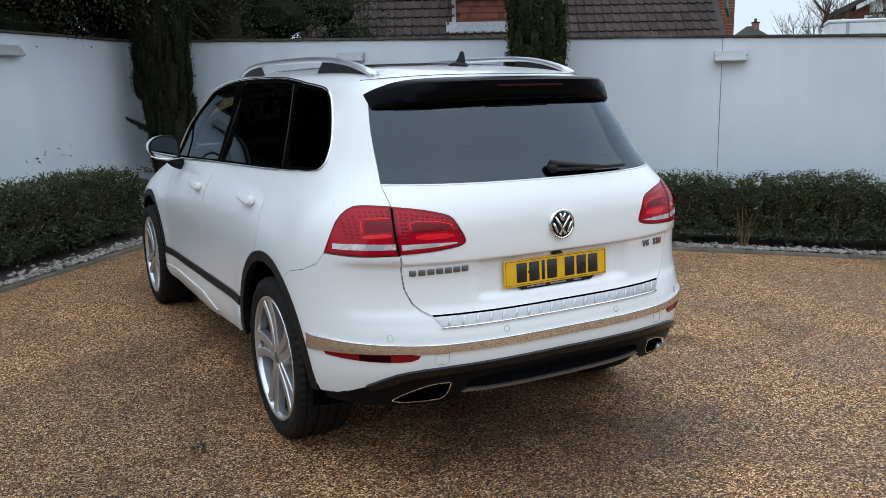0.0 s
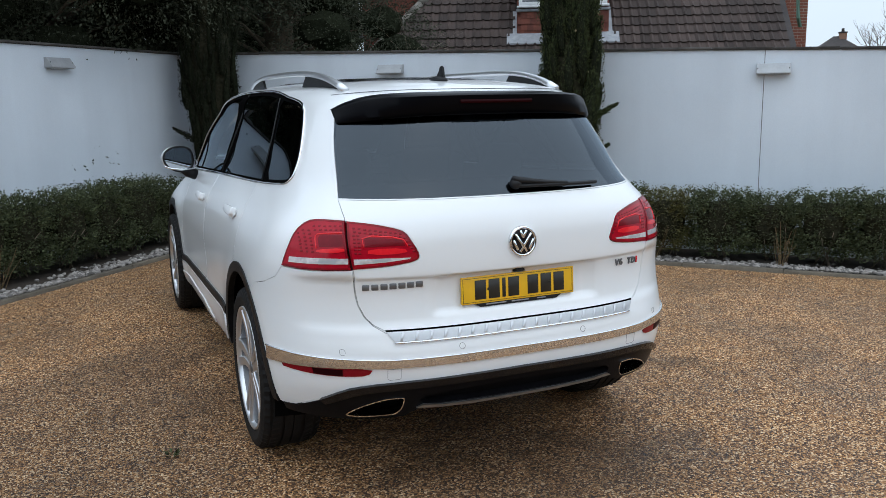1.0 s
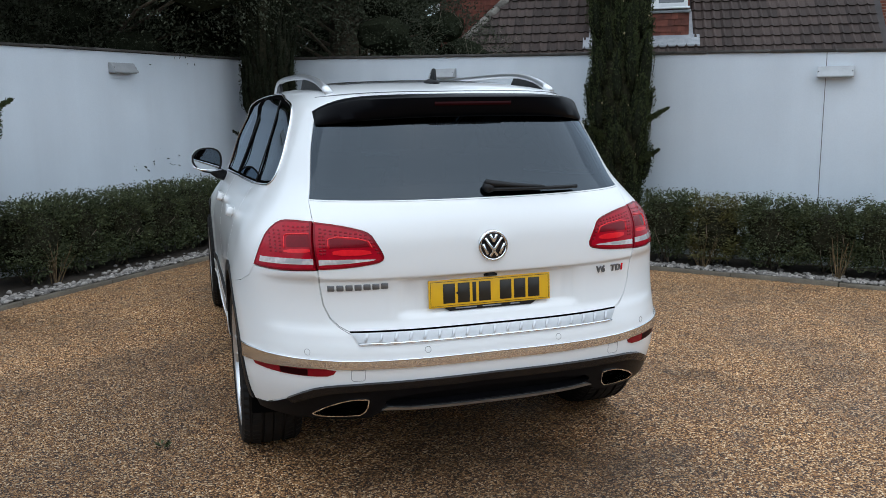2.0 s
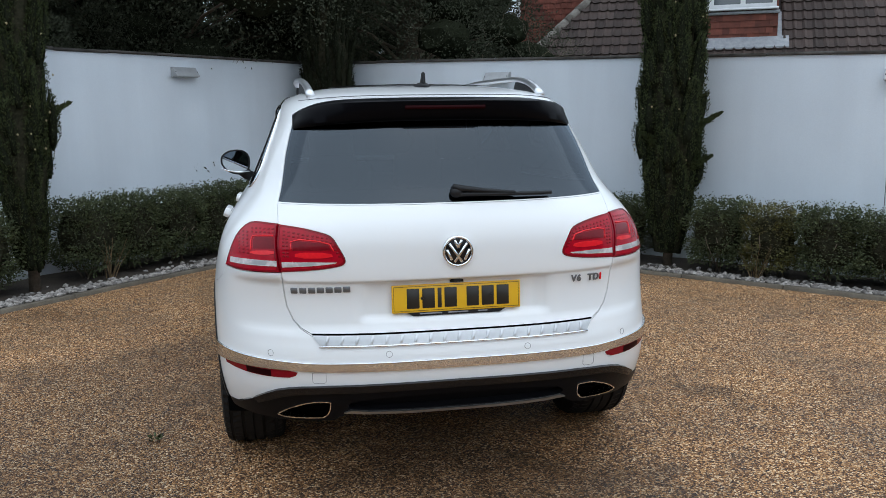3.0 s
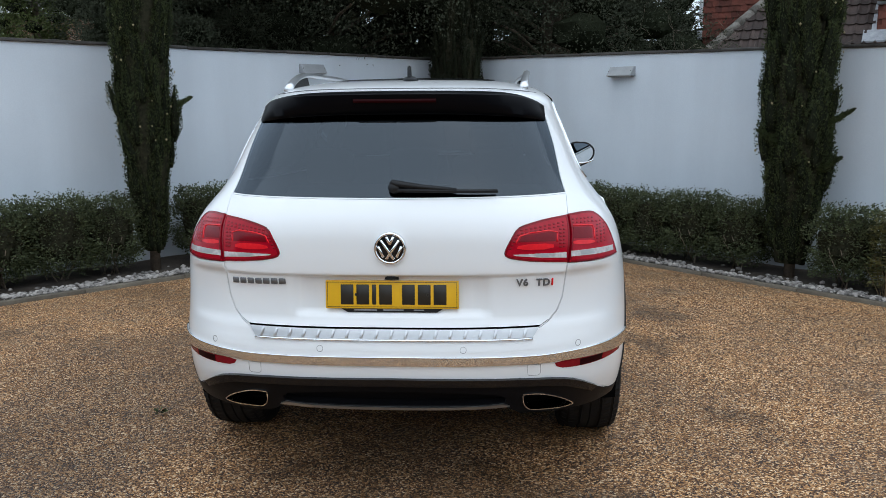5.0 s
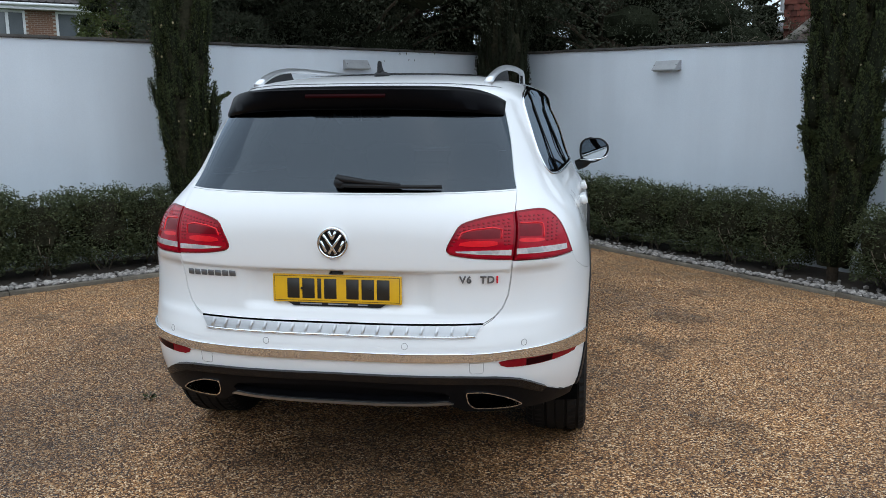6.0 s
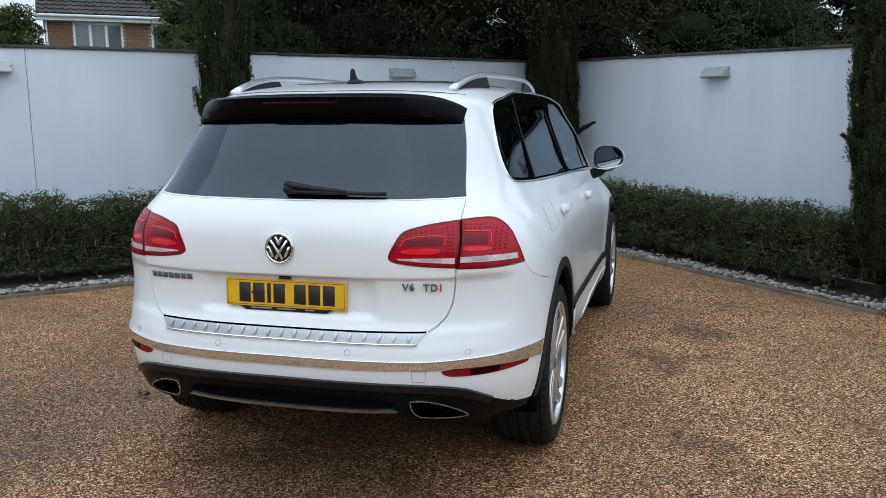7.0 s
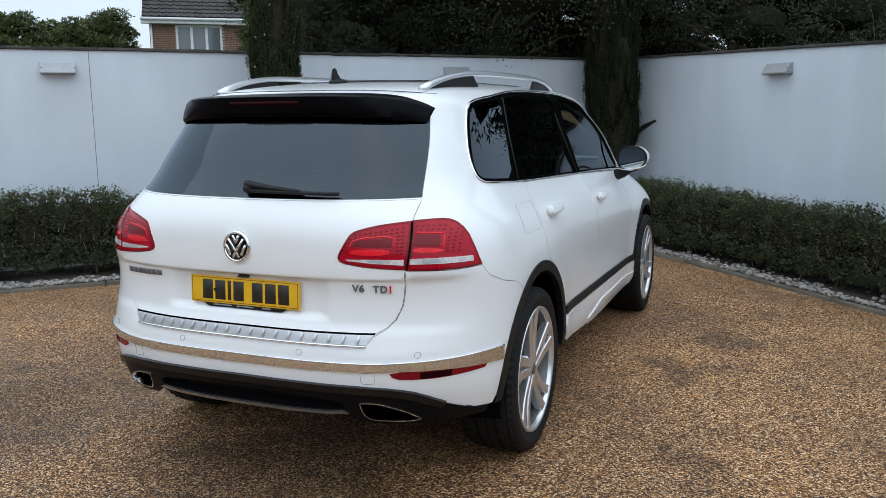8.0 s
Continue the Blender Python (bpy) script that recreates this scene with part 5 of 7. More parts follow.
cells = []
for side in (1, -1):
    lo = skin_patch("tail_lamp", lamp_outer(side), M["red"], car, "red tail lamp", off=0.003, deep=0.02, grid=0.02)
    li = skin_patch("tail_lamp", lamp_inner(side), M["red"], car, "red tail lamp in the tailgate", off=0.003, deep=0.02, grid=0.02)
    lens_rim(lo, lamp_outer(side))
    lens_rim(li, lamp_inner(side))
    lamp_piece("clear_strip", lo, side, [(.693, .977), (.80, .974), (.880, .973), (.876, .996), (.80, .999), (.693, 1.000)], "clear", "clear reversing strip", .006)
    lamp_piece("clear_strip", li, side, [(.675, .974), (.56, .982), (.475, .991), (.466, .998), (.56, .999), (.675, .997)], "clear", "clear reversing strip", .006)
    lamp_piece("strip_shade", lo, side, [(.735, .9795), (.795, .978), (.785, .997), (.728, .998)], "lampgrey", "grey reflector behind the strip", .0068)
    lamp_piece("strip_shade", li, side, [(.605, .982), (.555, .985), (.545, .997), (.600, .997)], "lampgrey", "grey reflector behind the strip", .0068)
    # smoked windows, bright bars below them, bright loops round them
    lamp_piece("dark_lens", lo, side, [(.703, 1.044), (.703, 1.088), (.775, 1.083), (.784, 1.070), (.784, 1.038)], "redk", "smoked red inner lens")
    lamp_piece("dark_lens", li, side, [(.632, 1.040), (.633, 1.080), (.500, 1.069), (.486, 1.043)], "redk", "smoked red inner lens")
    lamp_piece("light_guide", lo, side, [(.702, 1.020), (.795, 1.016), (.795, 1.031), (.702, 1.041)], "redl", "bright red light guide", .0055, 1)
    lamp_piece("light_guide", li, side, [(.624, 1.010), (.478, 1.013), (.488, 1.036), (.624, 1.036)], "redl", "bright red light guide", .0055, 1)
    lamp_line(lo, side, [(.702, 1.093), (.780, 1.088), (.791, 1.078), (.793, 1.034)], .0030)
    lamp_line(li, side, [(.638, 1.038), (.639, 1.085), (.496, 1.074), (.478, 1.040)], .0030)
    # rows and columns of small dark cells round the windows
    for k in range(10):
        u = k / 9
        cells += [(side, .662 - .162 * u, 1.110 - .022 * u, li), (side, .662 - .160 * u, 1.097 - .020 * u, li)]
    for k in range(6):
        cells += [(side, .666, 1.018 + .0132 * k, li), (side, .652, 1.018 + .0132 * k, li)]
    for k in range(5):
        cells.append((side, .456 + .0078 * k, 1.020 + .0128 * k, li))
    for k in range(6):
        cells += [(side, .704 + .0165 * k, 1.117 - .0008 * k, lo), (side, .704 + .0165 * k, 1.104 - .0008 * k, lo)]
    for k in range(7):
        for c in range(3):
            x, z = .806 + c * .0165, 1.020 + k * .0128
            if x < .862 - max(0, z - 1.04) * .50:
                cells.append((side, x, z, lo))


# ---- bumper fittings ----
def band(points_top, points_bottom):
    """A closed band across the tail from two right-hand lines, given from the middle out."""
    t = [p for p in points_top]
    b = [p for p in points_bottom]
    return t[::-1] + [(-q, v) for q, v in t] + [(-q, v) for q, v in b[::-1]] + b


STRIP_EDGE = [tq(.001, .604), tq(.3, .603), tq(.58, .603), tq(.72, .609), tq(.82, .613), tq(.91, .616), sq(.452, .614)]
strip = band(STRIP_EDGE, [tq(.001, .570), tq(.3, .570), tq(.58, .571), tq(.70, .575), tq(.80, .574), tq(.905, .566), sq(.455, .556)])
skin_patch("chrome_strip", strip, M["satin_chrome"], car, "polished chrome bumper strip", off=0.008, deep=0.012, grid=0.02, gap=0)
line = np.array([(-q, v) for q, v in STRIP_EDGE[::-1]] + STRIP_EDGE)
along = np.linspace(line[0, 0], line[-1, 0], 121)
edge = np.stack([along, np.interp(along, line[:, 0], line[:, 1])], 1)
at = skin(edge[:, 0], edge[:, 1]) + skin_normal(edge[:, 0], edge[:, 1]) * .0065
v, f = tube([tuple(p) for p in at], .0042, 8)
part("strip_bead", mesh_from("strip_bead", v, f, M["chrome"], True), None, car, "bright rounded top edge of the bumper strip")
for side in (1, -1):
    rf = rounded([tq(side * .628, .573), tq(side * .645, .542), tq(side * .72, .538), tq(side * .81, .540)] + [sq(.345, .548, side)] * 2 + [sq(.362, .570, side)] * 2 + [tq(side * .90, .572), tq(side * .80, .572)], 1)
    ro = skin_patch("rear_reflector", rf, M["redd"], car, "red reflector in the bumper", off=0.003, deep=0.008, grid=0.02)
    skin_patch("dark_lens", [tq(side * .735, .541), tq(side * .83, .544), tq(side * .835, .570), tq(side * .735, .569)], M["brake"], ro, "dark middle lens", off=0.0045, deep=0.003, grid=0.03)
step = band([tq(.001, .708), tq(.3, .708), tq(.572, .709)], [tq(.001, .669), tq(.3, .669), tq(.546, .671)])
plate_step = skin_patch("loading_sill", step, M["sill"], car, "ribbed brushed steel loading sill", off=0.005, deep=0.007, grid=0.03)


def at_skin(q, v, off=0.0):
    """Pose on the skin: x along it, z up it, y inwards."""
    q, v = np.array([q]), np.array([v])
    n = skin_normal(q, v)[0]
    p = skin(q, v)[0] + n * off
    y = Vector(-n)
    x = y.cross(Vector((0, 0, 1))).normalized()
    z = x.cross(y).normalized()
    m = Matrix((x, y, z)).transposed().to_4x4()
    m.translation = Vector(p)
    return m


cell = bpy.data.meshes.new("lens_cell")
bm = box_bm(-.0055, .0055, -.0004, .002, -.0036, .0036, .0004, 1)
bm.to_mesh(cell)
bm.free()
cell.materials.append(M["redd"])
for side, x, z, lamp in cells:
    ob = new("lens_cell", cell)
    ob.parent = lamp
    ob.matrix_basis = at_skin(*tq(side * x, z), .0035)


rib = bpy.data.meshes.new("rib")
bm = box_bm(-.0055, .0055, -.005, .002, -.0165, .0165, .0025, 2)
bm.to_mesh(rib)
bm.free()
rib.materials.append(M["alloy"])
for k in range(19):
    x = -.515 + k * .0572
    ob = new("rib", rib)
    ob.parent = plate_step
    ob.matrix_basis = at_skin(*tq(x, .689), .006) @ pose(0, 0, 0, 0, 16, 0)
lip_pts = [skin(*[np.array([c]) for c in tq(x, .668)])[0] + np.array((0, -.006, 0)) for x in np.linspace(-.546, .546, 41)]
v, f = tube(lip_pts, .005, 6)
part("sill_lip", mesh_from("sill_lip", v, f, M["chrome"], True), None, plate_step, "bright rounded edge")
skin_patch("sill_gap", band([tq(.001, .716), tq(.3, .716), tq(.575, .717)], [tq(.001, .707), tq(.3, .707), tq(.573, .708)]), M["void"], car, "dark gap under the tailgate", off=0.0015, deep=0.002, grid=0.05)


def ring_mark(name, outline, width, label, parent=car):
    o = dense(outline, 0.006)
    skin_patch(name, [tuple(p) for p in o], M["joint"], parent, label, holes=[[tuple(p) for p in grown(o, -width)]], off=0.0006, deep=0.001, gap=0, hole_gap=0, grid=0.2, step=0.01)


for x, z in ((-.735, .636), (-.28, .634), (.278, .632), (.728, .634)):
    c = tq(x, z)
    ring_mark("parking_sensor", [(c[0] + .0125 * math.cos(a), c[1] + .0125 * math.sin(a)) for a in np.linspace(0, 2 * math.pi, 20, False)], .0013, "round parking sensor")
for side in (1, -1):
    ring_mark("towing_cover", [tq(side * .525, .567), tq(side * .525, .529), tq(side * .532, .521), tq(side * .570, .520), tq(side * .578, .528), tq(side * .578, .566)], .0012, "thin outline of the towing eye cover")
ring_mark("fuel_flap", rounded([sq(y, z) for y, z in ((.80, 1.04), (.80, 1.012), (.83, 1.012), (1.01, 1.012), (1.04, 1.012), (1.04, 1.04), (1.05, 1.11), (1.05, 1.135), (1.02, 1.135), (.85, 1.137), (.82, 1.137), (.82, 1.11))], 1), .0006, "outline of the fuel flap")
skin_patch("camera_nub", rounded([tq(-.03, .899), tq(.03, .899), tq(.024, .913), tq(-.024, .913)], 1), M["satin"], car, "black reversing camera", off=.012, deep=.02, grid=.05)

# ---- valance, tailpipes, skid strip ----
PIPE = [(.512, .442), (.508, .436), (.512, .392), (.534, .368), (.552, .364), (.672, .359), (.712, .366), (.716, .372), (.668, .408), (.600, .436), (.560, .443)]
val = band([tq(x, z) for x, z in VALANCE_TOP[::-1]] + [sq(.40, .378)], [tq(x, z) for x, z in ((.001, .384), (.3, .386), (.43, .388), (.475, .366), (.50, .350), (.60, .344), (.80, .344))] + [sq(.40, .348)])
pipes = {s: rounded([tq(s * x, z) for x, z in PIPE], 1) for s in (1, -1)}
recess = rounded([tq(-.455, .414), tq(-.41, .448), tq(0, .463), tq(.41, .448), tq(.455, .414), tq(.40, .401), tq(0, .397), tq(-.40, .401)], 1)
skin_patch("rear_valance", val, M["valance"], car, "black plastic rear valance", holes=[pipes[1], pipes[-1], recess], off=0.004, deep=0.045, grid=0.025)
skin_patch("valance_recess", recess, M["valance"], car, "recessed black panel", off=-0.030, deep=0.002, grid=0.03, gap=-0.004)
lipb = [tq(x, z) for x, z in ((.001, .518), (.3, .516), (.5, .513), (.62, .506), (.675, .498), (.715, .488), (.755, .469), (.805, .436))]
lipt = [tq(x, z) for x, z in ((.001, .490), (.3, .488), (.5, .485), (.61, .479), (.66, .472), (.695, .462), (.73, .446), (.785, .418))]
skin_patch("valance_lip", band(lipb, lipt), M["black"], car, "gloss black upper edge of the valance", off=0.016, deep=0.02, grid=0.02, gap=0)
skid = band([tq(.001, .391), tq(.2, .392), tq(.36, .396), tq(.432, .404)], [tq(.001, .379), tq(.2, .380), tq(.36, .384), tq(.458, .391)])
skin_patch("skid_strip", skid, M["brushed"], car, "silver skid strip", off=0.012, deep=0.02, grid=0.03, gap=0)
for s in (1, -1):
    o = dense(pipes[s], 0.01)
    tp = skin_patch("tailpipe", [tuple(p) for p in grown(o, .0015)], M["chrome"], car, "angular chrome tailpipe trim", holes=[[tuple(p) for p in grown(o, -.003)]], off=0.008, deep=0.05, gap=0, hole_gap=0, grid=0.2, step=0.012)
    skin_patch("bore", [tuple(p) for p in grown(o, -.002)], M["void"], tp, "dark inside of the pipe", off=-0.06, deep=0.001, grid=0.05, gap=0)
    skin_patch("bore", [tuple(p) for p in grown(o, .0)], M["void"], tp, "dark inside of the pipe", holes=[[tuple(p) for p in grown(o, -.002)]], off=0.002, deep=0.07, gap=0, hole_gap=0, grid=0.2, step=0.012)

# ---- wheel arches, sills, flank strips ----
for side in (1, -1):
    for k in (0, 1):
        lo_z = 0.335
        outer, inner = [], []
        for i in range(41):
            t = radians(-18 + 216 * i / 40)
            for r, lst in ((ARCH_R + .004, outer), (ARCH_R - .042, inner)):
                z = ARCH_Z + r * math.sin(t)
                if z > lo_z:
                    lst.append(sq(ARCH_Y[k] + r * math.cos(t), z, side))
        skin_patch("arch_trim", outer + inner[::-1], M["satin"], car, "satin black wheel arch trim", off=0.006, deep=0.03, grid=0.1, gap=0)
        pieces = []
        verts, faces = [], []
        xs = (0.40, 0.60, 0.80, 0.935)
        for i in range(29):
            t = radians(-14 + 208 * i / 28)
            for x in xs:
                r = ARCH_R - .045 + (.02 if x < .9 else 0)
                verts.append((side * x, ARCH_Y[k] + r * math.cos(t), ARCH_Z + r * math.sin(t)))
        n = len(xs)
        for i in range(28):
            for j in range(n - 1):
                a = i * n + j
                faces.append((a, a + 1, a + n + 1, a + n))
        faces.append(tuple(i * n for i in range(29)))
        part("arch_liner", mesh_from("arch_liner", verts, faces, M["void"], True), None, car, "black wheel arch liner")
    strip_o = [sq(y, z, side) for y, z in STRIP] + [sq(y, z - .043, side) for y, z in STRIP[::-1]]
    skin_patch("side_strip", strip_o, M["satin"], car, "black strip along the sill", off=0.010, deep=0.015, grid=0.03, gap=0)
    sill = [sq(1.412, .46, side), sq(1.43, .505, side), sq(1.50, .510, side), sq(1.9, .503, side), sq(3.36, .470, side), sq(3.40, .36, side), sq(3.30, .330, side), sq(1.9, .340, side), sq(1.44, .378, side)]
    skirt = skin_patch("side_skirt", sill, M["paint"], car, "white painted side skirt", off=0.012, deep=0.03, grid=0.03)
    fin = [sq(1.95, .372, side), sq(2.25, .425, side), sq(3.0, .415, side), sq(3.37, .395, side), sq(3.38, .350, side), sq(3.28, .322, side), sq(2.2, .318, side), sq(1.97, .338, side)]
    skin_patch("skirt_blade", fin, M["paint"], skirt, off=0.019, deep=0.03, grid=0.03)

part("floor_pan", box_bm(-.80, .80, .50, 4.45, .27, .335, .02, 2), M["void"], car, "dark underside")
part("silencer", box_bm(-.55, .55, .24, .52, .325, .40, .03, 3), M["satin"], car, "dark silencer box under the tail")


# ---- wheels ----
def wheel_master():
    w = new("wheel")
    w.parent = car
    w["label"] = "silver five-spoke alloy wheel"
    R, RIM = 0.376, 0.286
    prof = [(.116, RIM), (.130, RIM + .010), (.136, RIM + .045), (.134, R - .035), (.126, R - .012), (.110, R - .003)]
    grooved = [(.104, R), (.102, R - .008), (.092, R - .008), (.090, R), (.052, R + .002), (.050, R - .007), (.040, R - .007), (.038, R + .002)]
    half = prof + grooved
    line = half + [(.003, R + .002), (.002, R - .007), (-.002, R - .007), (-.003, R + .002)] + [(-x, r) for x, r in half[::-1]]
    verts, faces, n = [], [], 120
    for i in range(n):
        a = 2 * math.pi * i / n
        for j, (x, r) in enumerate(line):
            rr = r
            if i % 2 and abs(x) > .053 and r > R - .02 and abs(abs(x) - .097) > .006:
                rr -= .005
            verts.append((x, rr * math.cos(a), rr * math.sin(a)))
    m = len(line)
    for i in range(n):
        for j in range(m - 1):
            p, q = i * m + j, ((i + 1) % n) * m + j
            faces.append((p, p + 1, q + 1, q))
    me = mesh_from("tyre", verts, faces, M["rubber"], False)
    part("tyre", me, None, w, "black rubber tyre with tread grooves")
    # rim barrel with a rolled lip; the shade inside is painted as darker grey
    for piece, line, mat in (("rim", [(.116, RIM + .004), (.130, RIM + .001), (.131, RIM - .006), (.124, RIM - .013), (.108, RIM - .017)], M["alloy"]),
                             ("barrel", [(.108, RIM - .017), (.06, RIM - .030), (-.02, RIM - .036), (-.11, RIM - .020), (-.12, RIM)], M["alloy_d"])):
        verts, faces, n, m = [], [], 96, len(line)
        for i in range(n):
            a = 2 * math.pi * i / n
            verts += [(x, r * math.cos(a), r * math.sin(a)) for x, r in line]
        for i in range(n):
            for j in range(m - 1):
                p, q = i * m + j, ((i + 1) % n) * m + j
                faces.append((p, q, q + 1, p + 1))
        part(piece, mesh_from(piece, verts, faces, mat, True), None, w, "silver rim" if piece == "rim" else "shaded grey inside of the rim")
    # five broad spokes: two raised ribs that part towards the rim, a grey hollow between
    for k in range(5):
        a0 = radians(90 + 72 * k)
        def place(r, s, x):
            bend = 0.12 * (r / RIM) ** 2
            c, sn = math.cos(a0 + bend), math.sin(a0 + bend)
            return (x, r * c - s * sn, r * sn + s * c)
        rs_ = (.030, .065, .105, .145, .185, .225, .276)
        face = (.112, .113, .112, .112, .114, .118, .124)
        def blade(name, mid, half, sink, mat, first=0, last=7):
            """One bar of a spoke: mid and half give its line and half width along the radius."""
            verts, faces = [], []
            for r, x in list(zip(rs_, face))[first:last]:
                t = (r - .03) / .246
                c, h, xx = mid(t), half(t), x - sink
                verts += [place(r, c - h, xx - .036), place(r, c - h, xx - .005), place(r, c - h + .004, xx), place(r, c + h - .004, xx), place(r, c + h, xx - .005), place(r, c + h, xx - .036)]
            n = last - first
            for i in range(n - 1):
                for j in range(6):
                    p, q = i * 6 + j, i * 6 + (j + 1) % 6
                    faces.append((p, q, q + 6, p + 6))
            faces += [tuple(range(6)), tuple(range(len(verts) - 1, len(verts) - 7, -1))]
            bm = bmesh.new()
            vs = [bm.verts.new(v) for v in verts]
            for f in faces:
                bm.faces.new([vs[i] for i in f])
            bmesh.ops.recalc_face_normals(bm, faces=bm.faces)
            part(name, bm, mat, w)
        for sg in (-1, 1):
            blade("spoke", lambda t: sg * (.019 + .030 * t ** 1.5), lambda t: .0175 + .0075 * t, 0.0, M["alloy"])
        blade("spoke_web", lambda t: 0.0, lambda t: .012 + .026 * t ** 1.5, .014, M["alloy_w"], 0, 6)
    def lathe(name, line, mat, n=40, label=""):
        verts, faces, m = [], [], len(line)
        for i in range(n):
            a = 2 * math.pi * i / n
            verts += [(x, r * math.cos(a), r * math.sin(a)) for x, r in line]
        for i in range(n):
            for j in range(m - 1):
                p, q = i * m + j, ((i + 1) % n) * m + j
                faces.append((p, q, q + 1, p + 1))
        part(name, mesh_from(name, verts, faces, mat, True), None, w, label)
    lathe("hub", [(.104, .0005), (.110, .030), (.108, .036), (.104, .060), (.095, .078), (.05, .082)], M["alloy"])
    lathe("hub_cap", [(.116, .0005), (.116, .020), (.113, .027), (.108, .029)], M["alloy_d"], 28, "dark round hub cap")
    lathe("brake_disc", [(.030, .06), (.032, .10), (.030, .172), (.016, .174), (.014, .06)], M["disc"])
    for k in range(5):
        a = radians(54 + 72 * k)
        bm = bmesh.new()
        bmesh.ops.create_cone(bm, cap_ends=True, segments=8, radius1=.010, radius2=.009, depth=.02, matrix=pose(.098, .052 * math.cos(a), .052 * math.sin(a), 0, 90))
        part("wheel_bolt", bm, M["satin"], w)
    part("caliper", box_bm(-.02, .05, -.19, -.11, -.07, .07, .02, 2), M["satin"], w)
    bm = bmesh.new()
    bmesh.ops.create_cone(bm, cap_ends=True, segments=36, radius1=.245, radius2=.245, depth=.01, matrix=pose(-.06, 0, 0, 0, 90))
    part("dust_shield", bm, M["void"], w)
    return w


w0 = wheel_master()
XW, XF = 0.838, 0.866
w0.matrix_basis = pose(XW, ARCH_Y[0] - .005, .374)
for x, y, turn, spin in ((XF, ARCH_Y[1] + .02, 0, 25), (-XW, ARCH_Y[0] - .005, 180, 12), (-XF, ARCH_Y[1] + .02, 180, 40)):
    copy_thing(w0, pose(x, y, .374, 0, 0, turn) @ pose(0, 0, 0, spin))


# ---- spoiler, rails, aerial, roof glass ----
def tail_y(x, z):
    q, v = tq(x, z)
    return float(skin(np.array([q]), np.array([v]))[0][1])


def spoiler():
    verts, faces, n = [], [], 49
    prof_n = 0
    for i in range(n):
        u = math.sin(math.pi / 2 * (-1 + 2 * i / (n - 1)))
        x = .611 * u
        e = (1 - abs(u) ** 8) ** 0.7
        zt, zb = 1.613 - .050 * abs(u) ** 8 - .008 * u * u, 1.528 - .030 * abs(u) ** 3
        yt, yb = tail_y(x * .995, min(zt, 1.60)), tail_y(x, max(zb, 1.5))
        a = (x, tail_y(x * .97, 1.618) + .03, zt + .012 * e)
        b0 = (x, yt - .085 * e - .012, zt + .002)
        b1 = (x, yt - .100 * e - .014, zt - .006)
        c1 = (x, yb - .020 * e - .012, zb + .012)
        c0 = (x, yb - .010 * e - .008, zb)
        d = (x, yb + .05, zb + .002)
        ring = [a, b0, b1, tuple((p + q) / 2 - (0.006 * e if k == 1 else 0) for k, (p, q) in enumerate(zip(b1, c1))), c1, c0, d]
        prof_n = len(ring)
        verts += ring
    for i in range(n - 1):
        for j in range(prof_n):
            p, q = i * prof_n + j, i * prof_n + (j + 1) % prof_n
            faces.append((p, p + prof_n, q + prof_n, q))
    faces += [tuple(range(prof_n)), tuple(range(len(verts) - 1, len(verts) - prof_n - 1, -1))]
    me = mesh_from("roof_spoiler", verts, faces, M["spoiler"], True)
    me.set_sharp_from_angle(angle=radians(48))
    sp = part("roof_spoiler", me, None, car, "gloss black roof spoiler over the rear window")
    # high brake light let into its face
    verts, faces = [], []
    for i in range(13):
        x = -.165 + .33 * i / 12
        y = tail_y(x, 1.60) - .117
        verts += [(x, y + .003, 1.589), (x, y + .001, 1.574), (x, y + .03, 1.574), (x, y + .03, 1.589)]
    for i in range(12):
        p = i * 4
        faces += [(p, p + 4, p + 5, p + 1), (p + 1, p + 5, p + 6, p + 2), (p + 3, p + 7, p + 4, p)]
    part("brake_light", mesh_from("brake_light", verts, faces, M["brake"], True), None, sp, "dark red high brake light")
    part("seam", mesh_from("seam", *tube([(x, tail_y(x, 1.60) + .07, 1.634 - .02 * abs(x / .6) ** 4) for x in np.linspace(-.58, .58, 25)], .0018, 4), M["joint"]), None, sp)


spoiler()


def roof_z(x, y):
    lo, hi = 1.2, 1.7075
    for _ in range(24):
        z = (lo + hi) / 2
        w, r, l, f, g = float(f_w(z)), float(f_r(z)), float(f_l(z)), float(f_f(z)), float(f_g(z))
        k = 1.0
        if y < r or y > f:
            k = 0
        elif y < r + l:
            k = (1 - (1 - (y - r) / l) ** BLUNT) ** (1 / BLUNT)
        elif y > f - g:
            k = (1 - (1 - (f - y) / g) ** BLUNT) ** (1 / BLUNT)
        wide = 1 + 0.040 * float(ease((z - 1.50) / 0.12)) * float(ease((y - 0.9) / 0.9)) + 0.022 * float(ease((z - 1.22) / 0.16)) * float(ease((y - 1.9) / 1.0))
        if abs(x) < w * k * wide:
            lo = z
        else:
            hi = z
    return lo


# panoramic glass roof, raised a little off the painted roof
verts, faces = [], []
nx, ny = 13, 21
for j in range(ny):
    y = 1.02 + (2.50 - 1.02) * j / (ny - 1)
    for i in range(nx):
        x = -.40 + .80 * i / (nx - 1)
        verts.append((x, y, roof_z(max(abs(x), .13), y) + .007 + .003 * (1 - min(1, abs(x) / .13) ** 2)))
for j in range(ny - 1):
    for i in range(nx - 1):
        p = j * nx + i
        faces.append((p, p + 1, p + nx + 1, p + nx))
bm = bmesh.new()
vs = [bm.verts.new(v) for v in verts]
for f in faces:
    bm.faces.new([vs[i] for i in f]).smooth = True
bmesh.ops.solidify(bm, geom=bm.faces[:], thickness=.005)
part("glass_roof", bm, M["black"], car, "black panoramic glass roof")

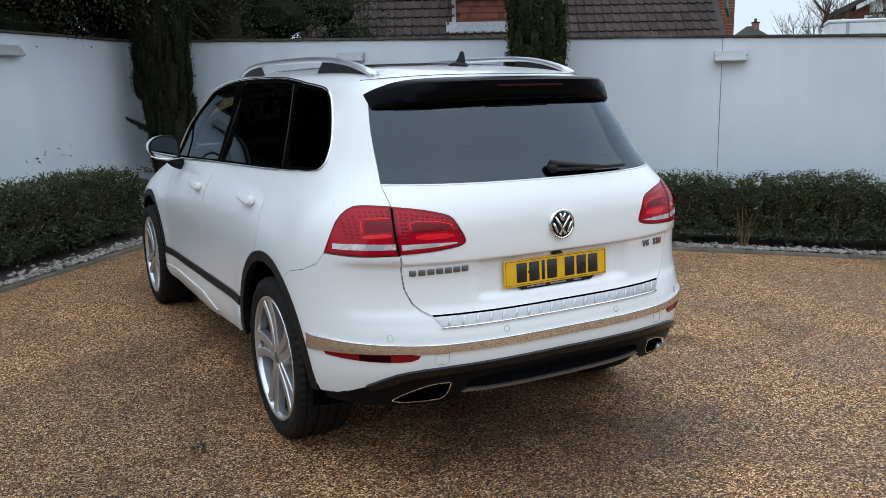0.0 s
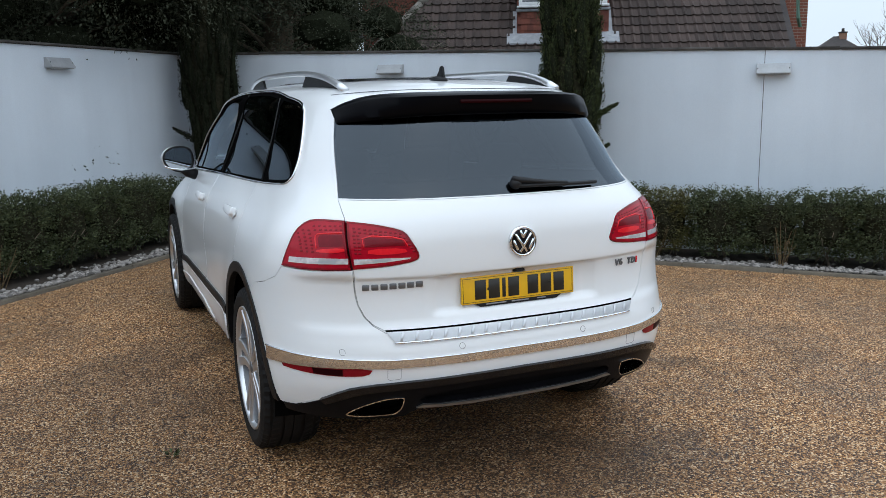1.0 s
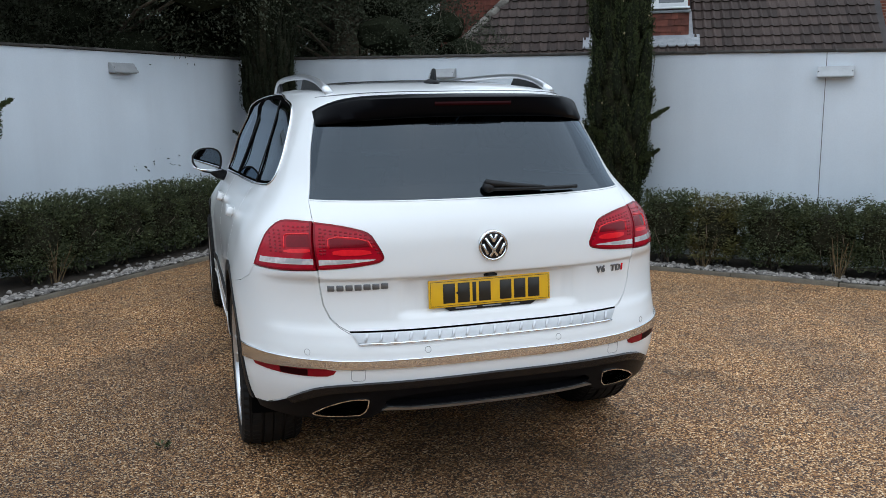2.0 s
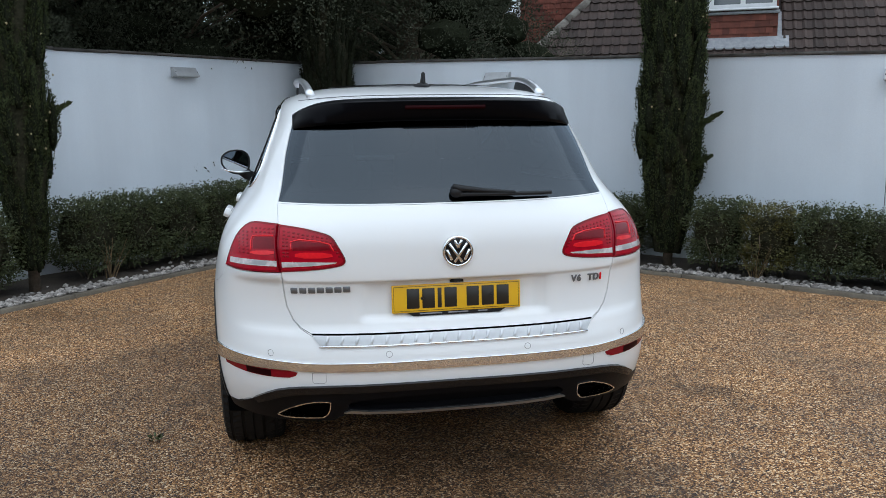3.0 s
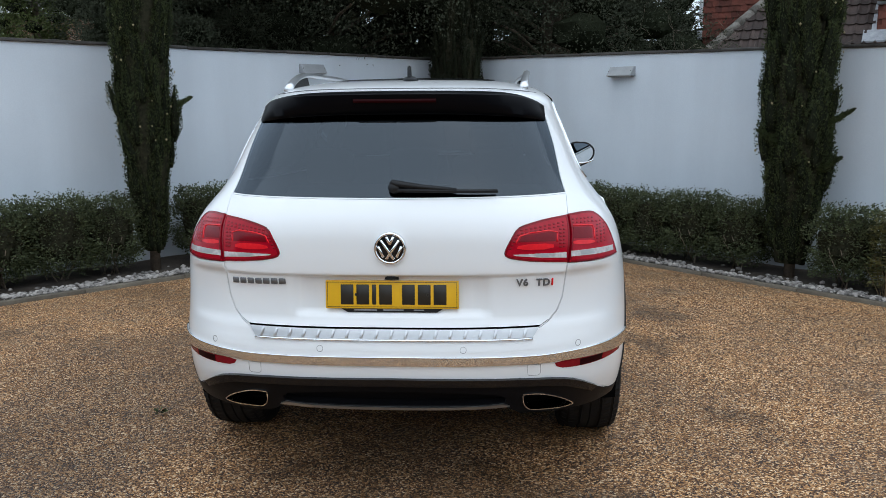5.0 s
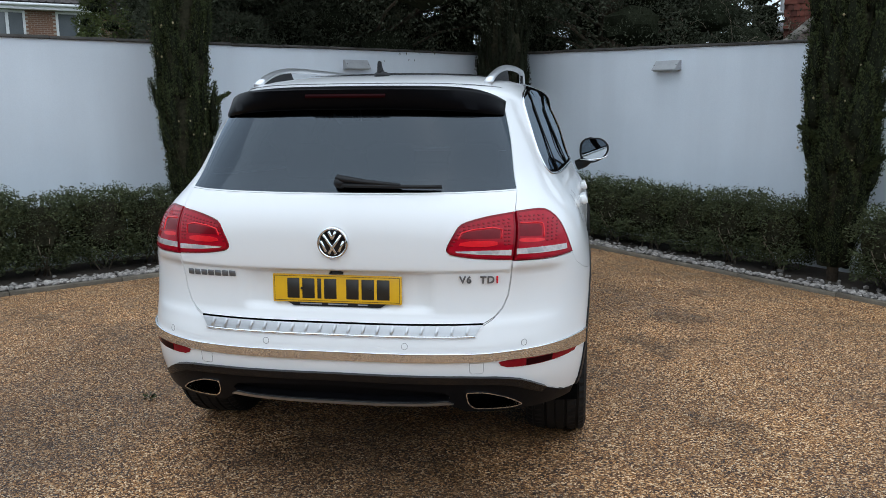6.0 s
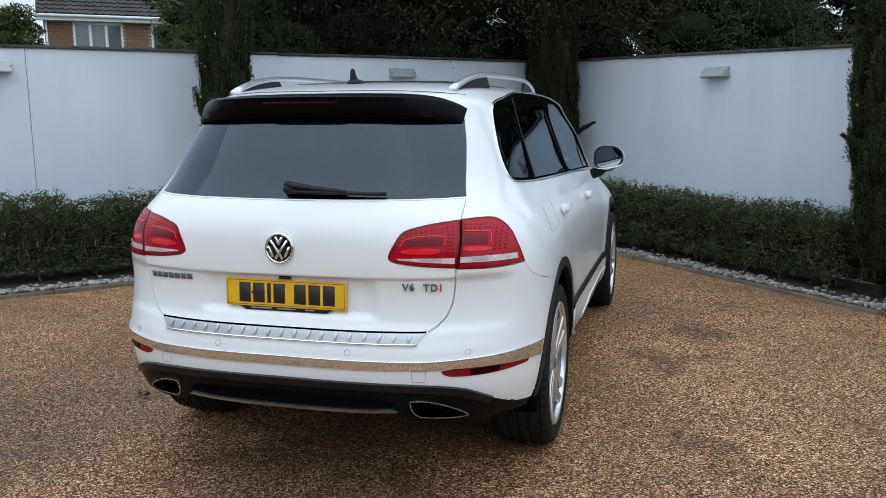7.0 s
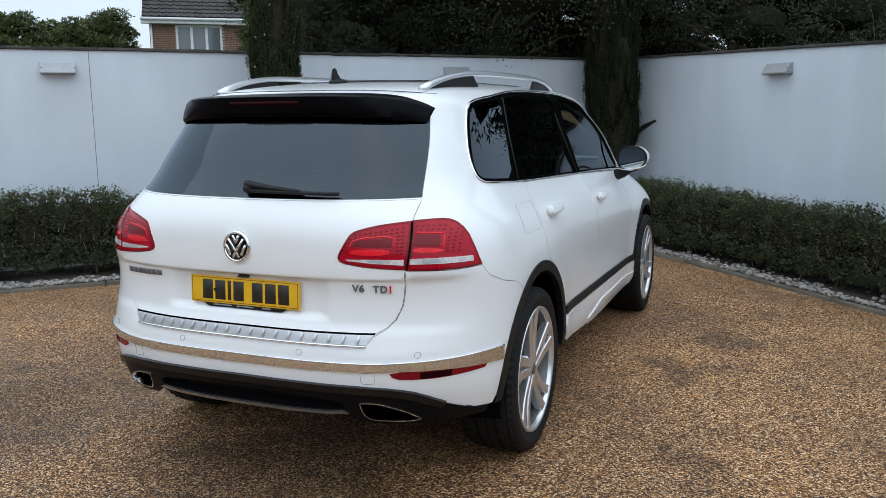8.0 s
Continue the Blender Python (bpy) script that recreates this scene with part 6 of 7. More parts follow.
for side in (1, -1):
    path, rad = [], []
    for i in range(33):
        u = i / 32
        y = .655 + u * 2.06
        x = side * (.515 + .045 * math.sin(math.pi * u) + .01)
        lift = .066 * (1 - abs(2 * u - 1) ** 3.2)
        path.append((x, y, roof_z(x, y) + .004 + lift))
        rad.append(.0170 + .003 * (1 - min(1, math.sin(math.pi * u) * 3)))
    v, f = tube(path, rad, 12, True, .80)
    rl = part("roof_rail", mesh_from("roof_rail", v, f, M["alloy"], True), None, car, "silver roof rail")
    for i0, i1 in ((1, 9), (23, 31)):
        verts, faces = [], []
        for i in range(i0, i1 + 1):
            p = path[i]
            end = i == (i1 if i0 == 1 else i0)
            zt, zb = p[2] - .010, roof_z(p[0], p[1]) + .001
            if end:
                zt = zb + .004
            for dx in (-.007, .007):
                verts += [(p[0] + dx, p[1], max(zt, zb + .001)), (p[0] + dx, p[1], zb)]
        for i in range(i1 - i0):
            k = i * 4
            faces += [(k, k + 1, k + 5, k + 4), (k + 2, k + 6, k + 7, k + 3), (k, k + 4, k + 6, k + 2)]
        part("rail_foot", mesh_from("rail_foot", verts, faces, M["satin"]), None, rl, "black infill under the rail")

zr = roof_z(0, .86)
bm = bmesh.new()
bmesh.ops.create_uvsphere(bm, u_segments=20, v_segments=10, radius=1, matrix=Matrix.Translation((0.004, .86, zr + .002)) @ Matrix.Diagonal((.034, .075, .020, 1)))
for f in bm.faces:
    f.smooth = True
base = part("aerial", bm, M["satin"], car, "black shark-fin roof aerial")
bm = prism([(.80, zr + .012), (.885, zr + .014), (.845, zr + .045), (.832, zr + .066), (.816, zr + .068), (.806, zr + .045)], .016, "x", -.004)
bmesh.ops.bevel(bm, geom=bm.edges[:], offset=.004, segments=2, affect="EDGES")
part("fin", bm, M["satin"], base)


# ---- rear wiper, plate, badges ----
def tail_item(name, bm, mat, x, z, off, label="", parent=None, tilt=0):
    ob = part(name, bm, mat, parent or car, label)
    ob.matrix_basis = at_skin(*tq(x, z), off) @ pose(0, 0, 0, 0, tilt, 0)
    return ob


wiper = new("rear_wiper")
wiper.parent = car
wiper["label"] = "black rear wiper parked along the foot of the window"
bm = bmesh.new()
bmesh.ops.create_uvsphere(bm, u_segments=16, v_segments=10, radius=1, matrix=pose(0, 0, 0) @ Matrix.Diagonal((.026, .022, .024, 1)))
for f in bm.faces:
    f.smooth = True
tail_item("pivot_cap", bm, M["satin"], .012, 1.242, .014, parent=wiper)
def on_glass(x, z, off):
    q, v = tq(x, z)
    p = skin(np.array([q]), np.array([v]))[0] + skin_normal(np.array([q]), np.array([v]))[0] * off
    return tuple(p)
v, f = tube([on_glass(-.004, 1.250, .024), on_glass(.004, 1.255, .026), on_glass(.02, 1.250, .026), on_glass(.12, 1.240, .022), on_glass(.25, 1.230, .020)], [.010, .016, .018, .013, .009], 10, True, .8)
part("arm", mesh_from("arm", v, f, M["satin"], True), None, wiper)
v, f = tube([on_glass(x, 1.229 - .005 * (x - .1) / .3, .018) for x in np.linspace(-.0, .405, 12)], .0085, 6)
part("blade", mesh_from("blade", v, f, M["satin"], True), None, wiper)

plate = new("number_plate")
plate.parent = car
plate["label"] = "yellow rear number plate with plain dark bars"
ZP, TP = 0.8385, 2.0
plate.matrix_basis = pose(0, tail_y(0, .84) - .012, ZP, -3)
part("plate_board", box_bm(-.260, .260, -.004, .004, -.0555, .0555, .003, 2), M["yellow"], plate)
bw = .0012
for a, b, c, d in ((-.253, .253, .0475, .0490), (-.253, .253, -.0490, -.0475), (-.253, -.2515, -.0475, .0475), (.2515, .253, -.0475, .0475)):
    part("border_line", box_bm(a, b, -.0050, -.0035, c, d), M["ink"], plate)
x = -.2005
for k, wch in enumerate((.05, .05, .016, .05, 0, .05, .05, .05)):
    if wch == 0:
        x += .028
        continue
    part("character_bar", box_bm(x, x + wch, -.0052, -.003, -.0395, .0395, .0015, 1), M["ink"], plate)
    x += wch + .0115
for sx in (-.140, .140):
    bm = bmesh.new()
    bmesh.ops.create_cone(bm, cap_ends=True, segments=12, radius1=.006, radius2=.005, depth=.004, matrix=pose(sx, -.0065, .0, 90))
    part("screw_cap", bm, M["ink"], plate)
holder = part("plate_holder", prism([(-.205, -.052), (.205, -.052), (.175, -.070), (-.175, -.070)], .012, "y", -.002), M["satin"], plate, "black holder under the plate")
for a, b in ((-.15, -.06), (-.035, .045), (.085, .125)):
    part("print_bar", box_bm(a, b, -.003, -.0015, -.0635, -.0585), M["lead"], plate, "small pale illegible print")

badge = new("emblem")
badge.parent = car
badge["label"] = "round chrome and black emblem"
badge.matrix_basis = at_skin(*tq(0, 1.026), .0)
def disc(name, rings, mat, label=""):
    verts, faces, n, m = [], [], 48, len(rings)
    for i in range(n):
        a = 2 * math.pi * i / n
        verts += [(r * math.cos(a), y, r * math.sin(a)) for r, y in rings]
    for i in range(n):
        for j in range(m - 1):
            p, q = i * m + j, ((i + 1) % n) * m + j
            faces.append((p, p + 1, q + 1, q))
    part(name, mesh_from(name, verts, faces, mat, True), None, badge, label)
disc("backing", [(.0005, -.010), (.03, -.0095), (.053, -.006)], M["black"], "black disc")
disc("ring", [(.050, -.004), (.052, -.012), (.057, -.014), (.062, -.010), (.064, .004)], M["chrome"], "chrome ring")
for (x0, z0), (x1, z1) in (((-.034, .030), (.014, -.040)), ((.034, .030), (-.014, -.040)), ((-.013, .043), (.0, .016)), ((.013, .043), (.0, .016)), ((-.044, .006), (-.026, -.032)), ((.044, .006), (.026, -.032))):
    L = math.hypot(x1 - x0, z1 - z0)
    bm = box_bm(-L / 2 - .002, L / 2 + .002, -.004, .004, -.0052, .0052, .0015, 1)
    ob = part("chrome_bar", bm, M["chrome"], badge)
    ob.matrix_basis = pose((x0 + x1) / 2, -.0115, (z0 + z1) / 2, 0, -math.degrees(math.atan2(z1 - z0, x1 - x0)), 0)

letters = new("model_badge")
letters.parent = car
letters["label"] = "row of small plain chrome bars"
for k in range(7):
    x = -.634 + k * .0335
    ob = part("chrome_bar", box_bm(-.0138, .0138, -.004, .003, -.0115, .0115, .002, 1), M["alloy_d"], letters)
    ob.matrix_basis = at_skin(*tq(x, .8815 + (x + .634) * .03), .001)


def lettering(text, size, mat, m, parent, label):
    cu = bpy.data.curves.new("lettering", "FONT")
    cu.body, cu.size, cu.extrude, cu.align_x, cu.bevel_depth = text, size, .0025, "LEFT", .0004
    cu.space_character, cu.offset = 1.15, .0006
    tmp = bpy.data.objects.new("lettering", cu)
    scene.collection.objects.link(tmp)
    me = bpy.data.meshes.new_from_object(tmp.evaluated_get(bpy.context.evaluated_depsgraph_get()))
    scene.collection.objects.unlink(tmp)
    bpy.data.objects.remove(tmp)
    me.materials.clear()
    me.materials.append(mat)
    ob = part("lettering", me, None, parent, label)
    ob.matrix_basis = m @ pose(0, -.003, 0, 90)
    return ob


eb = new("engine_badge")
eb.parent = car
eb["label"] = "chrome engine badge lettering with a red last letter"
lettering("V6", .039, M["alloy_d"], at_skin(*tq(.482, .871), .0), eb, "chrome letters V6")
lettering("TD", .039, M["alloy_d"], at_skin(*tq(.559, .869), .0), eb, "chrome letters TD")
lettering("I", .039, M["redl"], at_skin(*tq(.617, .868), .0), eb, "red letter I")


# ---- handles, mirrors ----
for side in (1, -1):
    for y, z in ((1.292, 1.063), (2.384, 1.029)):
        m = at_skin(*sq(y, z, side), 0.0)
        h = new("door_handle")
        h.parent = car
        h.matrix_basis = m
        h["label"] = "white door handle"
        grip = prism([(side * q, z_) for q, z_ in ((-.100, .024), (.085, .020), (.108, .010), (.098, -.012), (.03, -.021), (-.085, -.025), (-.104, -.008))], .030, "y", -.036)
        bmesh.ops.bevel(grip, geom=grip.edges[:], offset=.010, segments=3, affect="EDGES", profile=0.6)
        for f in grip.faces:
            f.smooth = True
        part("grip", grip, M["paint"], h)
        for q in (-.075, .080):
            part("mount", box_bm(side * q - .014, side * q + .014, -.012, .004, -.012, .012, .004, 1), M["paint"], h)
        bm = bmesh.new()
        bmesh.ops.create_uvsphere(bm, u_segments=20, v_segments=8, radius=1, matrix=Matrix.Translation((0, .0, -.008)) @ Matrix.Diagonal((.085, .0035, .032, 1)))
        part("scoop", bm, M["paint"], h, "shallow hand hollow")

    mir = new("door_mirror")
    mir.parent = car
    mir["label"] = "door mirror with white cap and chrome foot strip"
    mir.matrix_basis = pose(side * 1.015 + .008, 3.02, 1.222, 0, 0, side * -8)
    def lens(scale, y, n=36):
        pts = []
        for i in range(n):
            a = 2 * math.pi * i / n
            cx, cz = math.cos(a), math.sin(a)
            px = math.copysign(abs(cx) ** .75, cx) * .100
            pz = math.copysign(abs(cz) ** .75, cz) * .084
            if px * side < 0:
                pz *= 1.05
            else:
                pz = pz * (1 - .35 * (abs(px) / .100) ** 2) + .012 * (abs(px) / .100)
            pts.append((px * scale, y, pz * scale))
        return pts
    rings = [lens(.90, -.056), lens(.99, -.060), lens(1.0, -.045), lens(.98, .0), lens(.86, .05), lens(.60, .085), lens(.2, .10)]
    verts = [p for r in rings for p in r]
    faces = [tuple(range(36 * 6, 36 * 7))]
    for i in range(6):
        for k in range(36):
            a, b = i * 36 + k, i * 36 + (k + 1) % 36
            faces.append((a, b, b + 36, a + 36))
    bm = bmesh.new()
    vs = [bm.verts.new(v) for v in verts]
    for f in faces:
        bm.faces.new([vs[i] for i in f]).smooth = True
    bmesh.ops.recalc_face_normals(bm, faces=bm.faces)
    part("cap", bm, M["paint"], mir, "white mirror cap")
    rr = [lens(1.015, -.052), lens(1.015, -.066), lens(.90, -.066), lens(.88, -.050)]
    verts = [p for r in rr for p in r]
    faces = []
    for i in range(3):
        for k in range(36):
            a, b = i * 36 + k, i * 36 + (k + 1) % 36
            faces.append((a, b, b + 36, a + 36))
    part("bezel", mesh_from("bezel", verts, faces, M["satin"], True), None, mir, "black rim round the mirror glass")
    part("mirror_glass", mesh_from("mirror_glass", lens(.91, -.057), [tuple(range(36))], M["mirror"]), None, mir)
    v, f = tube([(side * (-.095), -.068, -.062), (side * (-.03), -.070, -.069), (side * .05, -.069, -.060), (side * .095, -.062, -.040)], .006, 6, True)
    part("chrome_strip", mesh_from("chrome_strip", v, f, M["chrome"], True), None, mir, "thin chrome strip")
    v, f = tube([(-side * .055, .0, -.060), (-side * .085, .005, -.095), (-side * .13, .01, -.115)], [.045, .038, .036], 10, True, .7, (0, 1, 0))
    part("mirror_foot", mesh_from("mirror_foot", v, f, M["satin"], True), None, mir, "black mirror foot")


# ---- cabin, dimly seen through the glass ----
def cushion(name, x0, x1, y0, y1, z0, z1, lean=0.0, bev=.06, label="", parent=car):
    bm = box_bm(-(x1 - x0) / 2, (x1 - x0) / 2, -(y1 - y0) / 2, (y1 - y0) / 2, 0, z1 - z0, bev, 3)
    ob = part(name, bm, M["cabin"], parent, label)
    ob.matrix_basis = pose((x0 + x1) / 2, (y0 + y1) / 2, z0, lean)
    return ob


for sx in (-.38, .38):
    seat = new("front_seat")
    seat.parent = car
    seat["label"] = "dark front seat"
    cushion("seat_base", sx - .25, sx + .25, 2.10, 2.65, .52, .72, parent=seat)
    cushion("backrest", sx - .24, sx + .24, 1.98, 2.12, .66, 1.28, 12, parent=seat)
    cushion("headrest", sx - .13, sx + .13, 1.86, 1.96, 1.28, 1.45, 8, .04, parent=seat)
bench = new("rear_bench")
bench.parent = car
bench["label"] = "dark rear bench"
cushion("seat_base", -.66, .66, 1.25, 1.75, .52, .72, parent=bench)
cushion("backrest", -.66, .66, 1.10, 1.26, .66, 1.18, 14, parent=bench)
for sx in (-.42, 0, .42):
    cushion("headrest", sx - .12, sx + .12, 1.00, 1.09, 1.19, 1.36, 8, .04, parent=bench)
cushion("dashboard", -.72, .72, 2.95, 3.40, .80, 1.10, 0, .08, "dark dashboard")
cushion("load_cover", -.60, .60, .36, 1.0, 1.06, 1.09, 0, .01, "dark load cover behind the rear bench")
steer = new("steering_wheel")
steer.parent = car
steer.matrix_basis = pose(.38, 2.80, 1.04, -62)
v, f = tube([(.185 * math.cos(a), .185 * math.sin(a), 0) for a in np.linspace(0, 2 * math.pi, 33)], .016, 8, False)
part("wheel_ring", mesh_from("wheel_ring", v, f, M["cabin"], True), None, steer)
part("wheel_boss", box_bm(-.17, .17, -.035, .035, -.02, .02, .02, 2), M["cabin"], steer)


# ---- houses beyond the walls ----
def brick_wall_mesh(name, w, h, mat, bw=0.225, bh=0.075, joint=0.012, holes=()):
    """Brick faces stand 6 mm proud of the mortar; x along, z up, face towards -y."""
    verts, faces = [], []
    rows = int(h / bh)
    for r in range(rows):
        x = -(bw / 2) * (r % 2)
        while x < w:
            x0, x1, z0, z1 = max(x, 0) + joint / 2, min(x + bw, w) - joint / 2, r * bh + joint / 2, (r + 1) * bh - joint / 2
            cx, cz = (x0 + x1) / 2, (z0 + z1) / 2
            if x1 - x0 > 0.02 and not any(a < cx < b and c < cz < d for a, b, c, d in holes):
                k = len(verts)
                verts += [(x0, -0.006, z0), (x1, -0.006, z0), (x1, -0.006, z1), (x0, -0.006, z1), (x0, 0, z0), (x1, 0, z0), (x1, 0, z1), (x0, 0, z1)]
                faces += [(k, k + 1, k + 2, k + 3), (k + 4, k + 5, k + 1, k), (k + 3, k + 2, k + 6, k + 7), (k + 1, k + 5, k + 6, k + 2), (k + 4, k, k + 3, k + 7)]
            x += bw
    return mesh_from(name, verts, faces, mat)


def roof_tile_mesh(width, length, rolls, mat):
    """One interlocking tile: two rolls across, lifted at its lower edge."""
    verts, faces = [], []
    n = rolls * 4
    for j, (y, lift) in enumerate(((0, 0.046), (length, 0.006))):
        for i in range(n + 1):
            u = i / n
            verts.append((u * width, y, lift + 0.036 * max(0.0, math.sin(u * rolls * 2 * math.pi)) ** 0.8))
    for i in range(n + 1):
        verts.append((verts[i][0], 0, verts[i][2] - 0.030))
    for i in range(n):
        faces.append((i, i + 1, i + n + 2, i + n + 1))
        faces.append((i + 2 * n + 2, i + 2 * n + 3, i + 1, i))
    return mesh_from("roof_tile", verts, faces, mat, False)


def tiled_slope(roof, origin, along, up, length, height, tile, tw, gauge, inside, mat_rest, limit=300):
    """Courses of tiles on a slope. The lower ones are parts; the rest is one mesh."""
    along, up = Vector(along).normalized(), Vector(up).normalized()
    nrm = along.cross(up).normalized()
    m3 = Matrix((along, up, nrm)).transposed()
    rest, count = [], 0
    tv = [v.co.copy() for v in tile.vertices]
    tf = [tuple(p.vertices) for p in tile.polygons]
    for r in range(int(height / gauge)):
        for c in range(int(length / tw)):
            u, v = c * tw, r * gauge
            if not inside(u + tw / 2, v + gauge / 2):
                continue
            p = Vector(origin) + along * u + up * v
            if count < limit:
                ob = new("roof_tile", tile)
                ob.parent = roof
                m = m3.to_4x4()
                m.translation = p
                ob.matrix_basis = m @ pose(0, 0, 0, 0, 0, random.uniform(-0.5, 0.5))
                count += 1
            else:
                rest.append(([p + m3 @ q for q in tv], tf))
    if rest:
        ob = part("upper_tiles", mesh_from("upper_tiles", *joined(rest), mat_rest), None, roof)
        ob["kind"] = "stuff"


def window(parent, name, x0, x1, z0, z1, y, lights, sill=True, open_last=False, blind=True):
    """A white framed casement window with its panes, facing -y."""
    w = new(name)
    w.parent = parent
    part("frame", frame_bm(x0, x1, z0, z1, y, 0.07, 0.06), M["upvc"], w)
    step = (x1 - x0 - 0.07) / lights
    for k in range(lights):
        a = x0 + 0.035 + k * step
        part("casement", frame_bm(a, a + step, z0 + 0.035, z1 - 0.035, y - 0.012, 0.055, 0.05), M["upvc"], w)
        part("pane", box_bm(a + 0.05, a + step - 0.05, y + 0.012, y + 0.02, z0 + 0.08, z1 - 0.08), M["panes"], w)
    if sill:
        part("sill", box_bm(x0 - 0.05, x1 + 0.05, y - 0.09, y + 0.04, z0 - 0.05, z0 - 0.002, 0.008, 1), M["upvc"], w)
    return w


def frame_bm(x0, x1, z0, z1, y, bar, deep):
    bm = bmesh.new()
    def quad(p):
        vs = [bm.verts.new(q) for q in p]
        return bm.faces.new(vs)
    for a, b, c, d in ((x0, x1, z0, z0 + bar), (x0, x1, z1 - bar, z1), (x0, x0 + bar, z0 + bar, z1 - bar), (x1 - bar, x1, z0 + bar, z1 - bar)):
        bmesh.ops.create_cube(bm, size=1, matrix=Matrix.Translation(((a + b) / 2, y + deep / 2 - 0.02, (c + d) / 2)) @ Matrix.Diagonal((b - a, deep, d - c, 1)))
    return bm


def bungalow():
    """A house with a steep brown tiled roof, hipped at one end and gabled at the other, with tile-hung dormers."""
    t = thing("bungalow", "brick house with a steep brown tiled roof behind the wall", "house", (13.0, 17.25, 0), -30)
    # local x along the eaves, y up the slope, z up; the lowest visible course lies at z 2.95
    pitch, x0, x1, z0, y0 = radians(47), -6.3, 4.42, 2.35, -0.55
    rise = 3.6
    body = part("wall", box_bm(x0 + 0.35, x1 - 0.30, y0 + 0.45, y0 + 6.8, -0.4, z0 + 0.1), M["brick"], t)
    gable = bmesh.new()
    run = rise / math.tan(pitch)
    pts = [(y0 + 0.3, z0), (y0 + run, z0 + rise - 0.12), (y0 + 2 * run - 0.3, z0)]
    g1 = [gable.verts.new((x1 - 0.30, a, b)) for a, b in pts]
    g2 = [gable.verts.new((x1 - 0.55, a, b)) for a, b in pts]
    gable.faces.new(g1[::-1])
    gable.faces.new(g2)
    for i in range(3):
        gable.faces.new((g1[i], g1[(i + 1) % 3], g2[(i + 1) % 3], g2[i]))
    bmesh.ops.recalc_face_normals(gable, faces=gable.faces)
    part("gable_wall", gable, M["brick"], t, "red brick gable")
    # the roof's boarding
    roof = new("roof")
    roof.parent = t
    hip = run * 0.95
    bm = bmesh.new()
    c = {"a": (x0, y0, z0), "b": (x1, y0, z0), "c": (x1, y0 + run, z0 + rise), "d": (x0 + hip, y0 + run, z0 + rise), "e": (x0, y0 + 2 * run, z0), "f": (x1, y0 + 2 * run, z0)}
    vs = {k: bm.verts.new(v) for k, v in c.items()}
    for f in ("abcd", "ade", "edcf"):
        bm.faces.new([vs[k] for k in f])
    bmesh.ops.recalc_face_normals(bm, faces=bm.faces)
    bmesh.ops.solidify(bm, geom=bm.faces[:], thickness=0.05)
    part("roof_deck", bm, M["tile_d"], roof)
    tile = roof_tile_mesh(0.22, 0.34, 1, M["tile"])
    up = (0, math.cos(pitch), math.sin(pitch))
    slope = rise / math.sin(pitch)
    def dormer_zone(u, v):
        return 3.95 < u < 6.35 and v > 0.98
    tiled_slope(roof, (x0, y0, z0 + 0.03), (1, 0, 0), up, x1 - x0, slope, tile, 0.22, 0.315,
                lambda u, v: u > v / slope * hip + 0.02 and not dormer_zone(u, v), M["tile"])
    hl = math.hypot(hip, run)
    uph = Vector((hip, 0, rise)).normalized()
    tiled_slope(roof, (x0 - 0.01, y0 + 2 * run, z0 + 0.03), (0, -1, 0), uph, 2 * run, math.hypot(hip, rise), tile, 0.22, 0.315,
                lambda u, v: abs(u - run) < run * (1 - v / math.hypot(hip, rise)) - 0.05, M["tile"], 200)
    # round ridge tiles down the hip and along the ridge
    def ridge_run(p, q):
        p, q = Vector(p), Vector(q)
        n = int((q - p).length / 0.45)
        d = (q - p).normalized()
        for k in range(n):
            s = p + d * (k * 0.45)
            v, f = tube([s, s + d * 0.47], [0.125, 0.115], 10)
            part("ridge_tile", mesh_from("ridge_tile", v, f, M["ridge"], True), None, roof)
    ridge_run((x0, y0, z0 + 0.02), (x0 + hip, y0 + run, z0 + rise + 0.02))
    ridge_run((x0 + hip, y0 + run, z0 + rise + 0.02), (x1, y0 + run, z0 + rise + 0.02))
    # dormer: tile-hung apron, white window, lead flashings
    dormer = new("dormer")
    dormer.parent = t
    dx0, dx1 = -2.30, -0.02
    fy = y0 + (3.05 - z0) / math.tan(pitch)
    for r in range(4):
        for k in range(14):
            a = dx0 + 0.02 + k * 0.16 + (0.08 if r % 2 else 0)
            if a + 0.155 < dx1:
                bm = box_bm(a, a + 0.155, fy + 0.02, fy + 0.05, 3.10 + r * 0.15, 3.27 + r * 0.15)
                for v in bm.verts:
                    if v.co.z < 3.15 + r * 0.15:
                        v.co.y -= 0.018
                part("hanging_tile", bm, M["redtile"], dormer)
    part("cheek", box_bm(dx0, dx1, fy + 0.052, fy + 2.2, 3.0, 5.05), M["redtile"], dormer)
    apron = [(fy - 0.24, 3.15 - 0.24 * math.tan(pitch)), (fy + 0.015, 3.15), (fy + 0.015, 3.18), (fy - 0.24, 3.185 - 0.24 * math.tan(pitch))]
    part("flashing", prism(apron, dx1 - dx0 + 0.5, "x", dx0 - 0.25), M["lead"], dormer, "grey lead flashing")
    for sx in (dx0 - 0.10, dx1):
        bm = prism([(fy - 0.02, 3.02), (fy + 0.62, 3.02 + 0.64 * math.tan(pitch)), (fy + 0.62, 3.10 + 0.64 * math.tan(pitch)), (fy - 0.02, 3.12)], 0.10, "x", sx)
        part("flashing", bm, M["lead"], dormer, "grey lead flashing")
    part("flashing", box_bm(dx0 - 0.02, dx1 + 0.03, fy - 0.03, fy + 0.05, 3.70, 3.77, 0.006, 1), M["lead"], dormer, "grey lead flashing")
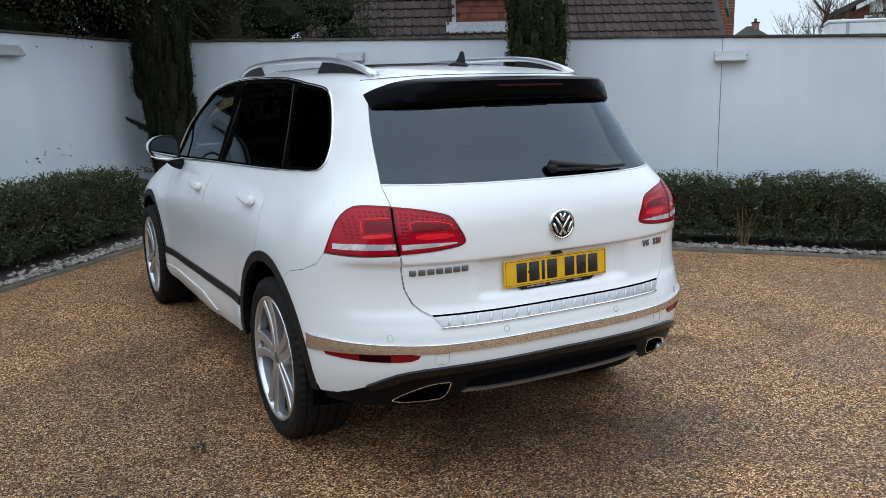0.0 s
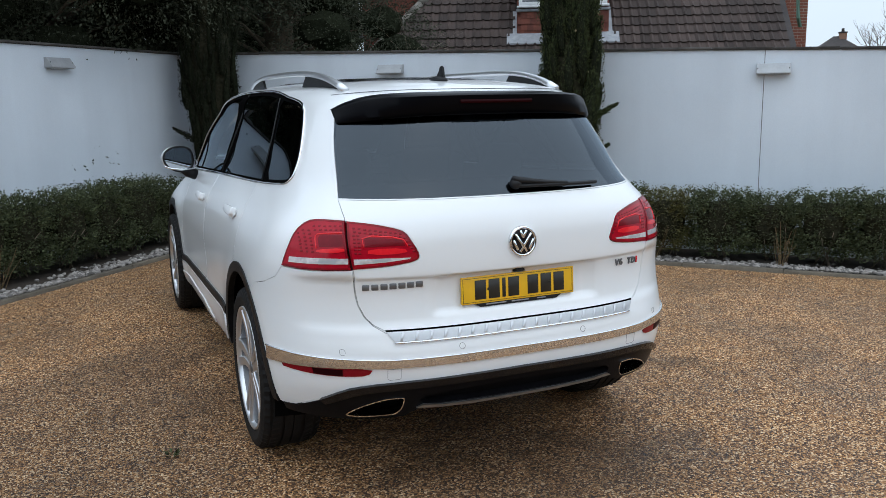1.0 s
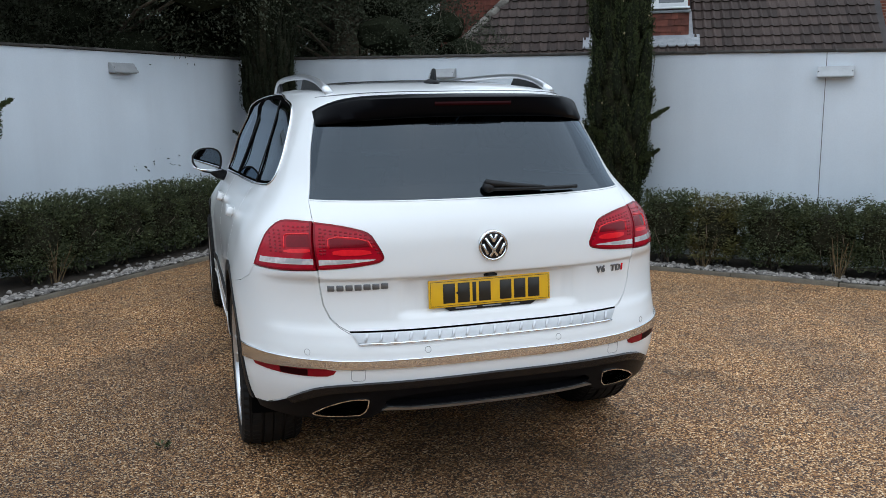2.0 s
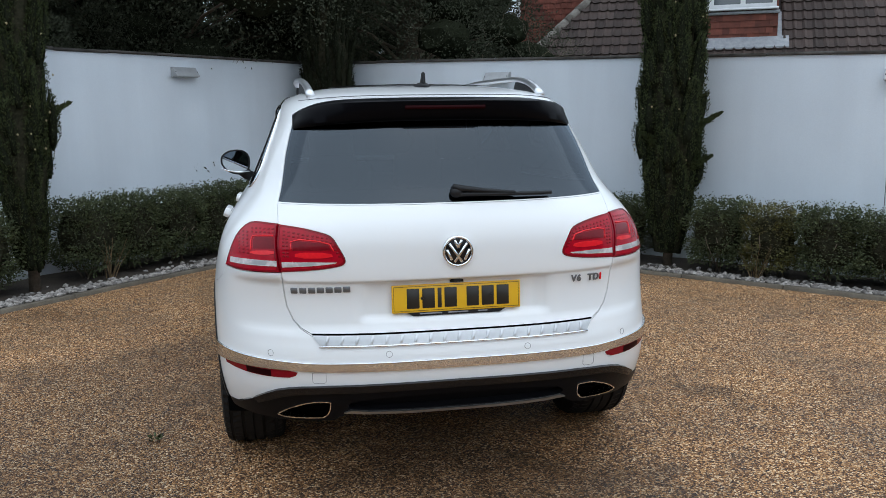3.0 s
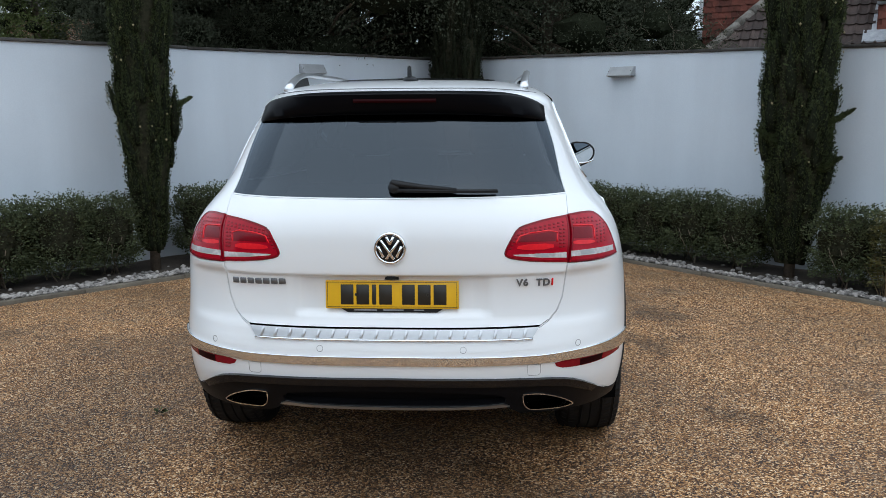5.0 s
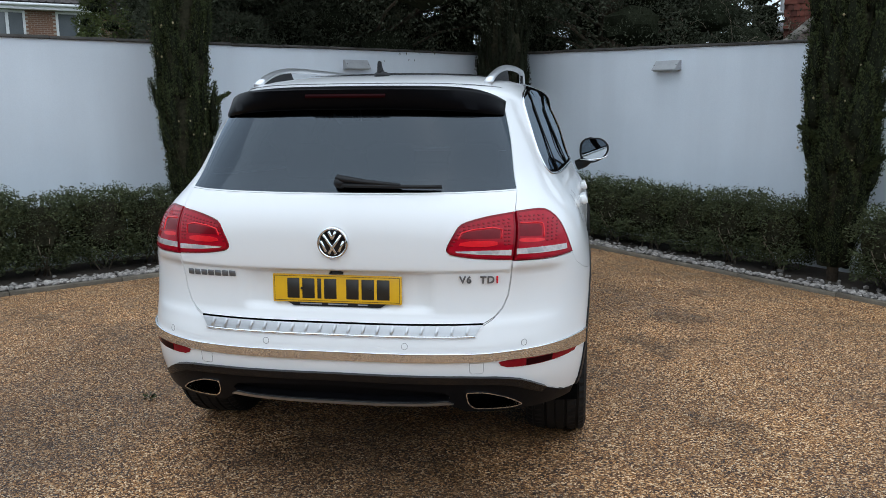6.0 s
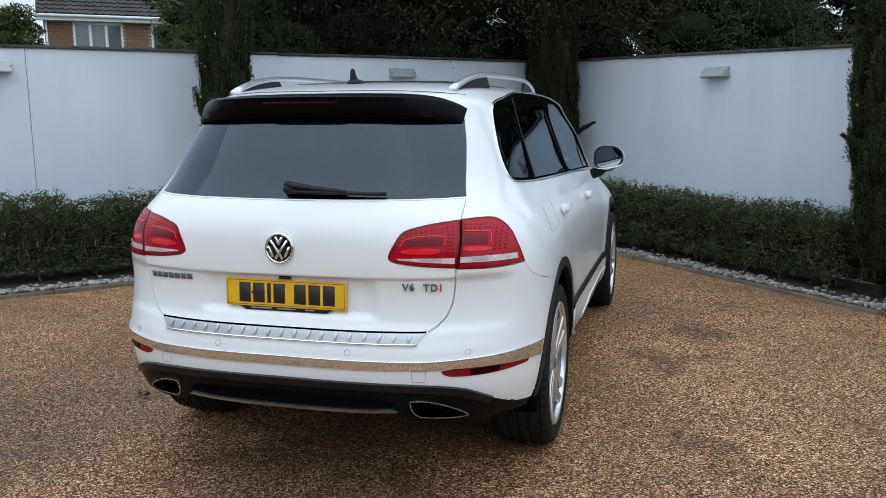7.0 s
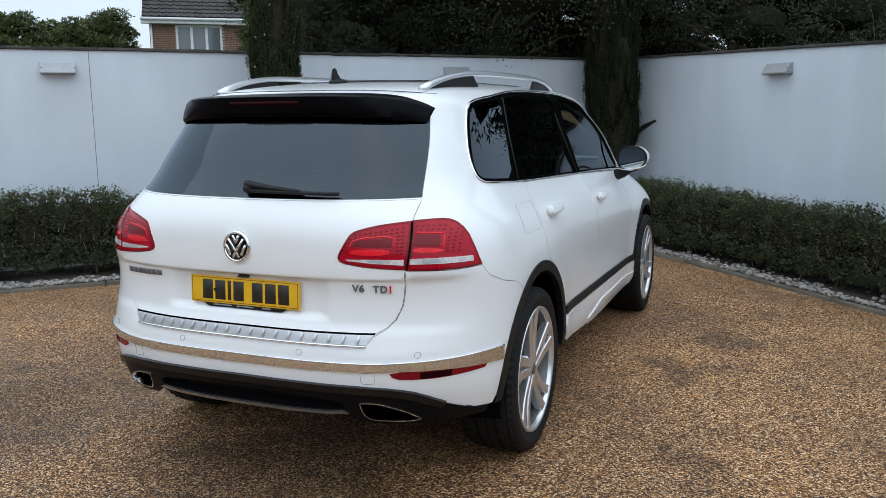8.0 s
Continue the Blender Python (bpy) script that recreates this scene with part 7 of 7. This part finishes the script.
    window(dormer, "window", dx0 + 0.05, dx1 - 0.05, 3.84, 4.90, fy - 0.01, 3)
    part("dormer_roof", box_bm(dx0 - 0.2, dx1 + 0.2, fy - 0.25, fy + 2.4, 5.05, 5.17, 0.01, 1), M["lead"], dormer)
    # a second dormer on the hipped end: tile-hung cheek, white window corner, lead apron
    end = new("dormer")
    end.parent = t
    ex, ey, course = x0 - 0.25, y0 + 2.45, 0.15
    part("cheek", box_bm(ex, ex + 2.3, ey + 0.032, ey + 2.2, -0.4, 4.90), M["redtile"], end, "red tile-hung cheek")
    for r in range(10):
        zl = 3.35 + r * course
        for k in range(17):
            a = ex - 0.01 + k * 0.16 + (0.08 if r % 2 else 0)
            if zl < z0 + (a - x0 - 0.25) * rise / hip or a > ex + 2.1:
                continue
            bm = box_bm(a, a + 0.156, ey, ey + 0.03, zl, zl + course + 0.02)
            for v in bm.verts:
                if v.co.z < zl + 0.05:
                    v.co.y -= 0.020
            part("hanging_tile", bm, M["redtile"], end)
    part("dormer_roof", box_bm(ex - 0.3, ex + 2.3, ey - 0.06, ey + 2.35, 4.90, 5.0, 0.01, 1), M["lead"], end)
    part("corner_post", box_bm(ex - 0.10, ex - 0.012, ey - 0.03, ey + 0.10, 3.80, 4.895, 0.006, 1), M["upvc"], end, "white window corner post")
    part("sill", box_bm(ex - 0.16, ex - 0.012, ey - 0.05, ey + 2.1, 3.74, 3.797, 0.006, 1), M["upvc"], end, "white window sill")
    for k in range(3):
        part("casement", box_bm(ex - 0.07, ex - 0.014, ey + 0.12 + k * 0.66, ey + 0.76 + k * 0.66, 3.80, 4.89, 0.008, 1), M["upvc"], end)
        part("pane", box_bm(ex - 0.078, ex - 0.071, ey + 0.18 + k * 0.66, ey + 0.70 + k * 0.66, 3.87, 4.82), M["panes"], end)
    part("flashing", box_bm(ex - 0.13, ex - 0.004, ey - 0.04, ey + 2.1, 3.30, 3.52, 0.006, 1), M["lead"], end, "grey lead apron")
    # soaker of grey lead at the foot of the hip
    part("flashing", box_bm(x0 - 0.16, x0 + 0.12, y0 - 0.10, y0 + 0.16, z0 + 0.02, z0 + 0.20, 0.01, 1), M["lead"], t, "grey lead at the foot of the hip")
    # eaves: gutter and barge
    v, f = tube([(x0, y0 - 0.05, z0 - 0.03), (x1, y0 - 0.05, z0 - 0.03)], 0.055, 10)
    part("gutter", mesh_from("gutter", v, f, M["satin"], True), None, t)
    # a brick porch bay beyond the gable
    part("bay_wall", brick_wall_mesh("bay_wall", 1.12, 4.6, M["brick"]), None, t).matrix_basis = pose(x1 - 0.31, y0 + 2.2, 0, 0, 0, 0)
    part("bay_core", box_bm(x1 - 0.31, x1 + 0.81, y0 + 2.205, y0 + 3.6, -0.4, 4.6), M["mortar"], t)
    v, f = tube([(x1 + 0.42, y0 + 1.5, 3.25), (x1 + 0.30, y0 + 1.3, 3.45), (x1 + 0.22, y0 + 1.2, 4.2)], 0.05, 6)
    part("bracket", mesh_from("bracket", v, f, M["green"]), None, t, "green painted timber bracket")


bungalow()


def left_house():
    """A brown brick house with a low dark tiled roof, white gutter and windows."""
    t = thing("brick_house", "brown brick house with dark tiled roof behind the trees", "house", (-20.6, 28.6, 0), 38)
    w, wall_h = 9.0, 5.50
    part("body", box_bm(0.01, w, 0.005, 7.0, -0.5, wall_h), M["mortar"], t)
    holes = ((1.05, 2.95, 4.00, 5.32), (4.05, 5.7, 4.00, 5.32))
    part("brick_front", brick_wall_mesh("brick_front", w, wall_h, M["brown_brick"], holes=holes), None, t)
    for k, (a, b, c, d) in enumerate(holes):
        window(t, "window", a, b, c, d, -0.02, 3 if k == 0 else 2)
    roof = new("roof")
    roof.parent = t
    pitch, rise = radians(36), 2.7
    run = rise / math.tan(pitch)
    bm = bmesh.new()
    pts = [(-0.35, wall_h), (run, wall_h + rise), (2 * run + 0.35, wall_h)]
    g = [[bm.verts.new((xx, a, b + 0.08)) for a, b in pts] for xx in (-0.25, w + 0.25)]
    bm.faces.new((g[0][0], g[1][0], g[1][1], g[0][1]))
    bm.faces.new((g[0][1], g[1][1], g[1][2], g[0][2]))
    bmesh.ops.recalc_face_normals(bm, faces=bm.faces)
    bmesh.ops.solidify(bm, geom=bm.faces[:], thickness=0.12)
    part("roof_deck", bm, M["tile_d"], roof)
    tile = roof_tile_mesh(0.30, 0.36, 1, M["tile_d"])
    up = Vector((0, run + 0.35, rise)).normalized()
    tiled_slope(roof, (-0.25, -0.36, wall_h + 0.10), (1, 0, 0), up, w + 0.5, math.hypot(rise, run + 0.35), tile, 0.30, 0.335, lambda u, v: True, M["tile_d"], 290)
    gb = prism([(0.0, wall_h - 0.02), (run, wall_h + rise - 0.05), (2 * run, wall_h - 0.02)], 0.24, "x", 0.02)
    part("gable_wall", gb, M["brown_brick"], t)
    part("fascia", box_bm(-0.30, w + 0.3, -0.38, -0.34, wall_h - 0.16, wall_h + 0.06), M["upvc"], t, "white fascia board")
    part("soffit", box_bm(-0.30, w + 0.3, -0.339, 0.0, wall_h - 0.16, wall_h - 0.12), M["upvc"], t)
    v, f = tube([(-0.3, -0.44, wall_h + 0.02), (w + 0.3, -0.44, wall_h + 0.02)], 0.06, 10)
    part("gutter", mesh_from("gutter", v, f, M["upvc"], True), None, t, "white gutter")
    v, f = tube([(0.08, -0.10, wall_h - 0.05), (0.08, -0.10, 0.0)], 0.04, 8)
    part("downpipe", mesh_from("downpipe", v, f, M["upvc"], True), None, t, "white downpipe")
    v, f = tube([(-0.28, -0.40, wall_h + 0.02), (-0.28, run, wall_h + rise + 0.16)], 0.05, 6)
    part("bargeboard", mesh_from("bargeboard", v, f, M["upvc"]), None, t, "white bargeboard")


left_house()


def far_house():
    """A red brick house whose gable, with white boarding, faces the drive."""
    t = thing("gabled_house", "red brick house with a white boarded gable", "house", (36.8, 26.0, -1.0), -52)
    part("wall", box_bm(0, 9, 0, 8, -1, 5.55), M["brick"], t)
    part("gable_wall", prism([(0.2, 5.55), (4.6, 7.65), (9.0, 5.55)], 7.8, "y", 0.1), M["brick"], t)
    part("roof", prism([(-0.45, 5.40), (4.6, 7.80), (9.65, 5.40), (9.65, 5.62), (4.6, 8.05), (-0.45, 5.62)], 8.8, "y", -0.35), M["tile_d"], t)
    part("bargeboard", prism([(0.75, 5.95), (4.6, 7.78), (8.4, 5.95), (8.4, 5.75), (4.6, 7.56), (0.75, 5.75)], 0.05, "y", -0.41), M["upvc"], t, "white bargeboard")
    part("boarding", prism([(1.35, 6.02), (4.6, 7.55), (7.8, 6.02), (7.8, 5.62), (1.35, 5.62)], 0.12, "y", -0.05), M["white"], t, "white gable boarding")
    window(t, "window", 1.15, 2.0, 4.55, 5.5, -0.05, 1)
    window(t, "window", 4.6, 5.8, 4.2, 5.5, -0.05, 2)
    v, f = tube([(0.25, -0.1, 5.4), (0.25, -0.1, 0)], 0.05, 6)
    part("downpipe", mesh_from("downpipe", v, f, M["upvc"]), None, t, "white downpipe")


far_house()
van = thing("box_van", "white box body of a parked van beyond the wall", "van", (29.2, 21.0, -1.0), -50)
part("box_body", box_bm(0, 6.0, 0, 2.2, 1.0, 4.72, 0.08, 2), M["white"], van)
part("roof_rim", box_bm(-0.03, 6.03, -0.03, 2.23, 4.66, 4.80, 0.05, 2), M["white"], van)
part("corner_post", box_bm(0.62, 0.74, -0.02, 0.05, 1.05, 4.66), M["lampgrey"], van)
part("cab", box_bm(6.0, 7.6, 0.1, 2.1, 0.5, 2.6, 0.25, 3), M["white"], van)
for wx in (1.2, 6.7):
    for wy in (0.05, 1.95):
        bm = bmesh.new()
        bmesh.ops.create_cone(bm, cap_ends=True, segments=20, radius1=0.38, radius2=0.38, depth=0.22, matrix=pose(wx, wy + 0.1, 0.38, 90))
        part("wheel", bm, M["rubber"], van)

cot = thing("far_cottage", "distant house with hipped tiled roof and chimney", "house", (76.3, 64.6, 0), -40)
part("wall", box_bm(-4.0, 4.0, -4.0, 4.0, -1, 4.5), M["brick"], cot)
bm = bmesh.new()
cv = [bm.verts.new(p) for p in ((-4.4, -4.4, 4.35), (4.4, -4.4, 4.35), (4.4, 4.4, 4.35), (-4.4, 4.4, 4.35), (-0.3, 0, 7.45), (0.3, 0, 7.45))]
for f in ((0, 1, 5, 4), (1, 2, 5), (2, 3, 4, 5), (3, 0, 4), (3, 2, 1, 0)):
    bm.faces.new([cv[i] for i in f])
part("roof", bm, M["tile_d"], cot)
part("chimney", box_bm(0.25, 0.92, -0.5, 0.3, 6.6, 7.75, 0.03, 1), M["brown_brick"], cot)
part("chimney_cap", box_bm(0.17, 1.0, -0.58, 0.38, 7.751, 7.88, 0.03, 1), M["tile_d"], cot)
v, f = tube([(0.58, -0.1, 7.88), (0.58, -0.1, 8.25)], [0.16, 0.13], 10)
part("chimney_pot", mesh_from("chimney_pot", v, f, M["tile_d"], True), None, cot)


def bare_tree(at, seed, h, label):
    rng = random.Random(seed)
    pieces = []
    def grow(p, d, length, r, depth):
        pts, q = [p], p
        for i in range(4):
            d = (d + Vector((rng.gauss(0, 0.10), rng.gauss(0, 0.10), 0.05))).normalized()
            q = q + d * (length / 4)
            pts.append(q)
        pieces.append(tube(pts, [r * (1 - 0.12 * i) for i in range(5)], 5 if depth > 2 else 3, False))
        if depth:
            for k in range(4 if depth > 1 else 3):
                s = pts[rng.randrange(2, 5)]
                grow(s, (d + Vector((rng.gauss(0, 0.45), rng.gauss(0, 0.45), rng.gauss(0.1, 0.3)))).normalized(), length * rng.uniform(0.55, 0.8), r * 0.52, depth - 1)
    grow(Vector((0, 0, 0)), Vector((0, 0, 1)), h * 0.36, h * 0.018, 5)
    t = thing("bare_tree", label, "tree", at)
    part("branchwork", mesh_from("branchwork", *joined(pieces), M["bark"], True), None, t)


bare_tree((32.7, 23.5, -1.0), 4, 10.0, "leafless winter tree against the sky")
